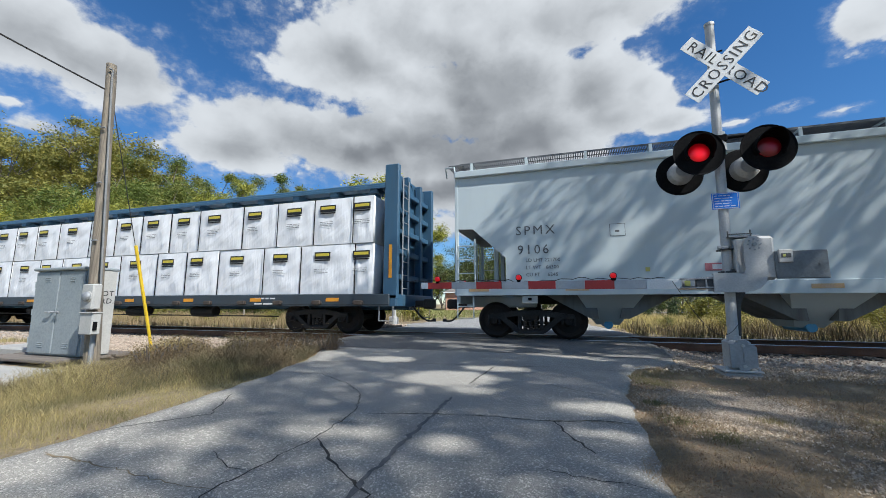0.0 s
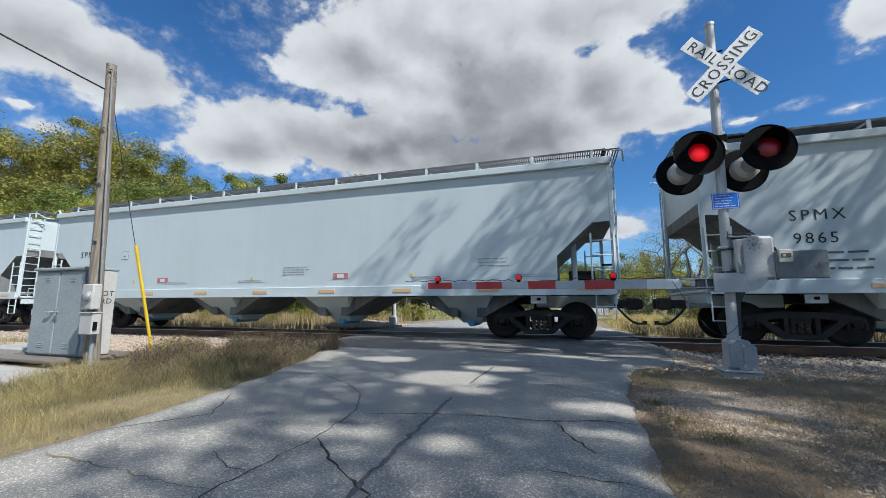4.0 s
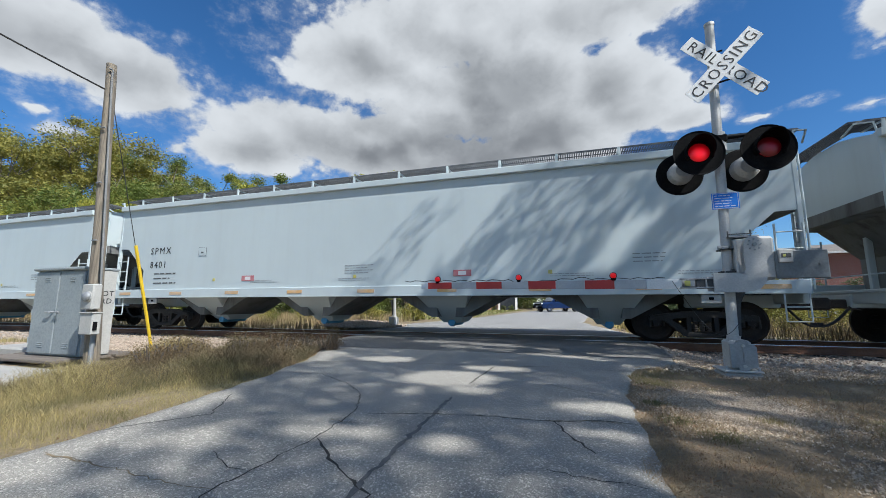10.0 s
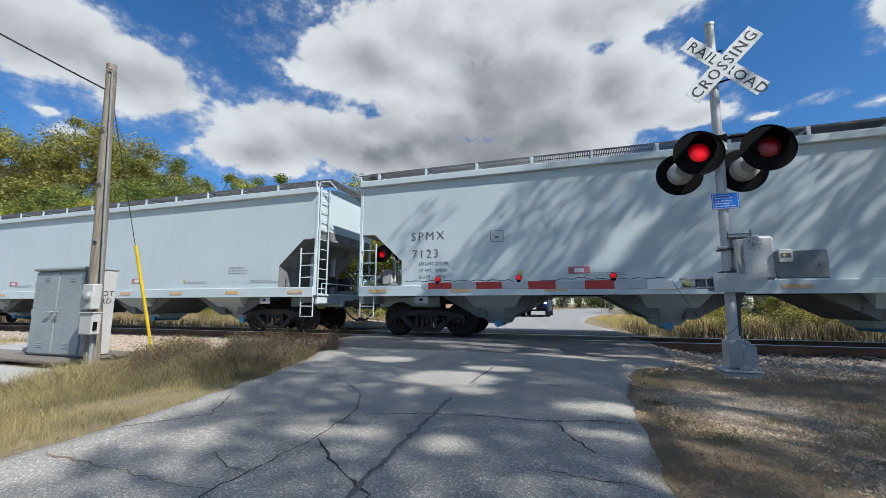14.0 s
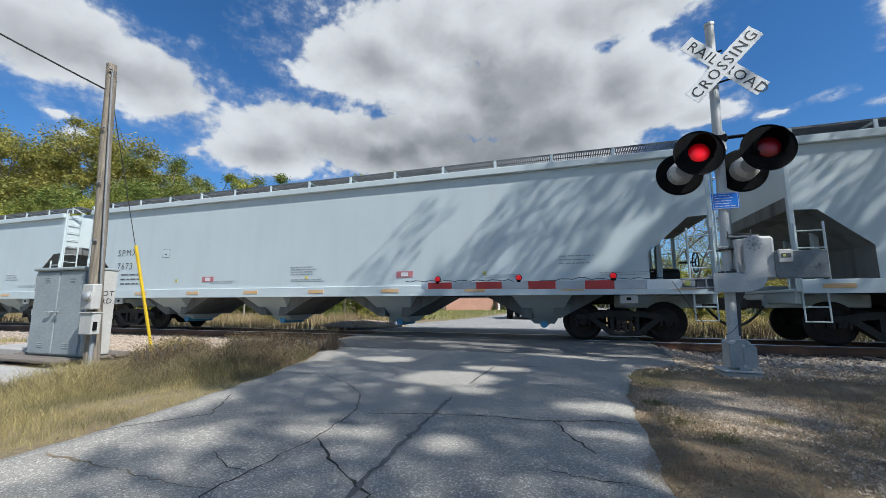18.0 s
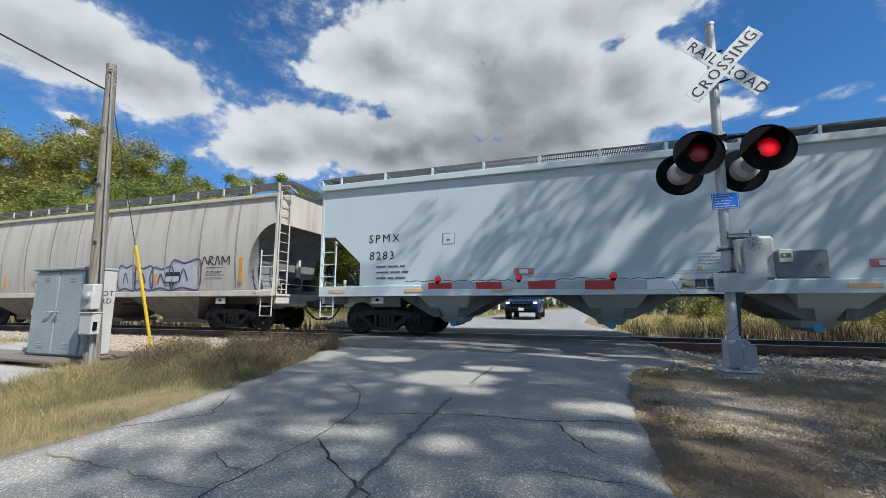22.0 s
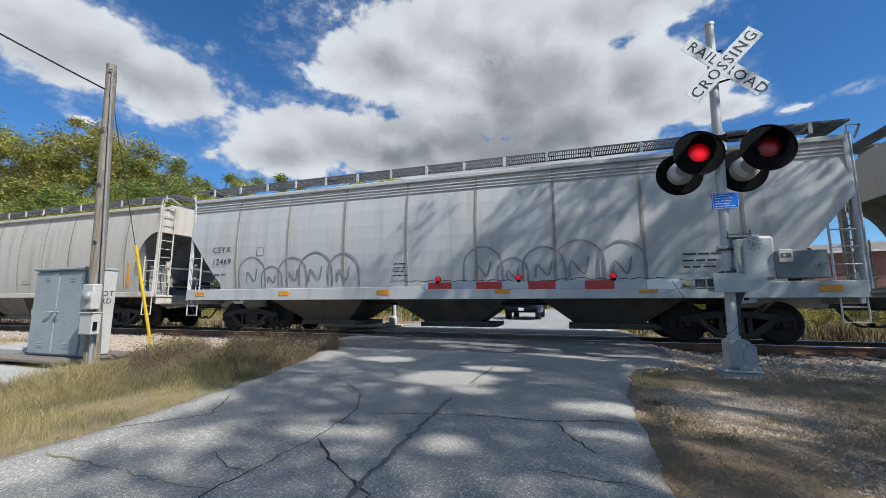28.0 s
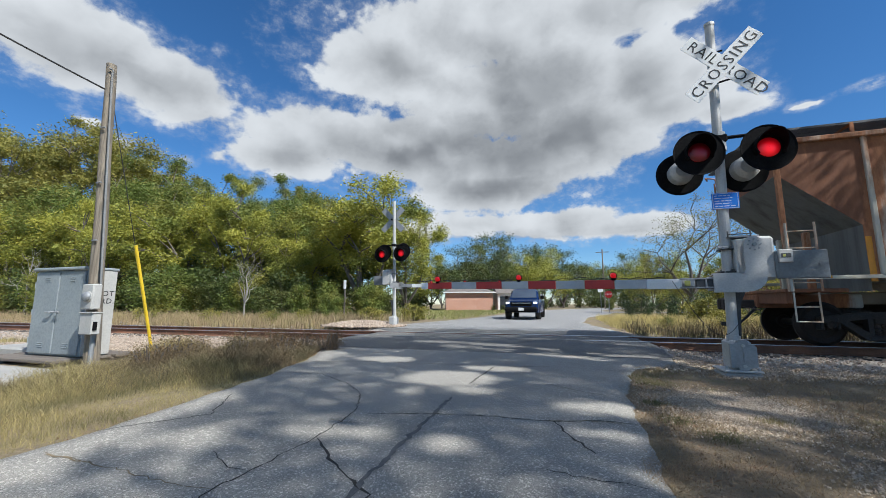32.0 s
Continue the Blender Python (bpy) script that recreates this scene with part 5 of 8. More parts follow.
def hopper_car(style, label):
    """A covered hopper with all its parts; the near side is -y."""
    car = thing("hopper_car", label, "hopper car", "freight cars of the train")
    half, top, bulge, inset = style["length"] / 2, style["top"], style["bulge"], style["inset"]
    paint, trim, dark = MAT[style["paint"]], MAT[style["trim"]], MAT["truck_black"]
    part("body", car_body(style), paint, car, smooth=False)
    # side sills and top chords
    for side in (-1, 1):
        low, high = style["sill"]
        s = Shape().box(0, side * 1.6, (low + high) / 2, style["length"] - 0.06, 0.09, high - low, 0.012)
        s.box(0, side * 1.57, low + 0.02, style["length"] - 0.06, 0.16, 0.03)
        part("side_sill", s, trim, car)
        s = Shape().box(0, side * (bulge(top) + 0.03), top + 0.0, style["length"], 0.13, style["chord"], 0.015)
        part("top_chord", s, trim if style["chord_trim"] else paint, car)
    # ribs or seams of the side sheets
    count = style["seams"]
    for side in (-1, 1):
        for k in range(count):
            x = -half + style["length"] * (k + 1) / (count + 1) if not style["ribs"] else -half + 1.44 + 0.727 * k
            s = Shape()
            if style["ribs"]:
                s.box(x, side * (bulge(2.7) + 0.025), 2.74, 0.085, 0.07, 2.68, 0.015)
                part("side_rib", s, trim, car)
            else:
                zs = [1.35 + (top - 0.1 - 1.35) * i / 8 for i in range(9)]
                for za, zb in zip(zs, zs[1:]):
                    ya, yb = side * (bulge(za) + 0.004), side * (bulge(zb) + 0.004)
                    s.add([(x - 0.03, ya - 0.01, za), (x + 0.03, ya - 0.01, za), (x + 0.03, ya + 0.01, za), (x - 0.03, ya + 0.01, za),
                           (x - 0.03, yb - 0.01, zb), (x + 0.03, yb - 0.01, zb), (x + 0.03, yb + 0.01, zb), (x - 0.03, yb + 0.01, zb)],
                          [(0, 1, 5, 4), (2, 3, 7, 6), (1, 2, 6, 5), (3, 0, 4, 7)])
                part("weld_seam", s, MAT[style.get("seam", style["paint"])], car)
    # roof: hatch cover, running boards and their brackets
    s = Shape().box(0, 0, top + 0.33, style["length"] * 0.9, 0.72, 0.12, 0.04)
    for k in range(12):
        s.box(-half * 0.86 + half * 1.72 * k / 11, 0, top + 0.4, 0.08, 0.76, 0.05, 0.01)
    part("roof_hatch", s, paint, car)
    for side in (-1, 1):
        y0, y1 = side * style["walk"][0], side * style["walk"][1]
        tagged(part("running_board", running_board_shape(half - 0.05, y0, y1, top + style["walk"][2]), MAT["grating"], car), kind="stuff")
    n = style["brackets"]
    for side in (-1, 1):
        for k in range(n):
            x = -half + 0.35 + (style["length"] - 0.7) * k / (n - 1)
            s = Shape().box(x, side * style["walk"][1], top + style["walk"][2] - 0.11, 0.07, 0.03, 0.24, 0.006)
            s.box(x, side * (style["walk"][0] + style["walk"][1]) / 2, top + style["walk"][2] - 0.03, 0.05, abs(style["walk"][1] - style["walk"][0]), 0.03)
            part("walk_bracket", s, trim, car)
    for e in (-1, 1):
        # end sheet in a darker colour that imitates the shade under the overhang
        part("slope_sheet", Shape().sheet(end_rows(style, slope_levels(style), e)), MAT["shaded_slope"], car, "sloped end sheet painted dark for shade")
        s = running_board_shape(0.17, -1.3, 1.3, 0)
        tagged(part("end_walkway", s, MAT["grating"], car, at=pose(e * (half + 0.08), 0, top + style["walk"][2] - 0.05)), kind="stuff")
        # end frame
        for side in (-1, 1):
            x = e * (half - 0.03)
            s = Shape().box(x, side * 1.55, (1.1 + top) / 2 + 0.02, 0.09, 0.09, top - 1.05, 0.012)
            part("corner_post", s, trim, car)
            s = Shape().pipe([(e * (half - 0.03), side * 1.58, top - 0.1), (e * (half + 0.03), side * 1.58, top + 0.24), (e * (half + 0.28), side * 1.5, top + 0.26), (e * (half + 0.34), side * 1.2, top + 0.1)], 0.022, 5)
            part("end_handrail", s, trim, car)
            inner = e * (half - 0.5)
            part("side_ladder", ladder_shape((inner, side * 1.6, 1.1), (inner, side * 1.6, 2.45), (e * 0.47, 0, 0), 4), trim, car)
            s = Shape()
            a, b = e * (half - 0.45), e * (half - 0.05)
            s.pipe([(a, side * 1.58, 1.08), (a, side * 1.58, 0.52), (b, side * 1.58, 0.52), (b, side * 1.58, 1.08)], 0.018, 5)
            s.tube((a, side * 1.58, 0.8), (b, side * 1.58, 0.8), 0.014, 5)
            part("sill_step", s, trim, car)
            s = Shape().box(e * (half - 0.85), side * 0.55, 1.75, 0.12, 0.12, 1.3, 0.015)
            part("slope_post", s, trim, car)
        ly = -1.55 if e > 0 else 1.55
        part("end_ladder", ladder_shape((e * (half + 0.06), ly, 1.15), (e * (half + 0.06), ly, top + 0.1), (0, math.copysign(0.42, -ly), 0), 11), trim, car)
        s = Shape().box(e * (half - 0.45), 0, 1.12, 1.0, 3.05, 0.07, 0.015)
        s.box(e * (half - 0.04), 0, 0.98, 0.1, 2.9, 0.24, 0.02)
        s.box(e * (half - 0.9), 0, 0.92, 1.9, 0.5, 0.3, 0.03)
        part("end_platform", s, paint, car)
        part("coupler", coupler_shape(e, half), MAT["truck_rust"], car)
        part("brake_hose", hose_shape(e, half), MAT["hose"], car)
        part("crossover_rail", Shape().pipe([(e * (half + 0.02), -1.3, 1.15), (e * (half + 0.02), -1.3, 1.45), (e * (half + 0.02), 1.3, 1.45), (e * (half + 0.02), 1.3, 1.15)], 0.016, 5), trim, car)
        add_truck(car, e * (half - style["truck"]), dark)
        for side in (-1, 1):
            s = Shape().box(e * (half - style["truck"]) + 0.05, side * 1.57, 0.96, 0.36, 0.04, 0.18, 0.01)
            plate = part("tag_plate", s, MAT["cabinet_white"], car)
            part("tag", Shape().box(e * (half - style["truck"]) + 0.05, side * 1.597, 0.97, 0.09, 0.02, 0.06, 0.01), MAT["black"], plate)
    s = Shape().lathe([(0.25, -0.015), (0.28, -0.015), (0.28, 0.015), (0.25, 0.015), (0.25, -0.015)], (half + 0.3, 0.85, 1.95), (1, 0, 0), 20)
    for k in range(4):
        a = k * math.pi / 4
        s.tube((half + 0.3, 0.85 + 0.26 * math.cos(a), 1.95 + 0.26 * math.sin(a)), (half + 0.3, 0.85 - 0.26 * math.cos(a), 1.95 - 0.26 * math.sin(a)), 0.01, 4)
    s.tube((half - 0.1, 0.85, 1.95), (half + 0.3, 0.85, 1.95), 0.03, 6)
    part("brake_wheel", s, MAT["truck_black"], car)
    s = Shape().tube((half - 1.0, -0.1, 1.55), (half - 0.35, -0.1, 1.55), 0.17, 12)
    part("brake_cylinder", s, MAT["truck_black"], car)
    part("brake_reservoir", Shape().box(half - 0.5, 0.7, 1.5, 0.3, 0.35, 0.4, 0.03), MAT["truck_black"], car)
    # discharge hoppers
    for x in style["bays"]:
        x = x - half
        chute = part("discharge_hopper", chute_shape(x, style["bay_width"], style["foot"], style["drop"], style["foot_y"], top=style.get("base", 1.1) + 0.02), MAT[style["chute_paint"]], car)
        if style["cut"] == "wedge":
            # added slabs, coloured dark for the shaded flanks of the hopper
            for e in (-1, 1):
                pan = [(x + e * 0.3, 1.11), (x + e * 1.5, 1.11), (x + e * 0.42, style["drop"] + 0.16), (x + e * 0.24, style["drop"] + 0.16)]
                part("slope_pan", Shape().prism(pan, "y", -0.95, 0.95), MAT["shaded_slope"], chute, "sloping hopper side painted dark for shade")
            part("outlet_cap", Shape().tube((x, -0.5, style["drop"]), (x, 0.5, style["drop"]), 0.1, 14), MAT[style["cap"]], chute)
            part("outlet_tube", Shape().tube((x, -0.36, style["drop"] + 0.03), (x, 0.36, style["drop"] + 0.03), 0.11, 10).box(x, -0.3, style["drop"] + 0.1, 0.3, 0.04, 0.06, 0.01), MAT[style.get("gate", style["chute_paint"])], chute)
        else:
            s = Shape().box(x + 0.15, 0, style["drop"] - 0.03, style["foot"] + 0.7, 1.3, 0.12, 0.015)
            s.box(x + 0.1, -0.68, style["drop"] + 0.02, style["foot"] + 0.4, 0.06, 0.06, 0.01)
            part("outlet_gate", s, MAT[style["chute_paint"]], chute)
    if style["through_sill"]:
        part("centre_sill", Shape().box(0, 0, 0.98, style["length"] - 0.2, 0.42, 0.26, 0.02), MAT[style["chute_paint"]], car)
    else:
        for e in (-1, 1):
            part("stub_sill", Shape().box(e * (half - 1.6), 0, 0.98, 3.0, 0.42, 0.26, 0.02), MAT["truck_black"], car)
    z = 0.86 if style["through_sill"] else 1.07
    s = Shape().tube((-half + 3.0, -0.75, z), (half - 3.0, -0.75, z), 0.022, 5)
    part("brake_pipe", s, MAT["truck_black"], car)
    # reflective strips on the sill
    for k in range(style["strips"]):
        x = -half + 0.6 + (style["length"] - 1.2) * k / (style["strips"] - 1)
        part("reflector", Shape().box(x, -1.652, style["strip_z"], style["strip_size"][0], 0.012, style["strip_size"][1], 0.002), MAT[style["strip_mat"]], car)
    return car


PALE = dict(through_sill=False, length=19.15, top=4.12, inset=inset_wedge, cut="wedge", bulge=flat_side, paint="paint_pale", trim="paint_pale", sill=(1.06, 1.33), chord=0.17,
            chord_trim=True, seams=0, ribs=False, walk=(0.62, 1.22, 0.42), brackets=14, truck=1.74, bays=(3.55, 7.55, 11.6, 15.6), bay_width=1.45, foot=0.52,
            drop=0.36, foot_y=0.4, chute_paint="paint_pale", cap="cap_blue", strips=9, strip_z=1.2, strip_size=(0.5, 0.09), strip_mat="peach_tape")
CREAM = dict(PALE, paint="paint_cream", trim="paint_cream", chute_paint="paint_cream", cap="cap_red", gate="cap_red", strips=2)
ROUND = dict(PALE, through_sill=True, length=17.35, inset=inset_round, cut="round", bulge=bowed_side, paint="paint_tan", trim="paint_tan", sill=(1.1, 1.26), chord=0.11, seams=11,
             walk=(0.62, 1.2, 0.5), brackets=16, truck=2.0, bays=(4.6, 8.68, 12.75), bay_width=3.2, foot=1.4, drop=0.33, foot_y=0.62, chute_paint="chute_stain_shade",
             strips=2, strip_z=1.2, strip_size=(0.1, 0.05), seam="seam_grime")
# chutes wear the duller grey in place of shade under the car
CLEAN = dict(ROUND, paint="paint_clean", trim="paint_clean", chute_paint="paint_dull", seams=0, strips=7, strip_z=1.2, strip_size=(0.5, 0.1), strip_mat="orange_tape", sill=(1.04, 1.3))
DULL = dict(ROUND, length=16.75, inset=inset_slant, cut="slant", paint="paint_dull", trim="paint_dull", chute_paint="chute_shade", sill=(0.98, 1.3), seams=8, strips=6, strip_z=1.16,
            strip_size=(0.35, 0.12), strip_mat="orange_tape", bays=(4.5, 8.4, 12.3), bay_width=3.4, drop=0.35)
RUSTY = dict(DULL, length=16.7, inset=inset_steep, cut="steep", bulge=flat_side, paint="paint_rust", trim="trim_rust", chute_paint="chute_pale", ribs=True, seams=20, chord=0.1, truck=1.7, strips=2,
             strip_size=(0.1, 0.05), strip_z=1.37, sill=(1.33, 1.4), base=1.34, walk=(0.8, 1.4, 0.34))


def paint_over(car, swaps):
    """Gives a copied car its own paints."""
    for ob in car.children_recursive:
        if ob.type == "MESH":
            name = ob.data.materials[0].name
            if name in swaps:
                ob.material_slots[0].link = "OBJECT"
                ob.material_slots[0].material = swaps[name]


def strokes(car, lines, x, z, scale, material, width=0.05, y=-1.655, name="graffiti", bow=False):
    """Sprayed lines: flat ribbons that follow smooth curves on the near side."""
    s = Shape()
    for n, line in enumerate(lines):
        pts = []
        for k in range(len(line) - 1):
            p0, p1, p2, p3 = line[max(k - 1, 0)], line[k], line[k + 1], line[min(k + 2, len(line) - 1)]
            for q in range(5):
                t = q / 5
                pts.append([0.5 * (2 * p1[i] + (p2[i] - p0[i]) * t + (2 * p0[i] - 5 * p1[i] + 4 * p2[i] - p3[i]) * t * t + (3 * p1[i] - p0[i] - 3 * p2[i] + p3[i]) * t ** 3) for i in (0, 1)])
        pts.append(list(line[-1]))
        rows = [[], []]
        for k in range(len(pts)):
            a, b = pts[max(k - 1, 0)], pts[min(k + 1, len(pts) - 1)]
            dx, dz = b[0] - a[0], b[1] - a[1]
            d = math.hypot(dx, dz) or 1.0
            nx, nz = -dz / d * width / 2, dx / d * width / 2
            for r, e in ((0, 1), (1, -1)):
                zz = z + pts[k][1] * scale + nz * e
                rows[r].append((x + pts[k][0] * scale + nx * e, (-bowed_side(zz) - 0.008 if bow else y) - 0.0008 * n, zz))
        s.sheet(rows)
    return tagged(part(name, s, material, car), kind="stuff")


CARS = []


def place(car, left, length):
    """Sets a car so that its left end stands at left when the clip starts."""
    car["left_end"] = left
    car.matrix_world = pose(left + length / 2, TRACK_Y, 0)
    CARS.append((car, left + length / 2, length))
    return car


def pale_marks(car, number, rng, half=9.575, cap_first="SPMX"):
    dark = MAT["ink_worn"] if rng.random() < 0.55 else MAT["ink"]
    near_text(car, cap_first, -half + 1.5, 2.49, 0.31, dark, y=-1.592, spacing=1.32, name="reporting_mark")
    if number:
        near_text(car, number, -half + 1.53, 2.03, 0.31, dark, y=-1.592, spacing=1.25, name="car_number")
    weights = {"9106": ("221700", "64300"), "9557": ("222000", "64000"), "9431": ("221800", "64200"), "7123": ("221500", "64500"), "8341": ("221300", "64700")}.get(number)
    if weights:
        for k, body in enumerate(("LD LMT " + weights[0], "LT WT   " + weights[1], "CU FT     6245")):
            near_text(car, body, -half + 1.72, 1.84 - 0.17 * k, 0.118, MAT["ink_worn"], y=-1.592)
    else:
        near_bars(car, 3, 0.09, 1.0, -half + 1.75, 1.84, MAT["ink_worn"], rng, -1.592)
    box = part("consolidated_stencil", Shape().box(-half + 3.75, -1.592, 2.5, 0.3, 0.006, 0.26).box(-half + 3.75, -1.594, 2.5, 0.26, 0.006, 0.22), MAT["paint_pale"], car)
    part("stencil_frame", Shape().box(-half + 3.75, -1.59, 2.5, 0.32, 0.004, 0.28), MAT["ink_worn"], box)
    near_bars(car, 1, 0.1, 0.1, -half + 3.7, 2.47, MAT["ink_worn"], rng, -1.599)
    x = rng.uniform(8.5, 10.5)
    near_bars(car, 4, 0.04, 0.9, x - half, 1.9, MAT["ink_faint"], rng, -1.592)
    near_bars(car, 3, 0.05, 0.8, half - 3.1, 1.95, MAT["ink_faint"], rng, -1.592)
    for x in (4.2, 7.2, 12.8, 15.4):
        near_bars(car, 2, 0.03, 1.1, x - half + 1.5, 1.55, MAT["ink_faint"], rng, -1.592)
    for x in (5.6, 12.2):
        sign = part("placard", Shape().box(x - half, -1.592, 1.62, 0.46, 0.008, 0.16, 0.002), MAT["red_faded"], car, "faded red and white placard")
        part("placard_print", Shape().box(x - half, -1.598, 1.62, 0.2, 0.004, 0.1), MAT["white_ink"], sign)
    for x in (4.3, 9.2, 14.3):
        part("lube_plate", Shape().box(x - half, -1.592, 1.6, 0.09, 0.008, 0.09, 0.002), MAT["faded_yellow"], car)


MAT["red_faded"] = surface("faded red plate", (0.42, 0.12, 0.14), (0.5, 0.22, 0.22), 6, 40, 0.6)
MAT["faded_yellow"] = surface("faded yellow plate", (0.6, 0.52, 0.12), (0.5, 0.45, 0.15), 6, 40, 0.6)


def build_train():
    rng = random.Random(11)
    pale_label = "pale blue-grey covered hopper car rolling on the track"
    pale = hopper_car(PALE, pale_label)
    numbers = {0: ("9106", -2.63), 2: ("7728", -48.1), 3: ("9865", -68.45), 4: ("", -89.3), 5: ("9852", -110.28), 7: ("9431", -151.73), 8: ("7505", -172.18), 9: ("8401", -192.66),
               10: ("8404", -213.3), 11: ("7027", -233.9), 12: ("7123", -254.53), 13: ("", -275.06), 14: ("7399", -295.7), 15: ("6906", -316.12), 16: ("7673", -336.6),
               17: ("8341", -357.25), 18: ("9557", -377.7), 19: ("8283", -398.16)}
    first = True
    for k in numbers:
        car = pale if first else None
        if not first:
            car = copy_thing(pale, pose(0, 0, 0))
        numbers[k] = (*numbers[k], car)
        first = False
    for k, (number, left, car) in numbers.items():
        pale_marks(car, number, rng)
        place(car, left, PALE["length"])
    cream = hopper_car(CREAM, "cream-grey covered hopper car with yellow strips, rolling past")
    half = CREAM["length"] / 2
    near_text(cream, "SPMX", -half + 1.7, 2.5, 0.36, MAT["ink"], y=-1.592, name="reporting_mark")
    near_text(cream, "12021", -half + 1.7, 2.1, 0.36, MAT["ink"], y=-1.592, name="car_number")
    near_text(cream, "LD LMT 219000", -half + 1.72, 1.88, 0.13, MAT["ink"], y=-1.592)
    near_text(cream, "LT WT   67000", -half + 1.72, 1.7, 0.13, MAT["ink"], y=-1.592)
    near_text(cream, "CU FT     6241", -half + 1.72, 1.52, 0.13, MAT["ink"], y=-1.592)
    for x, h in ((1.25, 0.85), (3.75, 0.4), (7.0, 0.5), (10.5, 0.5), (13.9, 0.5), (17.2, 0.85)):
        part("yellow_strip", Shape().box(x - half, -1.592, 1.42 + h / 2, 0.09, 0.008, h, 0.002), MAT["orange_tape"], cream)
    near_bars(cream, 2, 0.08, 1.2, 1.6, 1.72, MAT["red_faded"], rng, -1.592)
    place(cream, -131.1, CREAM["length"])

    tan = hopper_car(ROUND, "weathered tan-grey covered hopper car with rounded sides, rolling past")
    tans = {20: ("31435", -417.05), 21: ("31302", -435.77), 22: ("31634", -454.56), 24: ("31869", -491.6), 26: ("31220", -528.62)}
    made = {}
    for k in tans:
        made[k] = tan if k == 20 else copy_thing(tan, pose(0, 0, 0))
    half = ROUND["length"] / 2
    for k, (number, left) in tans.items():
        car = made[k]
        near_text(car, "BNGX", -half + 1.32, 2.62, 0.36, MAT["ink"], y=-1.64, name="reporting_mark")
        near_text(car, number, -half + 1.32, 2.14, 0.36, MAT["ink"], y=-1.64, name="car_number")
        near_bars(car, 2, 0.09, 0.9, -half + 1.35, 1.9, MAT["ink_worn"], rng, -1.62)
        for x, h in ((1.15, 0.75), (4.6, 0.4), (8.0, 0.4), (12.6, 0.42), (16.1, 0.75)):
            part("yellow_strip", Shape().box(x - half, -bowed_side(1.5 + h / 2) - 0.004, 1.5 + h / 2, 0.12, 0.012, h, 0.003, Matrix.Rotation(0.06, 3, "X")), MAT["orange_tape"], car)
        for x in (3.4, 6.2, 7.6, 10.4, 11.6):
            near_bars(car, 3, 0.045, 0.6, x - half, 1.72, MAT["red_faded"] if x in (6.2, 10.4) else MAT["ink_worn"], rng, -1.6)
        near_bars(car, 3, 0.07, 0.9, half - 2.6, 1.98, MAT["ink_worn"], rng, -1.625)
        frame_part = part("inspection_stencil", Shape().box(half - 4.0, -1.575, 1.72, 0.62, 0.02, 0.34, 0.002), MAT["ink"], car)
        for x in (-0.15, 0.15):
            part("stencil_field", Shape().box(half - 4.0 + x, -1.588, 1.66, 0.26, 0.006, 0.17), MAT["grey_tape"], frame_part)
        part("consolidated_stencil", Shape().box(-half + 3.4, -1.621, 2.64, 0.3, 0.006, 0.012).box(-half + 3.4, -1.62, 2.36, 0.3, 0.006, 0.012).box(-half + 3.25, -1.62, 2.5, 0.012, 0.006, 0.28).box(-half + 3.55, -1.62, 2.5, 0.012, 0.006, 0.28).box(-half + 3.4, -1.62, 2.46, 0.08, 0.006, 0.09), MAT["ink_worn"], car)
        place(car, left, ROUND["length"])
    # sprayed writing, as plain lines
    car = made[20]
    bubble = []
    fills = []
    for i, (x, w, h) in enumerate(((0.0, 0.75, 0.85), (0.8, 0.75, 0.8), (1.55, 0.9, 0.75), (2.4, 1.2, 0.95))):
        bubble.append([(x, 0.0), (x - 0.08, h * 0.5), (x + 0.1, h), (x + w * 0.5, h * 0.9), (x + w, h), (x + w + 0.05, h * 0.4), (x + w * 0.9, 0.0), (x + w * 0.4, 0.08), (x, 0.0)])
        bubble.append([(x + w * 0.3, h * 0.3), (x + w * 0.45, h * 0.7), (x + w * 0.6, h * 0.3)])
        fills.append((x + w * 0.46, h * 0.48, w * 0.95, h * 0.86))
    s = Shape()
    for x, z, w, h in fills:
        n = 14
        o = len(s.v)
        ring = [(2.2 + x + 0.5 * w * math.copysign(abs(math.cos(a)) ** 0.6, math.cos(a)), 1.3 + z + 0.5 * h * math.copysign(abs(math.sin(a)) ** 0.6, math.sin(a))) for a in (i * math.tau / n for i in range(n))]
        for f in (1.0, 0.55, 0.05):
            for px, pz in ring:
                qx, qz = 2.2 + x + (px - 2.2 - x) * f, 1.3 + z + (pz - 1.3 - z) * f
                s.v.append(Vector((qx, -bowed_side(qz) - 0.004, qz)))
        for r in (0, 1):
            for i in range(n):
                j = (i + 1) % n
                s.f.append((o + r * n + i, o + r * n + j, o + (r + 1) * n + j, o + (r + 1) * n + i))
    part("graffiti_fill", s, MAT["spray_pale"], car, "pale violet sprayed fill")
    strokes(car, bubble, 2.2, 1.3, 1.0, MAT["spray_violet"], 0.055, bow=True)
    strokes(car, [[(0, 0), (0.1, 0.3), (0.25, 0.05)], [(0.3, 0), (0.35, 0.3), (0.5, 0.25), (0.36, 0.15), (0.55, 0)], [(0.6, 0), (0.7, 0.32), (0.8, 0)], [(0.9, 0), (0.9, 0.3), (1.05, 0.1), (1.2, 0.3), (1.2, 0)]], 5.9, 2.05, 0.9, MAT["ink"], 0.04, bow=True)
    car = made[21]
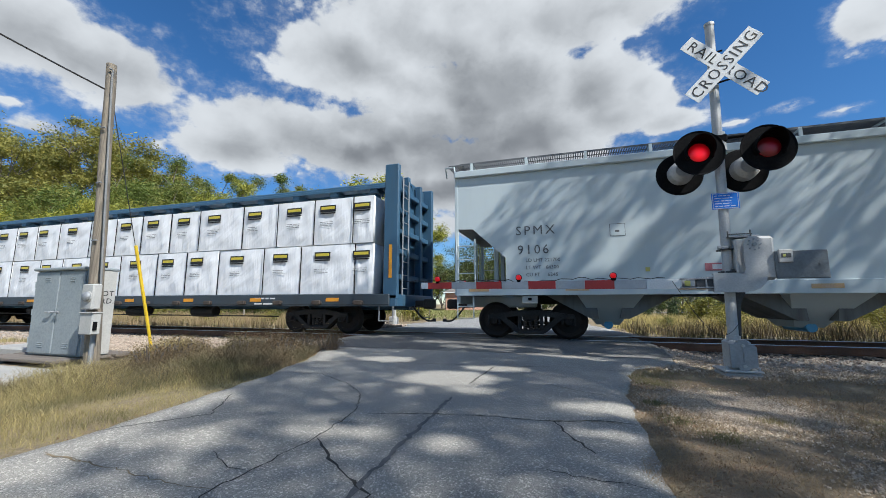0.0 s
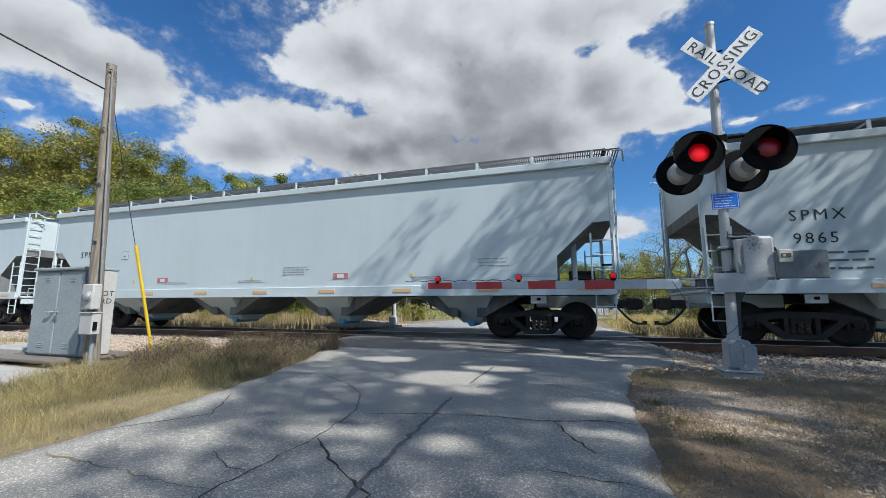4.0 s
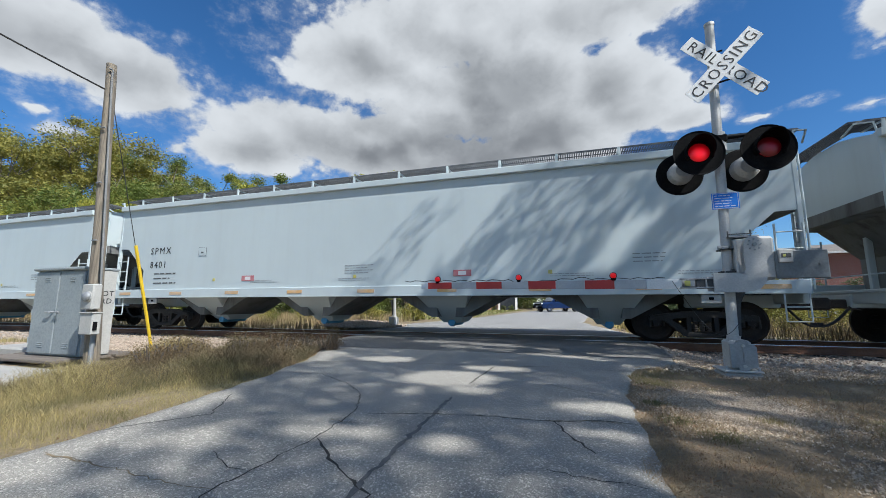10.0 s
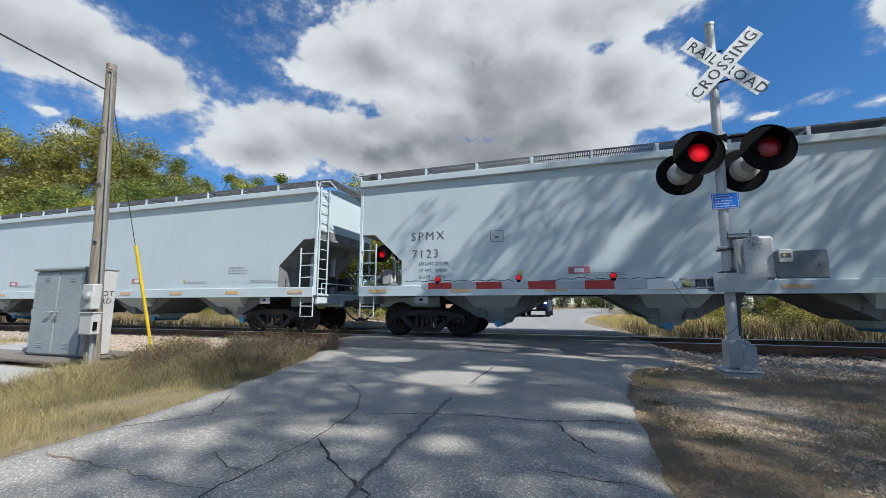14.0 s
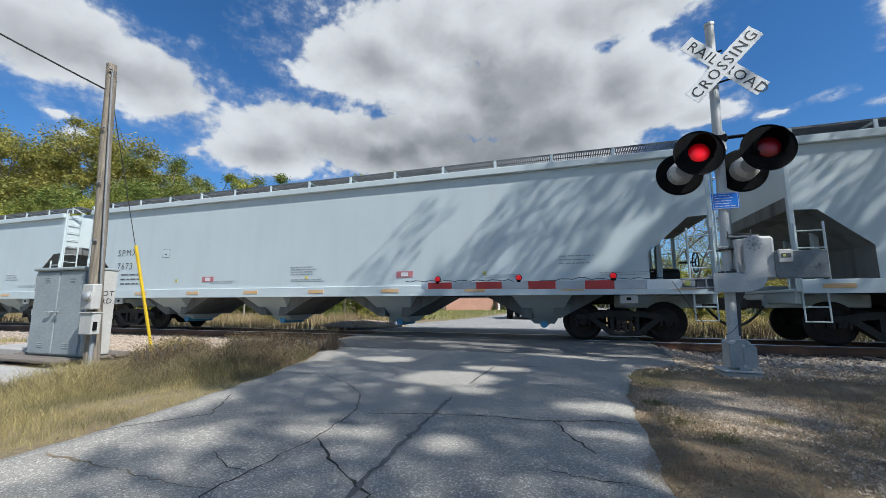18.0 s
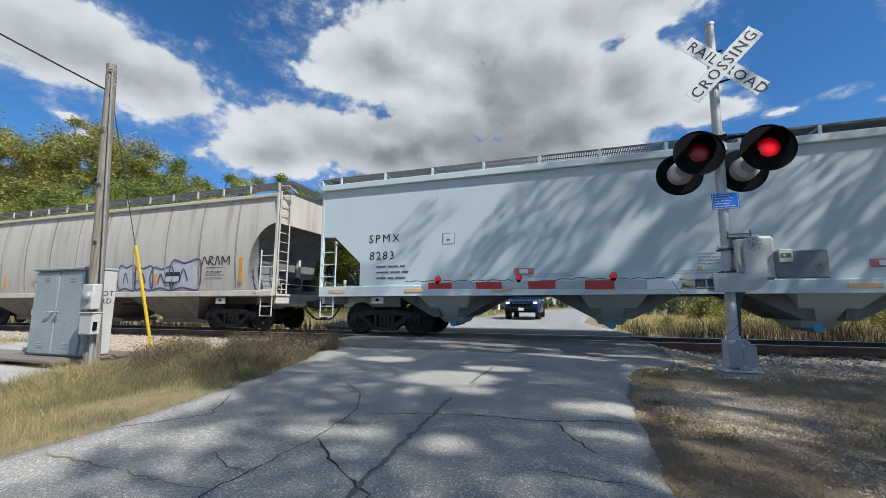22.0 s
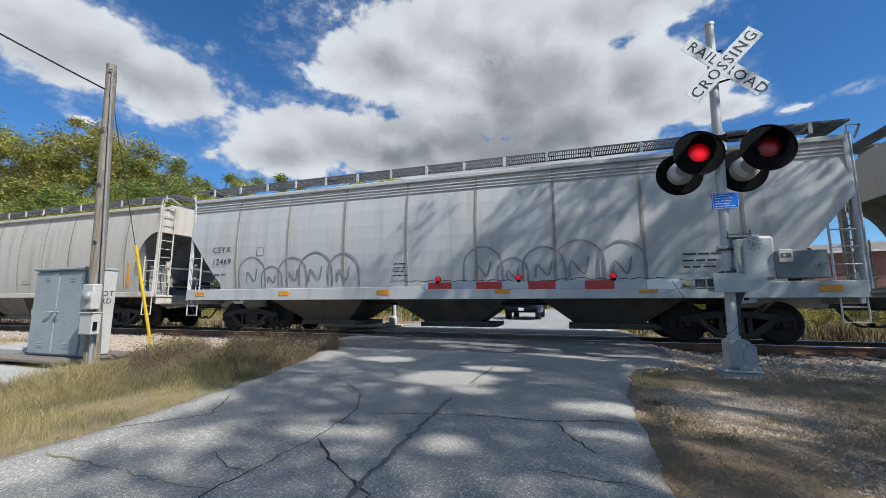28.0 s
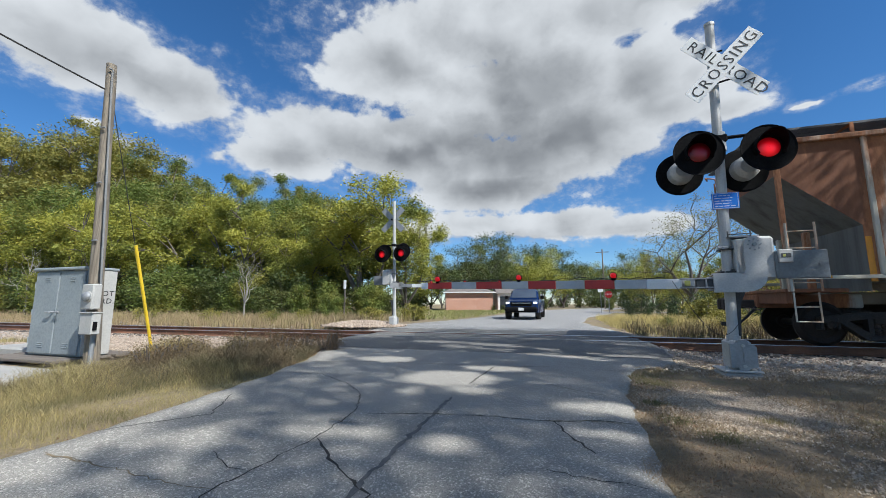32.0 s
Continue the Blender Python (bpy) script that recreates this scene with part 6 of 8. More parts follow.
    for x, m, seed in ((-6.75, "spray_red", 1), (-5.1, "spray_red", 2), (-3.35, "spray_red", 3), (-2.15, "spray_red", 4), (0.1, "spray_red", 5), (0.6, "spray_red", 7), (1.74, "spray_blue", 6)):
        r = random.Random(seed)
        lines = []
        for k in range(4):
            x0 = k * 0.28
            lines.append([(x0, r.uniform(0, 0.1)), (x0 + r.uniform(-0.1, 0.2), r.uniform(0.35, 0.6)), (x0 + 0.25, r.uniform(0.2, 0.5)), (x0 + r.uniform(0.05, 0.3), r.uniform(0.0, 0.25)), (x0 + 0.35, r.uniform(-0.05, 0.15))])
        strokes(car, lines, x, 1.52, 0.85 if seed != 6 else 0.55, MAT[m], 0.03, bow=True)

    dull = hopper_car(DULL, "dull grey covered hopper car with sprayed lines, rolling past")
    dulls = {23: ("10579", -472.8), 25: ("12469", -509.8)}
    half = DULL["length"] / 2
    made = {23: dull, 25: copy_thing(dull, pose(0, 0, 0))}
    for k, (number, left) in dulls.items():
        car = made[k]
        near_text(car, "CSYX", -half + 0.95, 2.42, 0.26, MAT["ink"], y=-1.635, spacing=1.15, name="reporting_mark")
        near_text(car, number, -half + 0.95, 2.06, 0.26, MAT["ink"], y=-1.625, spacing=1.15, name="car_number")
        near_bars(car, 1, 0.1, 0.6, -half + 0.98, 1.75, MAT["ink_worn"], rng, -1.615)
        near_bars(car, 4, 0.06, 0.42, -1.3, 1.9, MAT["ink"], rng, -1.62)
        near_bars(car, 3, 0.08, 0.8, half - 3.0, 1.9, MAT["ink"], rng, -1.62)
        part("consolidated_stencil", Shape().box(-half + 2.75, -1.617, 2.52, 0.24, 0.006, 0.012).box(-half + 2.75, -1.615, 2.28, 0.24, 0.006, 0.012).box(-half + 2.63, -1.616, 2.4, 0.012, 0.006, 0.24).box(-half + 2.87, -1.616, 2.4, 0.012, 0.006, 0.24), MAT["ink_worn"], car)
        for z in (3.78, 3.86, 3.94):
            part("side_bead", Shape().box(0, -1.555, z, DULL["length"] - 0.1, 0.05, 0.035, 0.008), MAT["paint_dull"], car)
        place(car, left, DULL["length"])
    arcs = []
    for x, w, h in ((0, 0.8, 0.75), (0.7, 0.6, 0.5), (1.2, 0.8, 0.7), (1.8, 0.9, 0.8), (2.6, 0.8, 0.75)):
        arcs.append([(x, 0), (x + 0.05 * w, h * 0.7), (x + w * 0.5, h), (x + w * 0.95, h * 0.7), (x + w, 0)])
        arcs.append([(x + 0.3 * w, 0.1), (x + 0.35 * w, h * 0.5), (x + 0.6 * w, h * 0.2), (x + 0.7 * w, h * 0.6)])
    for x in (-6.4, 0.6):
        strokes(made[25], arcs, x, 1.35, 1.2, MAT["spray_grey"], 0.045, bow=True)

    clean = hopper_car(CLEAN, "clean light grey covered hopper car with rounded sides, rolling past")
    half = CLEAN["length"] / 2
    near_text(clean, "BNGX", -half + 1.75, 2.68, 0.36, MAT["ink"], y=-1.645, name="reporting_mark")
    near_text(clean, "40108", -half + 1.72, 2.2, 0.36, MAT["ink"], y=-1.64, name="car_number")
    near_bars(clean, 3, 0.07, 0.95, -half + 1.75, 1.95, MAT["ink_worn"], rng, -1.63)
    for x in (4.7, 12.2):
        near_text(clean, "WARNING", x - half, 2.0, 0.14, MAT["ink"], y=-1.635)
        near_bars(clean, 3, 0.05, 1.2, x - half - 0.1, 1.85, MAT["ink_worn"], rng, -1.625)
        near_text(clean, "DO NOT HAMMER ON CAR", x - half + 0.9 - 0.4 * (x > 9), 1.13, 0.15, MAT["ink"], y=-1.655)
    near_bars(clean, 2, 0.05, 0.9, 6.0 - half, 1.8, MAT["ink_worn"], rng, -1.625)
    near_bars(clean, 3, 0.05, 0.9, 10.9 - half, 1.8, MAT["ink_worn"], rng, -1.625)
    near_bars(clean, 1, 0.06, 1.4, 8.0 - half, 1.18, MAT["ink_worn"], rng, -1.652)
    place(clean, -547.27, CLEAN["length"])

    rusty = hopper_car(RUSTY, "rusty ribbed grey covered hopper car at the end of the train")
    half = RUSTY["length"] / 2
    for a, b, x in (("GP", "94", 2.21), ("PX", "05", 2.94)):
        near_text(rusty, a, x - half, 2.55, 0.33, MAT["ink"], y=-1.592, name="reporting_mark")
        near_text(rusty, b, x - half, 2.15, 0.33, MAT["ink"], y=-1.592, name="car_number")
        near_bars(rusty, 2, 0.08, 0.42, x - half, 1.8, MAT["ink_worn"], rng, -1.592)
    near_text(rusty, "1", 3.9 - half, 2.2, 0.3, MAT["ink"], y=-1.592, name="car_number")
    part("consolidated_stencil", Shape().box(5.1 - half, -1.592, 2.66, 0.28, 0.006, 0.28), MAT["grey_tape"], rusty)
    tag = part("inspection_stencil", Shape().box(half - 4.05, -1.592, 1.72, 0.62, 0.008, 0.34), MAT["ink"], rusty)
    for x in (-0.15, 0.15):
        part("stencil_field", Shape().box(half - 4.05 + x, -1.599, 1.66, 0.24, 0.006, 0.15), MAT["grey_tape"], tag)
    for x in (1.3, 8.0, 11.4, 15.2):
        part("yellow_strip", Shape().box(x - half, -1.592, 1.7, 0.1, 0.01, 0.85, 0.002), MAT["orange_tape"], rusty)
    scrawl = [[(0, 0.55), (0.1, 0.65), (0.2, 0.5), (0.22, 0.15)], [(0.2, 0.5), (0.4, 0.62), (0.45, 0.15)], [(0.6, 0.2), (0.75, 0.55), (0.9, 0.2), (0.65, 0.2)], [(1.05, 0.62), (0.95, 0.4), (1.2, 0.35), (1.1, 0.1)],
              [(1.35, 0.6), (1.35, 0.35), (1.6, 0.4), (1.6, 0.62), (1.55, 0.05)], [(1.8, 0.1), (2.05, 0.7)], [(2.1, 0.6), (2.25, 0.3), (2.4, 0.65), (2.25, 0.3), (2.2, 0.05)], [(2.55, 0.65), (2.8, 0.55), (2.6, 0.35), (2.85, 0.2), (2.5, 0.0)]]
    strokes(rusty, scrawl, half - 7.2, 1.92, 0.82, MAT["ink"], 0.045, y=-1.70)
    strokes(rusty, [[(0, 0), (0.3, 0.4), (0.5, 0.1), (0.7, 0.45), (0.8, 0.1)], [(0.1, 0.4), (0.9, 0.35)], [(0.2, -0.05), (0.5, 0.3), (0.9, -0.05)]], half - 8.7, 1.6, 0.8, MAT["spray_red"], 0.06, y=-1.70)
    strokes(rusty, [[(0.1 * k, 0.0), (0.1 * k + 0.12, 0.4)] for k in range(9)], half - 9.9, 1.32, 0.9, MAT["white_ink"], 0.04, y=-1.70)
    for x in (5.0, 6.3):
        strokes(rusty, [[(0, 0), (0.05, 0.4), (0.25, 0.35), (0.2, 0.1), (0.45, 0.4), (0.5, 0.0), (0.7, 0.3), (0.5, 0.2)]], x - half, 1.5, 0.9, MAT["spray_grey"], 0.04, y=-1.70)
    place(rusty, -565.46, RUSTY["length"])


def lumber_car():
    """A centre-beam flat car loaded on both sides with two tiers of wrapped lumber."""
    length = 23.1
    half = length / 2
    car = thing("lumber_car", "dark blue centre-beam flat car loaded with white-wrapped lumber", "flat car", "freight cars of the train")
    blue, dark = MAT["paint_blue"], MAT["truck_black"]
    s = Shape().box(0, 0, 1.0, length - 0.4, 2.9, 0.14, 0.02)
    part("deck", s, blue, car)
    for side in (-1, 1):
        s = Shape().box(0, side * 1.46, 0.98, length - 0.4, 0.1, 0.3, 0.02).box(0, side * 1.42, 0.82, length - 0.4, 0.16, 0.04)
        part("side_sill", s, MAT["sill_dark"], car, "dark grimy side sill")
        for k in range(17):
            x = -half + 1.1 + k * (length - 2.2) / 16
            p = part("winch", Shape().box(x, side * 1.5, 0.9, 0.26, 0.14, 0.12, 0.02).tube((x - 0.16, side * 1.5, 0.9), (x + 0.16, side * 1.5, 0.9), 0.05, 8), MAT["truck_rust"], car)
            if k % 2:
                part("reflector", Shape().box(x + 0.5, side * 1.515, 0.98, 0.4, 0.012, 0.1, 0.002), MAT["orange_tape"], car)
    s = Shape().box(0, 0, 0.86, length - 0.3, 0.5, 0.34, 0.03)
    part("centre_sill", s, blue, car)
    part("top_beam", Shape().box(0, 0, 4.55, length - 0.6, 0.62, 0.12, 0.03).box(0, -0.3, 4.48, length - 0.6, 0.05, 0.1, 0.01).box(0, 0.3, 4.48, length - 0.6, 0.05, 0.1, 0.01), blue, car)
    for k in range(15):
        x = -half + 1.4 + k * (length - 2.8) / 14
        part("centre_post", Shape().box(x, 0, 2.75, 0.16, 0.3, 3.4, 0.02), blue, car)
        part("beam_gusset", Shape().box(x, 0, 4.40, 0.3, 0.5, 0.2, 0.03), blue, car)
    for e in (-1, 1):
        wall = Shape().box(e * (half - 0.34), 0, 2.86, 0.08, 2.85, 3.6, 0.015)
        bulk = part("bulkhead", wall, blue, car)
        for side in (-1, 1):
            part("bulkhead_post", Shape().box(e * (half - 0.2), side * 1.38, 2.85, 0.42, 0.14, 3.72, 0.025), blue, bulk)
        for z in (1.6, 2.3, 2.9, 3.5, 4.1):
            part("bulkhead_rib", Shape().box(e * (half - 0.22), 0, z, 0.2, 2.6, 0.16, 0.02), blue, bulk)
        for y in (-0.5, 0.5):
            part("bulkhead_stiffener", Shape().box(e * (half - 0.16), y, 2.85, 0.2, 0.14, 3.5, 0.02), blue, bulk)
        part("end_ladder", ladder_shape((e * (half + 0.0), -1.1, 1.1), (e * (half + 0.0), -1.1, 4.4), (0, 0.4, 0), 9), MAT["galvanised"], bulk)
        part("yellow_strip", Shape().box(e * (half - 0.2), -1.456, 2.0, 0.09, 0.01, 0.9, 0.002), MAT["orange_tape"], bulk)
        part("coupler", coupler_shape(e, half - 0.1), MAT["truck_rust"], car)
        part("brake_hose", hose_shape(e, half - 0.1), MAT["hose"], car)
        add_truck(car, e * (half - 2.7), dark)
        part("end_sill", Shape().box(e * (half - 0.15), 0, 0.95, 0.3, 2.9, 0.34, 0.03), blue, car)
        for side in (-1, 1):
            a, b = e * (half - 0.5), e * (half - 0.1)
            part("sill_step", Shape().pipe([(a, side * 1.45, 0.8), (a, side * 1.45, 0.42), (b, side * 1.45, 0.42), (b, side * 1.45, 0.8)], 0.018, 5), MAT["galvanised"], car)
    for k in (-4.5, -2.0, 1.0, 4.0):
        part("underframe_tank", Shape().tube((k, -0.9, 0.62), (k + 0.9, -0.9, 0.62), 0.17, 12), dark, car)
    part("brake_pipe", Shape().tube((-half + 4, -1.1, 0.5), (half - 4, -1.1, 0.5), 0.02, 5), dark, car)
    for x, body in ((-half + 2.0, "NDYX"), (-half + 3.4, "735953")):
        near_text(car, body, x, 0.9, 0.22, MAT["white_ink"], y=-1.515, name="reporting_mark")
    rng = random.Random(5)
    near_text(car, "LD LMT 224900", -1.2, 1.0, 0.14, MAT["white_ink"], y=-1.515)
    near_bars(car, 1, 0.09, 1.1, -1.2, 0.91, MAT["white_ink"], rng, -1.515)
    near_bars(car, 2, 0.09, 0.8, 7.0, 1.02, MAT["white_ink"], rng, -1.515)
    # the wrapped packs
    tiers = ((1.14, 2.52), (2.55, 3.88))
    for tier, (z0, z1) in enumerate(tiers):
        for side in (-1, 1):
            x = -half + 0.75
            while x < half - 1.0:
                w = rng.choice((1.28, 1.3, 1.3, 1.75))
                if x + w > half - 0.75:
                    w = half - 0.75 - x
                if w < 0.5:
                    break
                y0, y1 = side * 0.34, side * (1.38 + rng.uniform(-0.02, 0.02))
                pack = Shape()
                nx, nz = 18, 16
                rows = []
                ph = rng.uniform(0, 6)
                for j in range(nz + 1):
                    row = []
                    for i in range(nx + 1):
                        u, v = i / nx, j / nz
                        sag = 0.009 * math.sin(9 * u + 5 * v + ph) + 0.007 * math.sin(17 * v - 7 * u + ph * 2)
                        fade = min(1, 6 * u, 6 * (1 - u)) * min(1, 5 * v, 5 * (1 - v))
                        row.append((x + 0.012 + (w - 0.024) * u, y1 + side * (sag * fade + 0.02 * fade), z0 + (z1 - z0) * v))
                    rows.append(row)
                pack.sheet(rows if side < 0 else [list(reversed(r)) for r in rows])
                pack.box(x + w / 2, (y0 + y1) / 2, (z0 + z1) / 2, w - 0.026, abs(y1 - y0) - 0.004, z1 - z0 - 0.004)
                p = part("lumber_pack", pack, MAT["wrap"], car, "white plastic-wrapped lumber pack" if tier == 0 else "", smooth=True)
                if side < 0:
                    lx = x + w * rng.uniform(0.3, 0.5)
                    lz = z1 - 0.26
                    label = part("wrap_print", Shape().box(lx, y1 - 0.05, lz - 0.03, 0.52, 0.006, 0.2), MAT["ink"], p)
                    part("wrap_band", Shape().box(lx, y1 - 0.054, lz - 0.01, 0.44, 0.004, 0.08), MAT["wrap_yellow"], label)
                    part("wrap_line", Shape().box(lx, y1 - 0.05, lz - 0.165, 0.5, 0.006, 0.035), MAT["ink"], p)
                    tagged(part("wrap_note", bars(3, 0.03, 0.5, MAT["ink_worn"], rng), MAT["ink_worn"], p, at=pose(lx - 0.25, y1 - 0.05, lz - 0.42, 90, 0, 0)), kind="stuff")
                if side < 0:
                    part("strap", Shape().box(x + 0.02, y1 - 0.03, (z0 + z1) / 2, 0.03, 0.01, z1 - z0, 0.002), MAT["black"], p)
                x += w + 0.012
    return car


build_train()
place(lumber_car(), -27.38, 23.1)


# ---- trees ----
def leaf_material(name, a, b, c):
    n = Nodes(name)
    geo = n.tree.nodes.new("ShaderNodeNewGeometry")
    col = n.mix(geo.outputs["Random Per Island"], a, b)
    patch = n.noise(0.45, 3.0)
    col = n.mix(n.ramp(patch, 0.42, 0.68), col, c)
    n.finish(col, 0.62)
    thin = n.tree.nodes.new("ShaderNodeBsdfTranslucent")
    n.link(col, thin.inputs[0])
    both = n.tree.nodes.new("ShaderNodeMixShader")
    both.inputs[0].default_value = 0.28
    n.link(n.bsdf.outputs[0], both.inputs[1])
    n.link(thin.outputs[0], both.inputs[2])
    n.link(both.outputs[0], n.tree.nodes["Material Output"].inputs[0])
    return n.mat


MAT["leaf_green"] = leaf_material("green leaves", (0.095, 0.135, 0.023), (0.162, 0.203, 0.035), (0.243, 0.23, 0.041))
MAT["leaf_yellow"] = leaf_material("yellow-green leaves", (0.281, 0.299, 0.043), (0.439, 0.403, 0.061), (0.159, 0.189, 0.033))
MAT["leaf_dark"] = leaf_material("dark green leaves", (0.062, 0.094, 0.022), (0.106, 0.138, 0.031), (0.138, 0.144, 0.033))
MAT["leaf_hedge"] = leaf_material("glossy dark hedge leaves", (0.04, 0.075, 0.022), (0.075, 0.11, 0.03), (0.03, 0.05, 0.016))
MAT["leaf_gold"] = leaf_material("olive autumn leaves", (0.336, 0.282, 0.054), (0.216, 0.216, 0.041), (0.144, 0.156, 0.034))
MAT["bark"] = surface("grey-brown bark", (0.17, 0.145, 0.12), (0.1, 0.085, 0.07), 3, 30, 0.9, depth=0.01, stretch=(3, 3, 0.6))
MAT["bark_pale"] = surface("pale dead bark", (0.36, 0.33, 0.29), (0.24, 0.22, 0.19), 3, 30, 0.9, stretch=(3, 3, 0.6))


def limbs(s, base, tip, r, depth, rng, ends, spread=0.55):
    """A bent, tapering limb that forks."""
    base, tip = Vector(base), Vector(tip)
    mid = base.lerp(tip, 0.5) + Vector((rng.uniform(-1, 1), rng.uniform(-1, 1), rng.uniform(-0.3, 0.6))) * (tip - base).length * 0.09
    s.tube(base, mid, r, 7 if depth > 1 else 5, r * 0.82, False).tube(mid, tip, r * 0.82, 7 if depth > 1 else 5, r * 0.62, False)
    if depth == 0:
        ends.append(tip)
        return
    ends.append(mid.lerp(tip, 0.7))
    way = (tip - base)
    for k in range(rng.choice((2, 3, 3))):
        side = Vector((rng.uniform(-1, 1), rng.uniform(-1, 1), rng.uniform(-0.25, 0.7))).normalized()
        d = (way.normalized() * (1 - spread) + side * spread).normalized() * way.length * rng.uniform(0.55, 0.8)
        limbs(s, tip, tip + d, r * 0.58, depth - 1, rng, ends, spread)


def leaf_cloud(s, centre, radius, count, size, rng, flat=0.75, keep=None, base=Vector(), even=False):
    """Pointed leaves about a twig; keep tells where a crown has leaves and where it is open."""
    for _ in range(count):
        while True:
            p = Vector((rng.uniform(-1, 1), rng.uniform(-1, 1), rng.uniform(-1, 1)))
            if p.length < 1:
                break
        if not even:
            p = p * (0.35 + 0.65 * rng.random())
        q = Vector(centre) + Vector((p.x * radius, p.y * radius, p.z * radius * flat))
        u = Vector((rng.uniform(-1, 1), rng.uniform(-1, 1), rng.uniform(-0.5, 0.5))).normalized()
        w = u.cross(Vector((rng.uniform(-1, 1), rng.uniform(-1, 1), rng.uniform(-0.2, 1)))).normalized()
        a = size * rng.uniform(0.6, 1.3)
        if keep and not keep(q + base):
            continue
        o = len(s.v)
        s.v += [q - u * a, q + w * a * 0.5 + u * a * 0.1, q + u * a * 0.8 - w * a * 0.45]
        s.f.append((o, o + 1, o + 2))


def tree(name, label, seed, height, spread_r, leaf, leaves, leaf_size, clump, trunk=None, low=0.25, material_trunk="bark", depth=3, lean=(0, 0), keep=None, base=Vector()):
    rng = random.Random(seed)
    t = thing(name, label, "tree" if name != "bush" else "bush", "trees and bushes round the crossing")
    s = Shape()
    ends = []
    r = trunk or height * 0.018
    fork = Vector((lean[0] * height * 0.3, lean[1] * height * 0.3, height * low))
    s.tube((0, 0, -0.2), fork, r * 1.15, 9, r * 0.9, False)
    n = 5 if depth > 2 else 4
    for k in range(n):
        a = k * math.tau / n + rng.uniform(-0.4, 0.4)
        tip = fork + Vector((math.cos(a) * spread_r * rng.uniform(0.3, 0.65) + lean[0], math.sin(a) * spread_r * rng.uniform(0.3, 0.65) + lean[1], height * rng.uniform(0.22, 0.42)))
        limbs(s, fork, tip, r * 0.6, depth - 1, rng, ends)
    tip = fork + Vector((rng.uniform(-0.1, 0.1) * spread_r, rng.uniform(-0.1, 0.1) * spread_r, height * 0.5))
    limbs(s, fork, tip, r * 0.8, depth - 1, rng, ends)
    top = max(e.z for e in ends)
    wide = max(math.hypot(e.x, e.y) for e in ends)
    fx, fz = spread_r / wide, (height - clump * 0.6) / top
    for v in s.v:
        if v.z > fork.z:
            k = (v.z - fork.z) / (top - fork.z)
            v.x, v.y = v.x * (1 + (fx - 1) * min(1, k * 2)), v.y * (1 + (fx - 1) * min(1, k * 2))
        v.z = v.z * fz if v.z > 0 else v.z
    ends = [Vector((e.x * (1 + (fx - 1) * min(1, max(0, (e.z - fork.z) / (top - fork.z)) * 2)), e.y * (1 + (fx - 1) * min(1, max(0, (e.z - fork.z) / (top - fork.z)) * 2)), e.z * fz)) for e in ends]
    part("trunk", s, MAT[material_trunk], t, smooth=True)
    if leaves:
        c = Shape()
        per = max(4, leaves // len(ends))
        for e in ends:
            leaf_cloud(c, e, clump * rng.uniform(0.55, 1.25), int(per * rng.uniform(0.5, 1.5)), leaf_size, rng, keep=keep, base=base)
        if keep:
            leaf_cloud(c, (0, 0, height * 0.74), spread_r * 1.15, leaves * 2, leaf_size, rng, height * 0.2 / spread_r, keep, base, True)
        part("crown", c, MAT[leaf], t)
    return t


def bush(seed, height, radius, leaf, leaves, leaf_size, label):
    rng = random.Random(seed)
    t = thing("bush", label, "bush", "trees and bushes round the crossing")
    s, c = Shape(), Shape()
    n = 16
    for k in range(n):
        a, d = rng.uniform(0, math.tau), radius * math.sqrt(rng.random()) * 0.85
        h = height * (0.45 + 0.55 * (1 - (d / radius) ** 2)) * rng.uniform(0.7, 1.05)
        p = Vector((math.cos(a) * d, math.sin(a) * d, h))
        s.tube((p.x * 0.3, p.y * 0.3, -0.1), p * 0.92, 0.03, 5, 0.008, False)
        for f in (0.3, 0.6, 0.95):
            leaf_cloud(c, (p.x * (0.6 + 0.4 * f), p.y * (0.6 + 0.4 * f), h * f), max(0.3, radius * 0.34), leaves // (n * 3), leaf_size, rng)
    part("trunk", s, MAT["bark"], t)
    part("crown", c, MAT[leaf], t)
    return t


def scatter(proto, spots, seed):
    rng = random.Random(seed)
    for k, (x, y, size) in enumerate(spots):
        m = Matrix.LocRotScale((x, y, ground_height(x, y)), Euler((0, 0, rng.uniform(0, math.tau))), None)
        ob = proto if k == 0 else copy_thing(proto, m)
        ob.matrix_world = m @ Matrix.Diagonal((size, size, size * rng.uniform(0.93, 1.07), 1))


tall = tree("tall_tree", "tall green broadleaf tree at the edge of the wood", 1, 20, 6.5, "leaf_green", 38000, 0.145, 1.9, low=0.3)
gold = tree("tall_tree", "tall olive and gold autumn tree in the wood", 2, 20, 7.5, "leaf_gold", 42000, 0.15, 2.0, low=0.25)
middle = tree("wood_tree", "yellow-green broadleaf tree at the wood edge", 3, 10, 4.0, "leaf_yellow", 27000, 0.105, 1.3, low=0.12)
middle_b = tree("wood_tree", "green broadleaf tree at the wood edge", 4, 10, 4.2, "leaf_green", 27000, 0.105, 1.35, low=0.12)
# darker leaf tones on these shrubs stand in for shadow under the trees
thicket = bush(5, 3.2, 2.6, "leaf_green", 10500, 0.095, "green leafy shrub at the wood edge")
thicket_b = bush(6, 3.0, 2.6, "leaf_dark", 10000, 0.1, "green leafy shrub at the wood edge, darkened for tree shade")

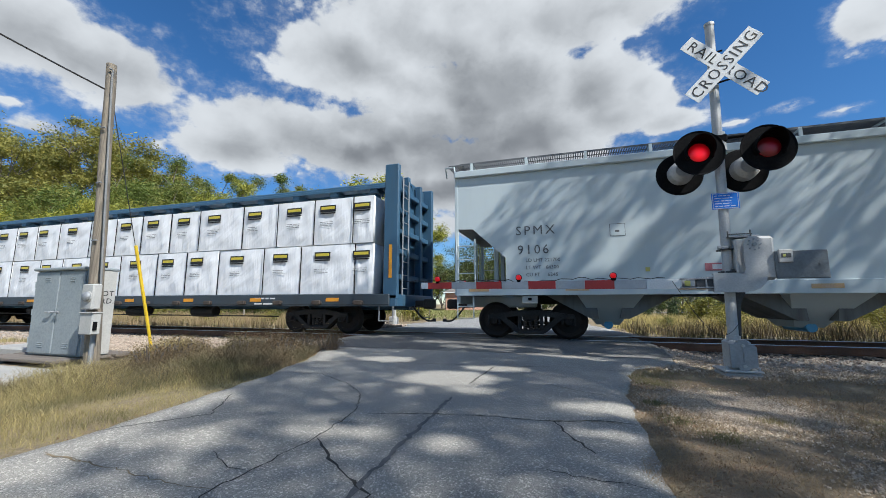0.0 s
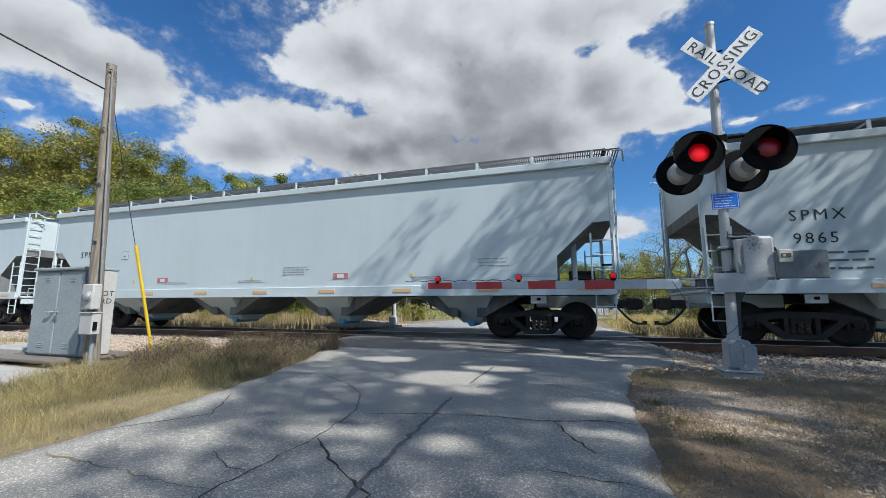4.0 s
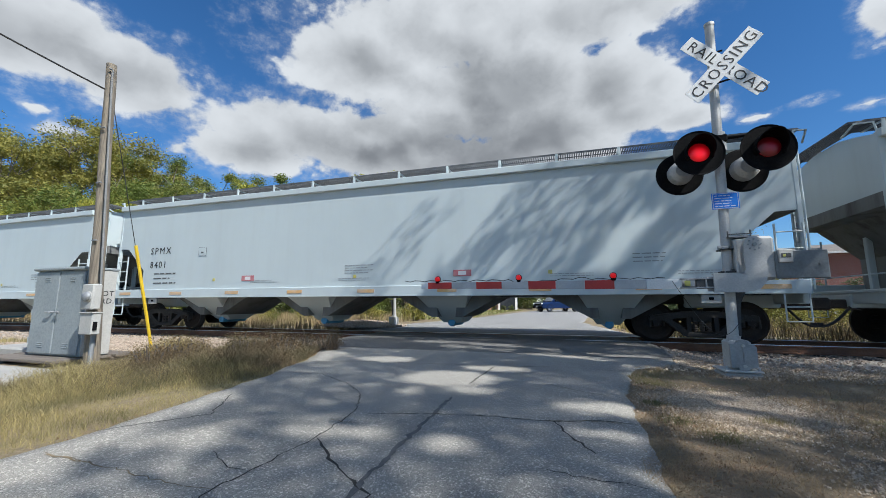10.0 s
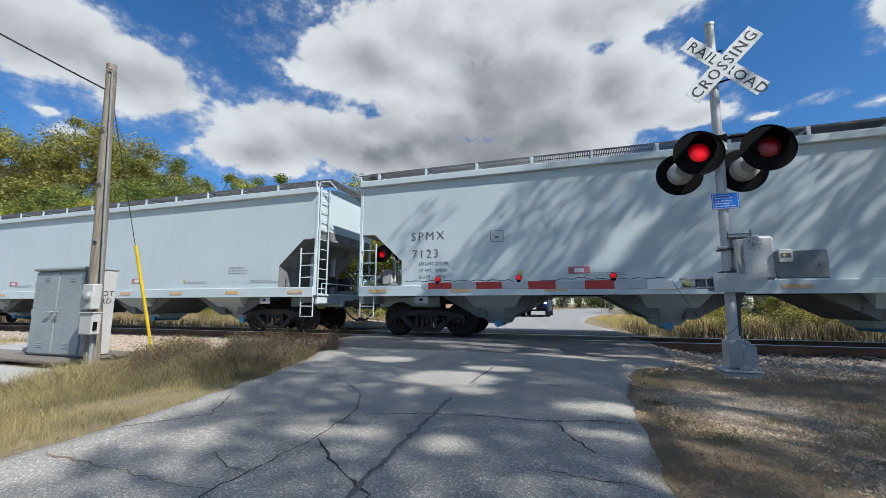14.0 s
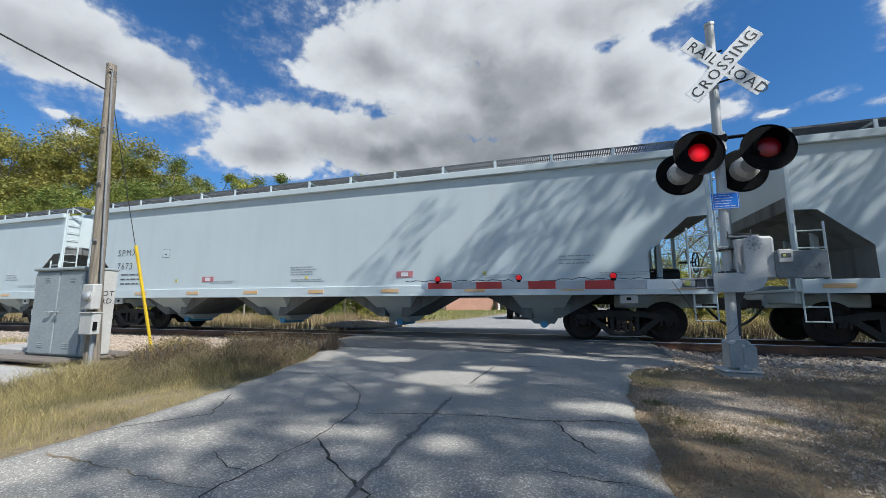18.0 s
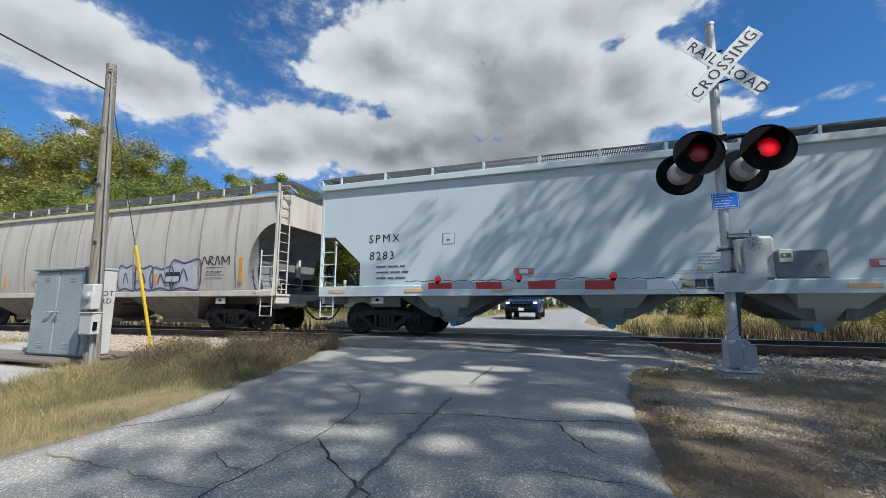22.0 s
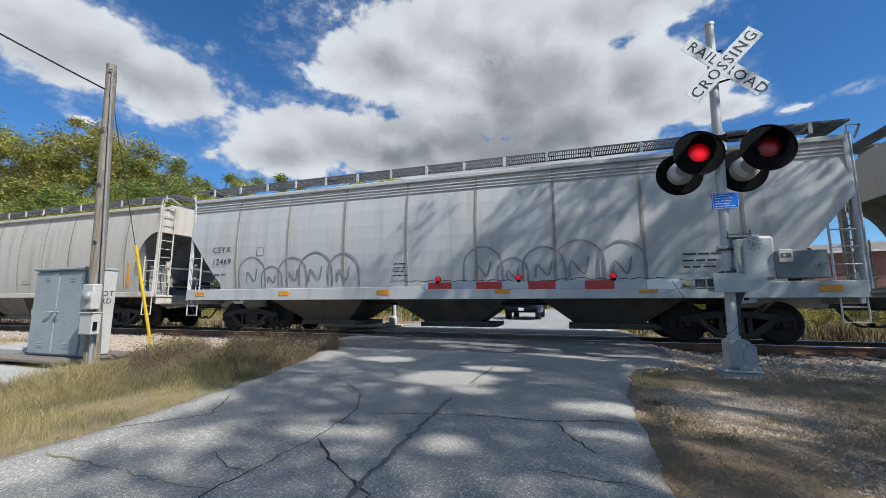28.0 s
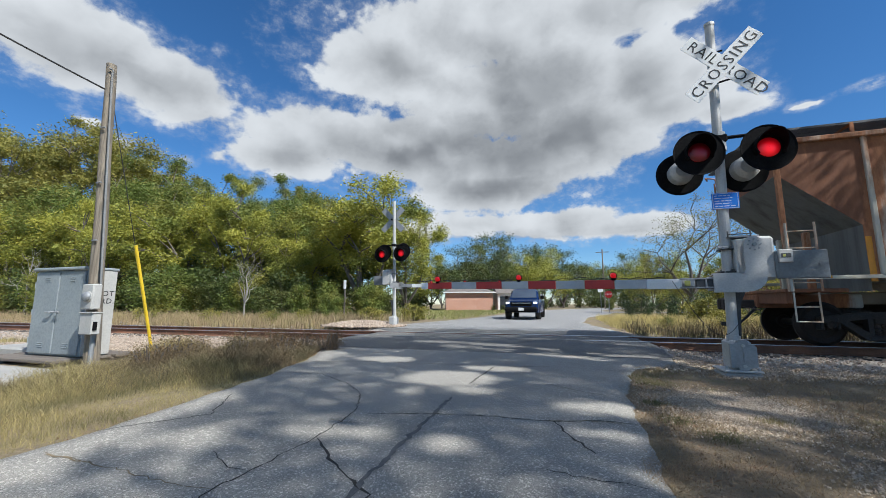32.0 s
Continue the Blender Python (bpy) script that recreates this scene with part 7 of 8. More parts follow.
scatter(gold, [(-86, 42, 1.62), (-76, 40, 1.6), (-68, 43, 1.5), (-98, 38, 1.7), (-61, 46, 1.28)], 1)
scatter(tall, [(-58, 40, 1.05), (-47, 38, 1.05), (-40, 45, 0.95), (-33, 46, 0.85), (-26, 52, 0.8)], 2)
scatter(middle_b, [(-44, 25, 1.35), (-35, 27, 1.3), (-30, 33, 1.3), (-24, 30, 1.15), (-19, 27.5, 1.1), (-52, 26, 1.4), (-62, 24, 1.4), (-14.5, 26, 0.8)], 3)
scatter(middle, [(-12.6, 22.2, 1.05), (-39, 22.5, 1.2), (-29.5, 23.5, 1.05), (-24.0, 24.0, 1.0), (-48, 21.5, 1.2), (-17.0, 22.8, 0.72), (-58, 20.5, 1.2), (-10.6, 25.0, 0.75), (-33.5, 20.5, 0.85), (-70, 19, 1.2)], 4)
scatter(thicket, [(-10.4, 19.6, 0.62), (-14.4, 20.4, 0.7), (-19.5, 20.6, 0.8), (-26, 20.0, 1.1), (-35, 19.0, 1.1), (-44, 18.0, 1.1), (-54, 18.0, 1.2), (-12.3, 18.9, 0.5), (-64, 18, 1.3)], 5)
scatter(thicket_b, [(-16.6, 20.2, 0.9), (-23, 21.5, 1.2), (-31.5, 20.6, 1.2), (-39.5, 19.6, 1.2), (-49, 18.6, 1.2), (-11.0, 21.0, 0.7), (-27.8, 21.4, 1.1), (-60, 18.6, 1.2)], 6)
dead = tree("bare_tree", "pale bare sapling in front of the wood", 9, 5.6, 1.5, None, 0, 0.1, 0.5, trunk=0.07, low=0.3, material_trunk="bark_pale")
scatter(dead, [(-36.5, 17.6, 1.0), (-17.8, 18.2, 0.75)], 9)
# beyond the crossing
far_wood = tree("far_tree", "green tree in the distant wood", 12, 13, 5.5, "leaf_dark", 11000, 0.17, 2.2, low=0.05)
far_gold = tree("far_tree", "yellow-green tree in the distant wood", 13, 13, 5.5, "leaf_yellow", 11000, 0.17, 2.2, low=0.05)
rng = random.Random(14)
spots_a, spots_b = [(-34, 78, 0.9)], [(-26, 74, 0.9)]
for k in range(12):
    x = -38 + k * 7.5 + rng.uniform(-1.5, 1.5)
    if -8 < x < 40:
        y = rng.uniform(150, 175)
        size = rng.uniform(0.95, 1.2)
    else:
        y, size = rng.uniform(84, 110), rng.uniform(0.75, 1.0)
    (spots_a if k % 3 else spots_b).append((x, y, size))
for x, y, size in ((-19, 70, 0.78), (-14, 74, 0.82), (-9, 80, 0.8), (-4.5, 88, 0.85), (-1, 100, 0.9), (3, 112, 0.9), (14, 90, 0.75), (19, 86, 0.7), (26, 84, 0.7), (-16, 84, 0.95), (-8, 94, 0.95), (22, 100, 0.9), (16, 110, 0.95), (8, 130, 1.0), (12, 76, 0.55), (17, 70, 0.5), (24, 72, 0.55), (34, 80, 0.7), (42, 76, 0.75), (52, 70, 0.8), (60, 60, 0.9), (9, 120, 0.8)):
    (spots_b if rng.random() < 0.4 else spots_a).append((x, y, size * (1.28 if x < 0 else 1.15)))
scatter(far_wood, spots_a, 15)
scatter(far_gold, spots_b, 16)
undergrowth = bush(26, 3.6, 3.4, "leaf_dark", 1500, 0.24, "dark undergrowth below the distant trees")
scatter(undergrowth, [(-45 + 5.4 * k + 1.6 * math.sin(k * 2.3), 82 + 9 * math.sin(k * 1.7) + (24 if -2 < -45 + 5.4 * k < 16 else 0), 1.15 + 0.25 * math.sin(k * 3.1)) for k in range(21)] + [(-72 + 3.9 * k, 28.5 + 2.2 * math.sin(k * 2.1), 1.55 + 0.3 * math.sin(k * 1.3)) for k in range(15)], 26)
willow = tree("sparse_tree", "spreading half-bare tree with thin yellow leaves", 17, 11.4, 5.6, "leaf_gold", 11000, 0.07, 1.2, trunk=0.24, low=0.2, depth=5)
scatter(willow, [(11.2, 42.5, 1.08)], 17)
copse = tree("roadside_tree", "low spreading olive tree beside the side street", 27, 5.6, 3.4, "leaf_gold", 9000, 0.085, 1.1, low=0.08)
scatter(copse, [(8.6, 47.5, 1.0), (13.2, 46.5, 0.9), (17.5, 45, 1.1)], 27)
willow.rotation_euler = (0, 0, 1.0)
hedge = bush(18, 2.1, 1.7, "leaf_hedge", 6000, 0.06, "dense dark green hedge bush by the road")
scatter(hedge, [(4.4, 28.6, 0.72), (6.1, 27.6, 0.72), (7.9, 27.8, 0.78), (10.4, 29.0, 0.85), (14.5, 31, 1.2), (19, 33, 1.3), (24, 35, 1.4)], 18)
sumac = bush(19, 1.5, 1.2, "leaf_gold", 2600, 0.08, "brown and red roadside shrub")
brush = bush(21, 1.25, 0.95, "leaf_gold", 2600, 0.055, "olive-brown brush in the field behind the track")
scatter(brush, [(5.6, 16.6, 0.7), (7.0, 16.0, 0.75), (8.2, 16.8, 0.9), (9.8, 16.2, 0.9), (11.6, 17.0, 1.1), (13.6, 16.4, 1.0), (3.4, 16.4, 0.45), (-13.5, 15.4, 0.6), (-17.5, 15.8, 0.7), (-22, 15.6, 0.7)], 21)
MAT["leaf_brown"] = leaf_material("withered brown leaves", (0.2, 0.13, 0.06), (0.11, 0.075, 0.04), (0.15, 0.12, 0.05))
weed = bush(22, 0.55, 0.36, "leaf_brown", 1500, 0.02, "withered brown weed on the road verge")
scatter(weed, [(-4.9, 6.4, 1.0), (-4.5, 6.7, 0.85), (-5.3, 6.1, 1.1), (-5.2, 5.3, 0.9), (-5.7, 4.5, 1.0), (-4.6, 5.6, 0.8), (-5.6, 4.1, 0.75), (-5.5, 5.7, 0.9), (-4.9, 5.9, 0.9), (-5.9, 4.9, 0.8), (-4.3, 6.6, 0.65), (-6.2, 5.4, 0.7)], 22)
scatter(sumac, [(6.4, 22.5, 0.9), (9.2, 21.5, 1.0), (12.5, 23, 1.1), (16, 24, 1.2), (-9.3, 17.6, 0.6), (-8.4, 20.8, 0.75), (-12.6, 16.9, 0.5)], 19)
shrub = bush(20, 1.1, 0.9, "leaf_dark", 1600, 0.07, "round clipped shrub by the house")
scatter(shrub, [(-10.6, 57.6, 0.7), (-9.2, 57.9, 0.65), (-7.9, 58.4, 0.7), (6.5, 70, 1.6), (9.5, 66, 1.6), (13, 64, 1.7), (-6.5, 70, 1.6), (-4.5, 78, 1.8)], 20)

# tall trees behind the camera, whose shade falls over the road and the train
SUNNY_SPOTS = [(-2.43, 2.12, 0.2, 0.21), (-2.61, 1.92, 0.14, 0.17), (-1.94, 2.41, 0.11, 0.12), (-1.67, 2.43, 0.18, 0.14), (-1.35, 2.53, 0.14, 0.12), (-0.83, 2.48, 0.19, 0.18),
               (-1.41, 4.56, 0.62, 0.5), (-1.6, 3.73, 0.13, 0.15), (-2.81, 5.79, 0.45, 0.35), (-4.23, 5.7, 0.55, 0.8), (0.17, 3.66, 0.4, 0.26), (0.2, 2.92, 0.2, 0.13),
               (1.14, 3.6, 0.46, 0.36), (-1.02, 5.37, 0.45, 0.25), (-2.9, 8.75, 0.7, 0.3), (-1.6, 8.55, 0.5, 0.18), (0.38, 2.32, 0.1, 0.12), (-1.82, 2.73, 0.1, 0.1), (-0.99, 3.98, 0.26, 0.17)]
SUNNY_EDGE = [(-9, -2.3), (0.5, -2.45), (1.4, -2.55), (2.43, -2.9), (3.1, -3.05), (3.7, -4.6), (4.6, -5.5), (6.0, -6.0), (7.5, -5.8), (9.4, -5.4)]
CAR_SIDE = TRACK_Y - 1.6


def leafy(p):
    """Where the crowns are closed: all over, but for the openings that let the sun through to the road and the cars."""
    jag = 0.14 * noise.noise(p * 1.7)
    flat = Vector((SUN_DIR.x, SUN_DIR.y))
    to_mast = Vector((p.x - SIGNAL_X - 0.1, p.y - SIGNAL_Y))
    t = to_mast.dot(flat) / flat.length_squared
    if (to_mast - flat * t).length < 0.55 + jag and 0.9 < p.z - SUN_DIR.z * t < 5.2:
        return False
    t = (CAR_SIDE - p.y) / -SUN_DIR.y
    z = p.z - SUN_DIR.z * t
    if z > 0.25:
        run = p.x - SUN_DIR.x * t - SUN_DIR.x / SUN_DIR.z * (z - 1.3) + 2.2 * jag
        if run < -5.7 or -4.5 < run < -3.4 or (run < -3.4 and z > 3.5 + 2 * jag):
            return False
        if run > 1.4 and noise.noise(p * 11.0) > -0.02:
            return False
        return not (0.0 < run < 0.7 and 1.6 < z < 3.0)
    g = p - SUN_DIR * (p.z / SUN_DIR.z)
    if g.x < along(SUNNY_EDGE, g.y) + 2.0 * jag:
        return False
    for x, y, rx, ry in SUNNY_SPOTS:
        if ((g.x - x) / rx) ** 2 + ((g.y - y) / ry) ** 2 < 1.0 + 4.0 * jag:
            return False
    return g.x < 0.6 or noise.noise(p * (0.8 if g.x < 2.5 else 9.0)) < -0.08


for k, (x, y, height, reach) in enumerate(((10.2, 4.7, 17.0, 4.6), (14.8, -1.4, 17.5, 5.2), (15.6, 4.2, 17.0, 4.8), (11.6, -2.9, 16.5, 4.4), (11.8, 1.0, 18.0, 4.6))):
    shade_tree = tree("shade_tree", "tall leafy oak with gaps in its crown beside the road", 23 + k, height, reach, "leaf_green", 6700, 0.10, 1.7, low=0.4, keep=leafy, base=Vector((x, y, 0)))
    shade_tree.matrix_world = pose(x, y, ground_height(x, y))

# ---- houses ----


def brick_material(name, a, b, mortar):
    n = Nodes(name)
    t = n.tree.nodes.new("ShaderNodeTexBrick")
    m = n.tree.nodes.new("ShaderNodeMapping")
    m.inputs["Rotation"].default_value = (radians(90), 0, 0)
    n.link(n.coord.outputs["Object"], m.inputs[0])
    n.link(m.outputs[0], t.inputs["Vector"])
    for key, v in (("Color1", a), ("Color2", b), ("Mortar", mortar)):
        t.inputs[key].default_value = (*v, 1)
    t.inputs["Scale"].default_value, t.inputs["Mortar Size"].default_value = 1.0, 0.006
    t.inputs["Brick Width"].default_value, t.inputs["Row Height"].default_value = 0.21, 0.075
    col = n.mix(n.ramp(n.noise(0.8, 4.0), 0.3, 0.7, 0.0, 0.35), t.outputs["Color"], tuple(v * 0.7 for v in a))
    return n.finish(col, 0.9, 0.0, t.outputs["Fac"], 0.004, 0.4)


MAT["brick"] = brick_material("orange-red brick", (0.52, 0.26, 0.165), (0.44, 0.21, 0.13), (0.55, 0.48, 0.42))
MAT["brick_dark"] = brick_material("dark red brick", (0.26, 0.09, 0.065), (0.21, 0.075, 0.055), (0.3, 0.27, 0.25))
MAT["shingle"] = surface("grey-brown roof shingles", (0.2, 0.175, 0.15), (0.14, 0.125, 0.11), 2, 20, 0.9)
MAT["trim_white"] = surface("white house trim", (0.75, 0.74, 0.7), (0.66, 0.65, 0.62), 2, 30, 0.6)
MAT["pane"] = surface("dark window glass", (0.03, 0.035, 0.04), (0.05, 0.055, 0.06), 2, 20, 0.08)


def house(x, y, width, deep, wall, turn, brick, label, gable):
    """A low brick house: walls, pitched roof, door and windows."""
    h = thing("house", label, "house", at=pose(x, y, -0.1, 0, 0, turn))
    part("wall", Shape().box(0, 0, wall / 2, width, deep, wall, 0.01), brick, h, "brick house wall")
    over = 0.45
    s = Shape()
    ridge = wall + gable
    a, b = width / 2 + over, deep / 2 + over
    s.add([(-a, -b, wall), (a, -b, wall), (a, b, wall), (-a, b, wall), (-a + b * 0.6, 0, ridge), (a - b * 0.6, 0, ridge)],
          [(0, 1, 5, 4), (2, 3, 4, 5), (1, 2, 5), (3, 0, 4), (0, 1, 2, 3)])
    part("roof", s, MAT["shingle"], h, "low shingle roof")
    part("fascia", Shape().box(0, -b, wall - 0.06, 2 * a, 0.05, 0.18, 0.01), MAT["trim_white"], h)
    for k, wx in enumerate((width * 0.12, width * 0.36)):
        win = part("window", Shape().box(wx, -deep / 2 - 0.02, wall * 0.55, 1.2, 0.1, 1.2, 0.02), MAT["trim_white"], h)
        part("pane", Shape().box(wx, -deep / 2 - 0.06, wall * 0.55, 1.04, 0.04, 1.04), MAT["pane"], win)
    part("door", Shape().box(-width * 0.3, -deep / 2 - 0.02, 1.03, 0.95, 0.08, 2.06, 0.02), MAT["trim_white"], h)
    return h


brick_house = house(-15.1, 60.5, 7.0, 7.0, 2.75, 18, MAT["brick"], "single-storey orange brick house beyond the crossing", 1.1)
for ob in list(brick_house.children):
    if ob.name.startswith(("window", "door")):
        for q in list(ob.children):
            bpy.data.objects.remove(q)
        bpy.data.objects.remove(ob)
garage = thing("garage", "white open garage joined to the brick house", "garage", at=pose(-9.6, 63.0, -0.1, 0, 0, 18))
part("wall", Shape().box(0, 0, 1.3, 3.0, 5.0, 2.6, 0.02), MAT["trim_white"], garage)
part("roof", Shape().prism([(-2.9, 2.6), (2.9, 2.6), (0, 3.7)], "x", -1.7, 1.7), MAT["shingle"], garage)
# dark slab stands in for the shaded inside of the open garage
part("garage_door", Shape().box(0, -2.52, 1.1, 2.3, 0.06, 2.1, 0.02), MAT["pane"], garage)
big = house(33.5, 55.0, 22.0, 14.0, 6.2, -12, MAT["brick_dark"], "large dark red brick building behind the field", 1.6)

# a street lamp pole, a stop sign, and a sign post far off
lamp = thing("far_utility_pole", "thin wooden utility pole beside the far road", "utility pole", at=pose(6.29, 75.4, 0))
part("shaft", Shape().tube((0, 0, -0.2), (0, 0, 10.7), 0.14, 8, 0.1), MAT["pole_wood"], lamp)
part("crossarm", Shape().box(0, 0, 10.2, 2.2, 0.1, 0.12, 0.01), MAT["pole_wood"], lamp)
stop = thing("stop_sign", "red octagonal stop sign at the side street", "stop sign", at=pose(3.98, 43.2, -0.1))
part("post", Shape().box(0, 0.04, 1.0, 0.06, 0.05, 2.2, 0.01), MAT["galvanised"], stop)
part("plate", Shape().prism([(0.38 * math.cos(math.radians(22.5 + 45 * k)), 1.95 + 0.38 * math.sin(math.radians(22.5 + 45 * k))) for k in range(8)], "y", -0.01, 0.01), MAT["red_tape"], stop)
part("lettering", text_mesh("STOP", 0.26, MAT["white_ink"], 1.0, "CENTER"), MAT["white_ink"], stop, at=pose(0, -0.014, 1.86, 90, 0, 0))
part("street_plate", Shape().box(-0.75, 0, 2.35, 0.5, 0.02, 0.3, 0.004), MAT["sign_white"], stop)
part("street_post", Shape().box(-0.75, 0.03, 1.1, 0.05, 0.04, 2.4, 0.01), MAT["galvanised"], stop)
sign = thing("yellow_sign", "small yellow road sign seen from its edge", "road sign", at=pose(-3.9, 62.0, -0.05))
part("post", Shape().box(0, 0, 1.0, 0.06, 0.06, 2.2, 0.01), MAT["galvanised"], sign)
part("plate", Shape().box(0, -0.03, 2.2, 0.4, 0.02, 0.5, 0.004), MAT["grey_tape"], sign)
marker = thing("white_marker", "white marker post at the wood edge", "marker post", at=pose(-11.9, 19.3, -0.1))
part("post", Shape().box(0, 0, 1.1, 0.09, 0.07, 2.3, 0.015), MAT["bark"], marker)
part("cap", Shape().box(0, -0.02, 2.05, 0.16, 0.06, 0.5, 0.015), MAT["sign_white"], marker)

# ---- the pickup that comes up to the crossing ----
MAT["truck_paint"] = surface("dark blue metallic car paint", (0.009, 0.026, 0.09), (0.01, 0.03, 0.105), 2, 60, 0.22, 0.3)
MAT["windscreen"] = surface("windscreen glass", (0.14, 0.17, 0.21), (0.2, 0.24, 0.28), 0.7, 20, 0.06, 0.6)
MAT["chrome"] = surface("chrome", (0.75, 0.76, 0.78), (0.65, 0.66, 0.68), 3, 40, 0.15, 1.0)
MAT["lamp_glass"] = surface("pale headlamp glass", (0.7, 0.7, 0.68), (0.6, 0.6, 0.6), 4, 50, 0.12)
MAT["headlamp"] = glow("lit headlamp", (1.0, 0.97, 0.9), 0.9)
MAT["tyre"] = surface("black tyre rubber", (0.018, 0.018, 0.018), (0.028, 0.027, 0.026), 4, 40, 0.85)


def pickup():
    """A full-size pickup; its front is -y."""
    p = thing("pickup_truck", "dark blue pickup truck waiting at the crossing", "pickup truck")
    paint = MAT["truck_paint"]

    def loft(sections, name, material, label=""):
        s = Shape()
        rows = []
        for y, half, z0, z1, round_ in sections:
            rows.append([(-half, y, z0), (-half, y, z1 - round_), (-half + round_, y, z1), (half - round_, y, z1), (half, y, z1 - round_), (half, y, z0), (-half, y, z0)])
        s.sheet(rows[::-1])
        for r, flip in ((rows[0], False), (rows[-1], True)):
            o = len(s.v)
            s.v += [Vector(q) for q in r[:-1]]
            f = tuple(range(o, o + 6))
            s.f.append(f[::-1] if flip else f)
        return part(name, s, material, p, label)

    loft([(-2.86, 0.8, 0.52, 0.98, 0.12), (-2.74, 0.92, 0.42, 1.07, 0.16), (-2.4, 0.97, 0.4, 1.12, 0.18), (-1.4, 0.99, 0.4, 1.19, 0.16), (2.7, 0.97, 0.45, 1.16, 0.06), (2.78, 0.95, 0.5, 1.12, 0.06)], "body", paint)
    cab = loft([(-1.45, 0.9, 1.1, 1.2, 0.05), (-0.75, 0.80, 1.1, 1.8, 0.2), (-0.3, 0.80, 1.1, 1.87, 0.22), (0.7, 0.78, 1.1, 1.86, 0.2), (0.98, 0.82, 1.1, 1.2, 0.05)], "cab", paint)
    part("windscreen", Shape().add([(-0.76, -1.43, 1.27), (0.76, -1.43, 1.27), (0.68, -0.85, 1.785), (-0.68, -0.85, 1.785), (-0.76, -1.38, 1.22), (0.76, -1.38, 1.22), (0.68, -0.8, 1.73), (-0.68, -0.8, 1.73)],
         [(0, 1, 2, 3), (4, 5, 6, 7), (0, 1, 5, 4), (1, 2, 6, 5), (2, 3, 7, 6), (3, 0, 4, 7)]), MAT["windscreen"], cab)
    for e in (-1, 1):
        part("side_window", Shape().add([(e * 0.875, -1.1, 1.25), (e * 0.875, 0.75, 1.25), (e * 0.81, 0.6, 1.72), (e * 0.81, -0.7, 1.72), (e * 0.86, -1.1, 1.25), (e * 0.86, 0.75, 1.25), (e * 0.8, 0.6, 1.72), (e * 0.8, -0.7, 1.72)],
             [(0, 1, 2, 3), (4, 5, 6, 7), (0, 1, 5, 4), (1, 2, 6, 5), (2, 3, 7, 6), (3, 0, 4, 7)]), MAT["pane"], cab)
        part("mirror", Shape().box(e * 1.07, -1.15, 1.3, 0.2, 0.1, 0.2, 0.03), MAT["black"], cab)
        part("headlight", Shape().box(e * 0.76, -2.83, 0.95, 0.24, 0.1, 0.13, 0.04), MAT["headlamp"], p, "lit headlight")
        part("fog_light", Shape().box(e * 0.62, -2.93, 0.55, 0.16, 0.05, 0.09, 0.015), MAT["lamp_glass"], p)
        part("tail_light", Shape().box(e * 0.88, 2.78, 0.95, 0.14, 0.06, 0.36, 0.02), MAT["red_tape"], p)
        for y in (-1.85, 1.85):
            w = part("wheel", Shape().lathe([(0.22, -0.13), (0.34, -0.13), (0.385, -0.08), (0.385, 0.08), (0.34, 0.13), (0.22, 0.13)], (0, 0, 0), (1, 0, 0), 24), MAT["tyre"], p, at=pose(e * 0.84, y, 0.385))
            part("rim", Shape().lathe([(0.225, 0.1 * e), (0.2, 0.04 * e), (0.08, 0.08 * e), (0.001, 0.09 * e)], (0, 0, 0), (1, 0, 0), 16), MAT["chrome"], w)
            part("arch", Shape().lathe([(0.42, -0.02), (0.47, -0.02), (0.47, 0.02), (0.42, 0.02), (0.42, -0.02)], (e * 0.975, y, 0.385), (1, 0, 0), 20), MAT["black"], p)
    part("grille", Shape().box(0, -2.86, 0.9, 1.2, 0.06, 0.26, 0.04), MAT["black"], p)
    part("roof_rack", Shape().box(-0.6, 0.1, 1.9, 0.05, 1.3, 0.04, 0.01).box(0.6, 0.1, 1.9, 0.05, 1.3, 0.04, 0.01).box(0, -0.4, 1.9, 1.2, 0.05, 0.03, 0.01).box(0, 0.6, 1.9, 1.2, 0.05, 0.03, 0.01), MAT["black"], p)
    part("grille_bar", Shape().box(0, -2.91, 0.94, 1.02, 0.03, 0.05, 0.01), MAT["chrome"], p)
    part("bumper", Shape().box(0, -2.9, 0.58, 1.84, 0.2, 0.28, 0.09), MAT["black"], p, "black front bumper")
    part("number_plate", Shape().box(0, -3.005, 0.6, 0.3, 0.01, 0.15, 0.003), MAT["sign_white"], p)
    part("bed_floor", Shape().box(0, 1.85, 1.14, 1.6, 1.6, 0.02), MAT["black"], p)
    return p


truck = pickup()

# ---- clouds ----
CLOUD_R = 2600.0
# azimuth, elevation and half-widths of the heaps of cloud, in degrees
HEAPS = [(-18, 37, 19.6, 5.7), (2.3, 37, 14, 4.8), (-32, 33, 10.3, 5.4), (-12, 29.4, 18, 7.4), (-42, 22.8, 10.9, 4.4), (-46.5, 19.5, 7.5, 2.8), (-29, 22.4, 16, 5.2), (4.8, 28.3, 7.7, 5.2), (-4.2, 23, 10.8, 5),
         (-17, 17.2, 12, 4.6), (-14, 20, 16, 4.5), (7.6, 25, 6.9, 2.9), (14, 22.7, 3.5, 1.5), (11.3, 27, 3, 2.8), (-16, 44, 26, 4.8), (-70, 27, 8, 4.4), (-60, 25.6, 6, 4.2), (33, 27.2, 3.0, 2.8), (37, 25, 3.2, 3.0)]
SMALL = [(-55.7, 25.2, 3, 2.6), (-64, 17.9, 7, 1.5), (-67.5, 19.4, 2, 0.9), (-55, 18.6, 3, 1.6), (-59, 17.4, 3, 1.4), (30.8, 24.6, 3, 1.3), (25.5, 21.3, 3, 1.0), (30, 19.5, 3, 0.9), (20.8, 20.9, 2.6, 0.7)]
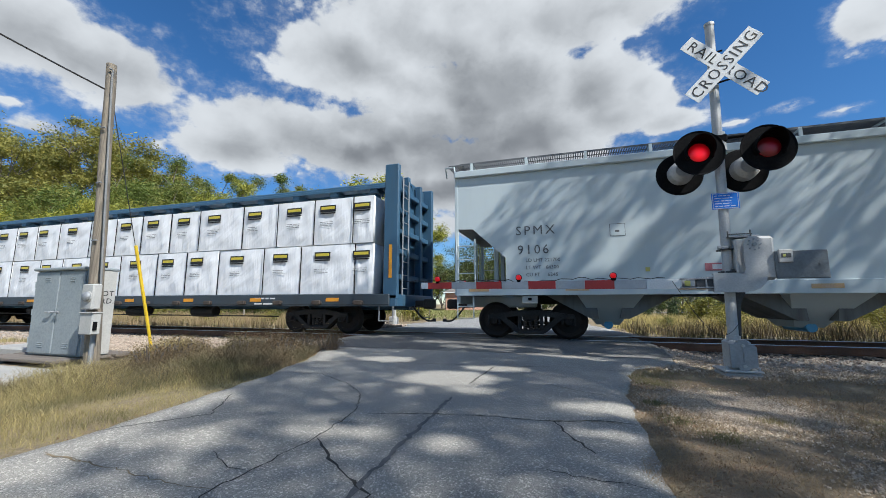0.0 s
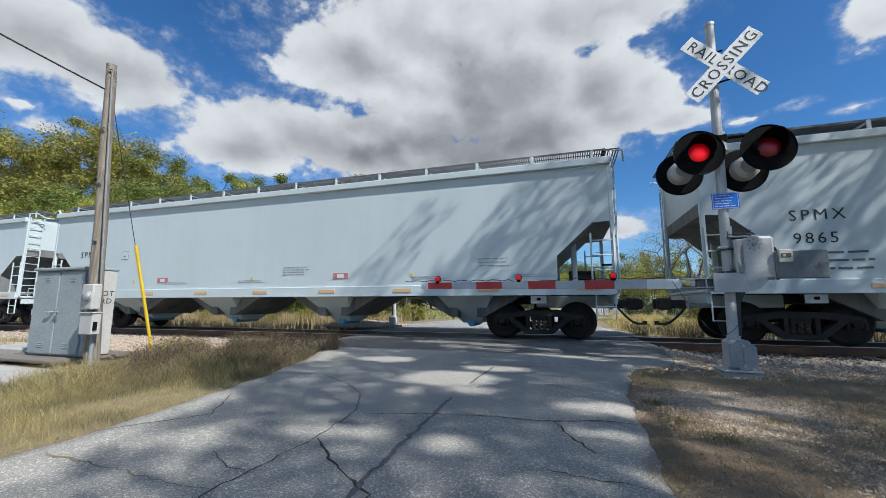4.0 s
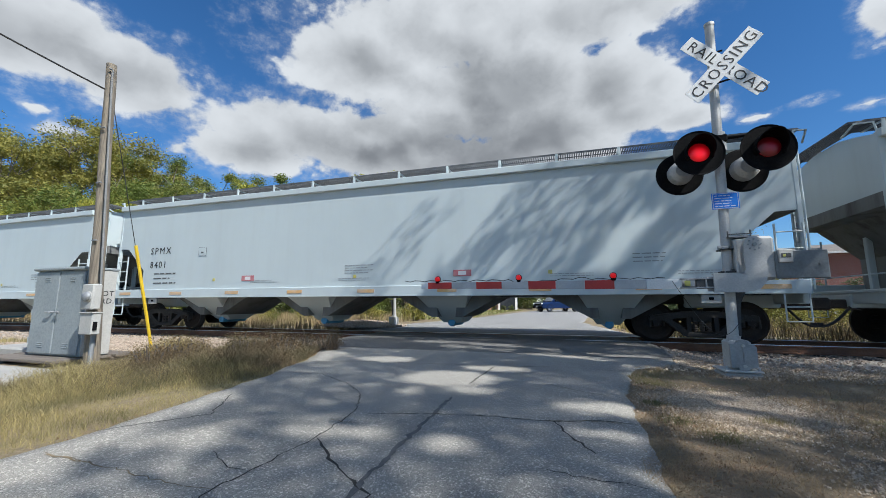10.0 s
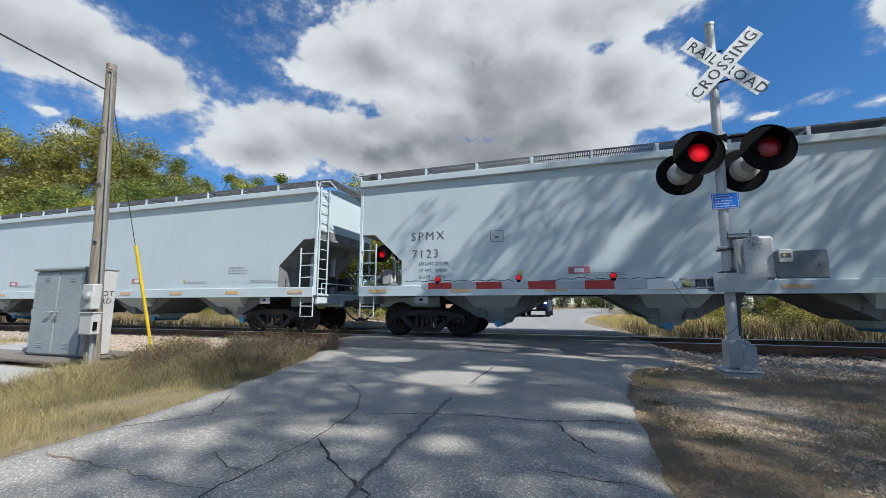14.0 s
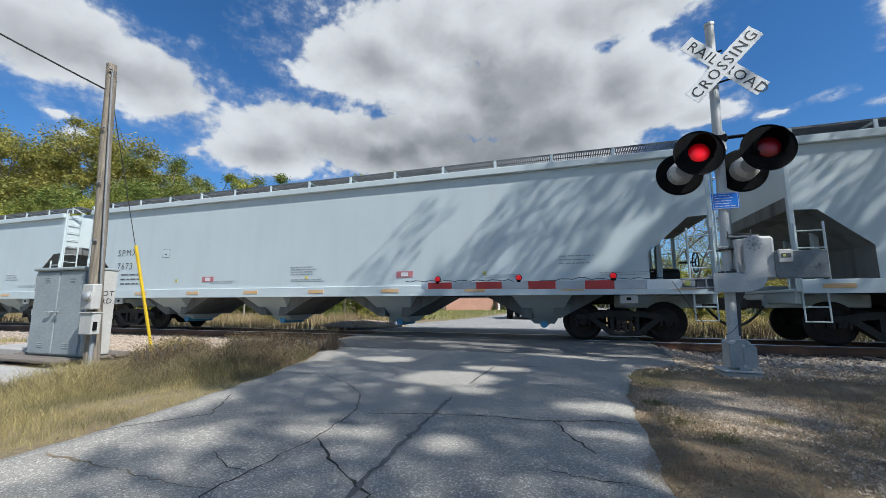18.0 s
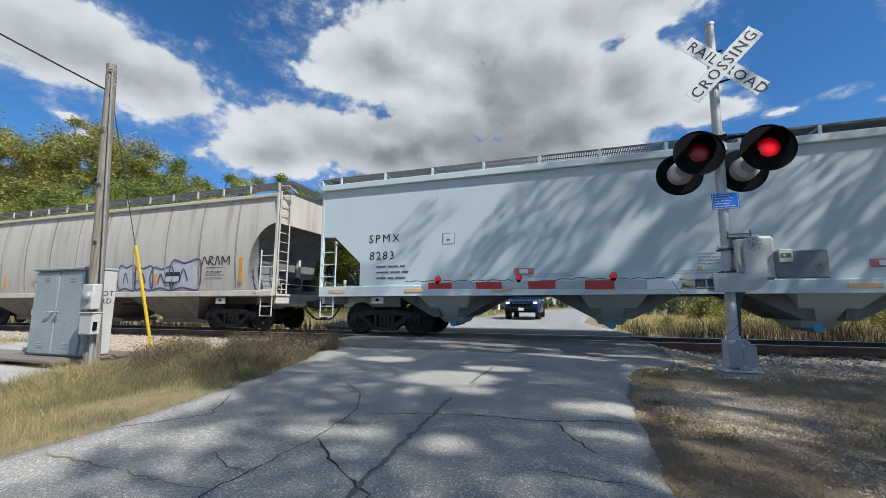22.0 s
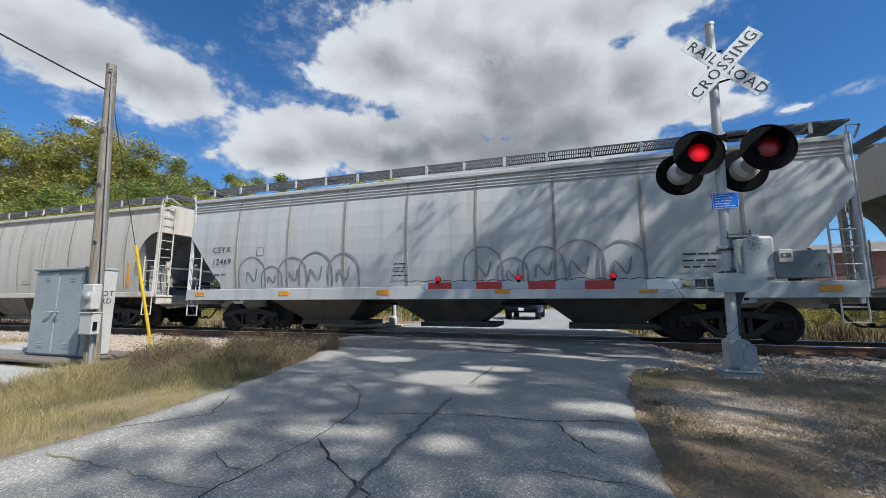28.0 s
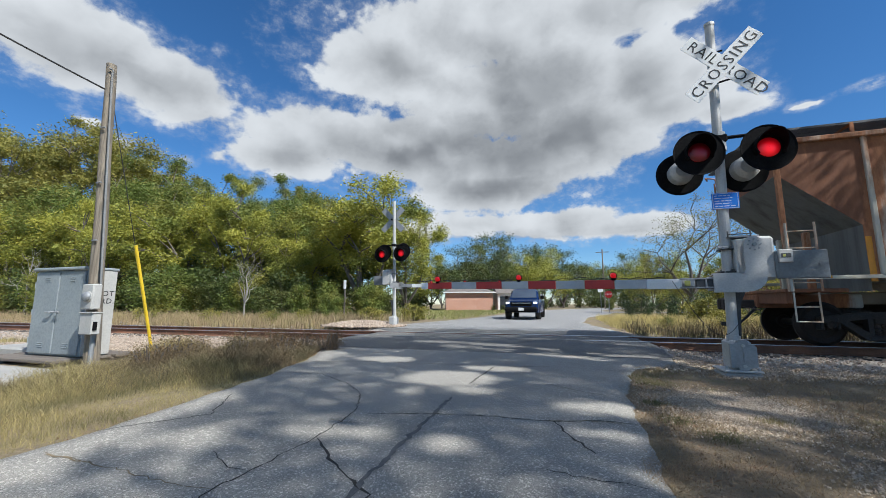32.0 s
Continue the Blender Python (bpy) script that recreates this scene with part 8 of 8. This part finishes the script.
BANDS = [(-8, 11.3, 14.4, 2.6), (-20, 11.5, 11, 2.3), (3, 10.4, 9, 2.1), (-33, 10.3, 16, 2.0)]
# unseen clouds overhead and behind the camera, added for fill light
AROUND = [(-100, 35, 14, 9), (-120, 20, 18, 6), (-150, 30, 16, 9), (175, 22, 16, 7), (60, 20, 12, 6), (75, 38, 10, 6), (-60, 60, 16, 10), (-130, 58, 20, 9), (20, 62, 14, 8), (150, 48, 12, 7)]
UNDERSIDES = [(-16, 22.6, 19, 5.4, 1.0), (-9, 30, 11, 5.6, 0.75), (-33, 22, 7.5, 3.3, 0.65), (-5, 23.6, 9.5, 4.4, 0.95), (-63.5, 17.6, 4.5, 0.9, 0.4), (-67, 25, 7, 3.6, 0.5), (-60, 24.6, 5, 2.8, 0.42), (-32, 33, 9, 4.5, 0.35), (-44, 20.5, 7, 2.2, 0.4), (3, 27, 6, 3.4, 0.45), (-8, 9.6, 20, 0.9, 0.6), (-58, 23, 4, 1.6, 0.45), (-17, 16.5, 9, 2.4, 0.9)]


def cloud_field():
    """A far shell with a density of cloud in each direction."""
    azs = np.radians(np.linspace(-180, 180, 433))
    els = np.radians(np.linspace(1.5, 76, 112))
    az, el = np.meshgrid(azs, els)

    def bump(a, e, ra, re):
        along_az = ((np.degrees(az) - a + 180) % 360 - 180) * np.cos(np.radians(e))
        return (along_az / ra) ** 2 + ((np.degrees(el) - e) / re) ** 2

    density = np.full_like(az, -1.5)
    for group, lift in ((HEAPS, 1.0), (SMALL, 0.42), (BANDS, 0.85), (AROUND, 0.9)):
        for a, e, ra, re in group:
            density = np.maximum(density, lift - np.sqrt(bump(a, e, ra, re)))
    density = np.clip(density, -0.8, 0.8)
    open_sky = ((np.degrees(az) - 114) / 30) ** 2 + ((np.degrees(el) - 46) / 22) ** 2
    density = np.where(open_sky < 1, density - 1.2 * (1 - open_sky), density)
    shade = np.zeros_like(az)
    for a, e, ra, re, deep in UNDERSIDES:
        shade = np.maximum(shade, deep * np.exp(-bump(a, e, ra, re)))
    x, y, z = np.sin(az) * np.cos(el) * CLOUD_R, np.cos(az) * np.cos(el) * CLOUD_R, np.sin(el) * CLOUD_R
    s = Shape()
    s.sheet([list(zip(x[i], y[i], z[i])) for i in range(az.shape[0])])
    n = Nodes("drifting cloud")
    me = s.mesh("cloud_layer", n.mat, True)
    for name, values in (("cloud_cover", density), ("cloud_shade", shade)):
        layer = me.attributes.new(name, "FLOAT", "POINT")
        layer.data.foreach_set("value", values.ravel().astype(np.float32))
    att = []
    for name in ("cloud_cover", "cloud_shade"):
        node = n.tree.nodes.new("ShaderNodeAttribute")
        node.attribute_name = name
        att.append(node.outputs["Fac"])
    where = n.coord.outputs["Object"]

    def heaps(source, sizes, detail):
        """Rounded billows at several sizes, on a slow swell."""
        swell = n.noise(0.0026, detail, (1, 1, 1.5), 0.5, source)
        out = n.math("MULTIPLY", n.math("SUBTRACT", swell, 0.5), 0.9)
        for scale, size in sizes:
            m = n.tree.nodes.new("ShaderNodeMapping")
            m.inputs["Scale"].default_value = (1, 1, 1.35)
            n.link(source, m.inputs[0])
            v = n.tree.nodes.new("ShaderNodeTexVoronoi")
            v.feature = "SMOOTH_F1"
            v.inputs["Scale"].default_value, v.inputs["Smoothness"].default_value = scale, 0.8
            n.link(m.outputs[0], v.inputs["Vector"])
            out = n.math("ADD", out, n.math("MULTIPLY", n.math("SUBTRACT", 0.5, v.outputs["Distance"]), size))
        return out

    # a slow warp keeps the billows from looking regular
    warp = n.tree.nodes.new("ShaderNodeTexNoise")
    warp.inputs["Scale"].default_value, warp.inputs["Detail"].default_value = 0.006, 4.0
    n.link(where, warp.inputs["Vector"])
    bent = n.tree.nodes.new("ShaderNodeVectorMath")
    bent.operation = "MULTIPLY_ADD"
    n.link(warp.outputs["Color"], bent.inputs[0])
    bent.inputs[1].default_value = (150.0, 150.0, 150.0)
    n.link(where, bent.inputs[2])
    toward = n.tree.nodes.new("ShaderNodeVectorMath")
    toward.operation = "ADD"
    n.link(bent.outputs[0], toward.inputs[0])
    toward.inputs[1].default_value = (80.0, -25.0, 85.0)
    rim = heaps(bent.outputs[0], ((0.0042, 0.5), (0.0105, 0.27), (0.024, 0.14)), 5.0)
    soft = ((0.0042, 0.5), (0.0105, 0.16))
    here, lit = heaps(bent.outputs[0], soft, 1.0), heaps(toward.outputs[0], soft, 1.0)
    wisp = n.math("SUBTRACT", n.noise(0.011, 9.0, (1, 1, 1.5), 0.68, where), 0.5)
    d = n.math("ADD", n.math("MULTIPLY", att[0], 0.9), n.math("ADD", n.math("MULTIPLY", rim, 0.8), n.math("MULTIPLY", wisp, 0.42)))
    cover = n.math("MAXIMUM", n.ramp(d, -0.04, 0.2), n.math("MULTIPLY", n.ramp(d, -0.36, 0.12), n.ramp(wisp, -0.1, 0.22, 0.08, 0.55)))
    relief = n.math("SUBTRACT", lit, here)
    dark = n.math("ADD", n.math("MULTIPLY", att[1], 0.62), n.math("MULTIPLY", relief, 0.6))
    dark = n.math("ADD", dark, n.math("MULTIPLY", n.ramp(d, 0.1, 0.8), 0.24))
    dark = n.math("ADD", dark, n.math("MULTIPLY", here, -0.22))
    tone = n.mix(n.ramp(dark, -0.2, 1.05), (0.56, 0.565, 0.57), (0.15, 0.157, 0.168))
    em = n.tree.nodes.new("ShaderNodeEmission")
    em.inputs["Strength"].default_value = 1.0
    n.link(tone, em.inputs["Color"])
    clear = n.tree.nodes.new("ShaderNodeBsdfTransparent")
    both = n.tree.nodes.new("ShaderNodeMixShader")
    n.link(cover, both.inputs[0])
    n.link(clear.outputs[0], both.inputs[1])
    n.link(em.outputs[0], both.inputs[2])
    n.link(both.outputs[0], n.tree.nodes["Material Output"].inputs[0])
    return tagged(new("backdrop_clouds", me), "white and grey cumulus clouds drifting over blue sky", kind="structure")


clouds = cloud_field()


# ---- what moves ----
def motions():
    for car, centre, length in CARS:
        walk(car, [(t, pose(centre + SPEED * t, TRACK_Y, 0)) for t in (0.0, 8.0, 16.0, 24.0, 32.0)])
        for bogie in car.children:
            if not bogie.name.startswith("truck"):
                continue
            for w in bogie.children:
                if not w.name.startswith("wheelset"):
                    continue
                x0 = centre + bogie.location.x + w.location.x
                start, stop = (-32.0 - x0) / SPEED, (9.0 - x0) / SPEED
                a, b = max(0, math.ceil(start * FPS)), min(32 * FPS, math.floor(stop * FPS))
                steps = list(range(a, b + 1)) if b > a else []
                rows = [] if steps and steps[0] == 0 else [(0.0, 0.0)]
                rows += [(k / FPS, math.degrees(SPEED / WHEEL_R * (k - a) / FPS)) for k in steps]
                if not steps or steps[-1] < 32 * FPS:
                    rows.append((32.0, rows[-1][1]))
                walk(w, [(t, pose(w.location.x, 0, WHEEL_R, 0, angle % 360.0, 0)) for t, angle in rows])
    # from the side street, round the corner, to a halt before the gate
    way = [(0.0, 46.0, 50.5, -88.0), (4.0, 25.0, 51.2, -88.0), (6.5, 10.6, 51.8, -87.0), (8.0, 2.82, 52.0, -84.0), (9.2, 0.29, 51.2, -70.0), (10.0, -1.19, 49.0, -50.0), (10.5, -1.69, 46.5, -38.0), (11.5, -2.13, 40.6, -18.0), (12.5, -2.24, 35.4, -6.0),
           (13.5, -2.2, 31.9, -2.0), (14.5, -2.25, 29.8, 0.0), (17.0, -2.45, 26.9, 0.0), (18.5, -2.52, 25.6, 0.0), (19.2, -2.53, 25.5, 0.0), (25.0, -2.53, 25.5, 0.0), (32.0, -2.53, 25.5, 0.0)]
    walk(truck, [(t, pose(x, y, -0.02, 0, 0, a)) for t, x, y, a in way])
    # the added discs cover and bare the lenses, so the two lamps flash in turn
    for side, ob in FLASH_DISCS.items():
        front, inside = pose(0, -0.035, 0), pose(0, 0.06, 0)
        rows = [(0.0, inside if side == 0 else front)]
        t = 0.48
        while t < 31.95:
            for at, right in ((t, True), (t + 0.54, False)):
                if at + 0.02 < 32.0:
                    was, now = (inside, front) if right == (side == 0) else (front, inside)
                    rows += [(at - 0.02, was), (at + 0.02, now)]
            t += 1.2585
        rows.append((32.0, rows[-1][1]))
        walk(ob, rows)
    walk(clouds, [(t, pose(0, 0, 0, 0, 0, -0.2 * t)) for t in (0.0, 16.0, 32.0)])


motions()
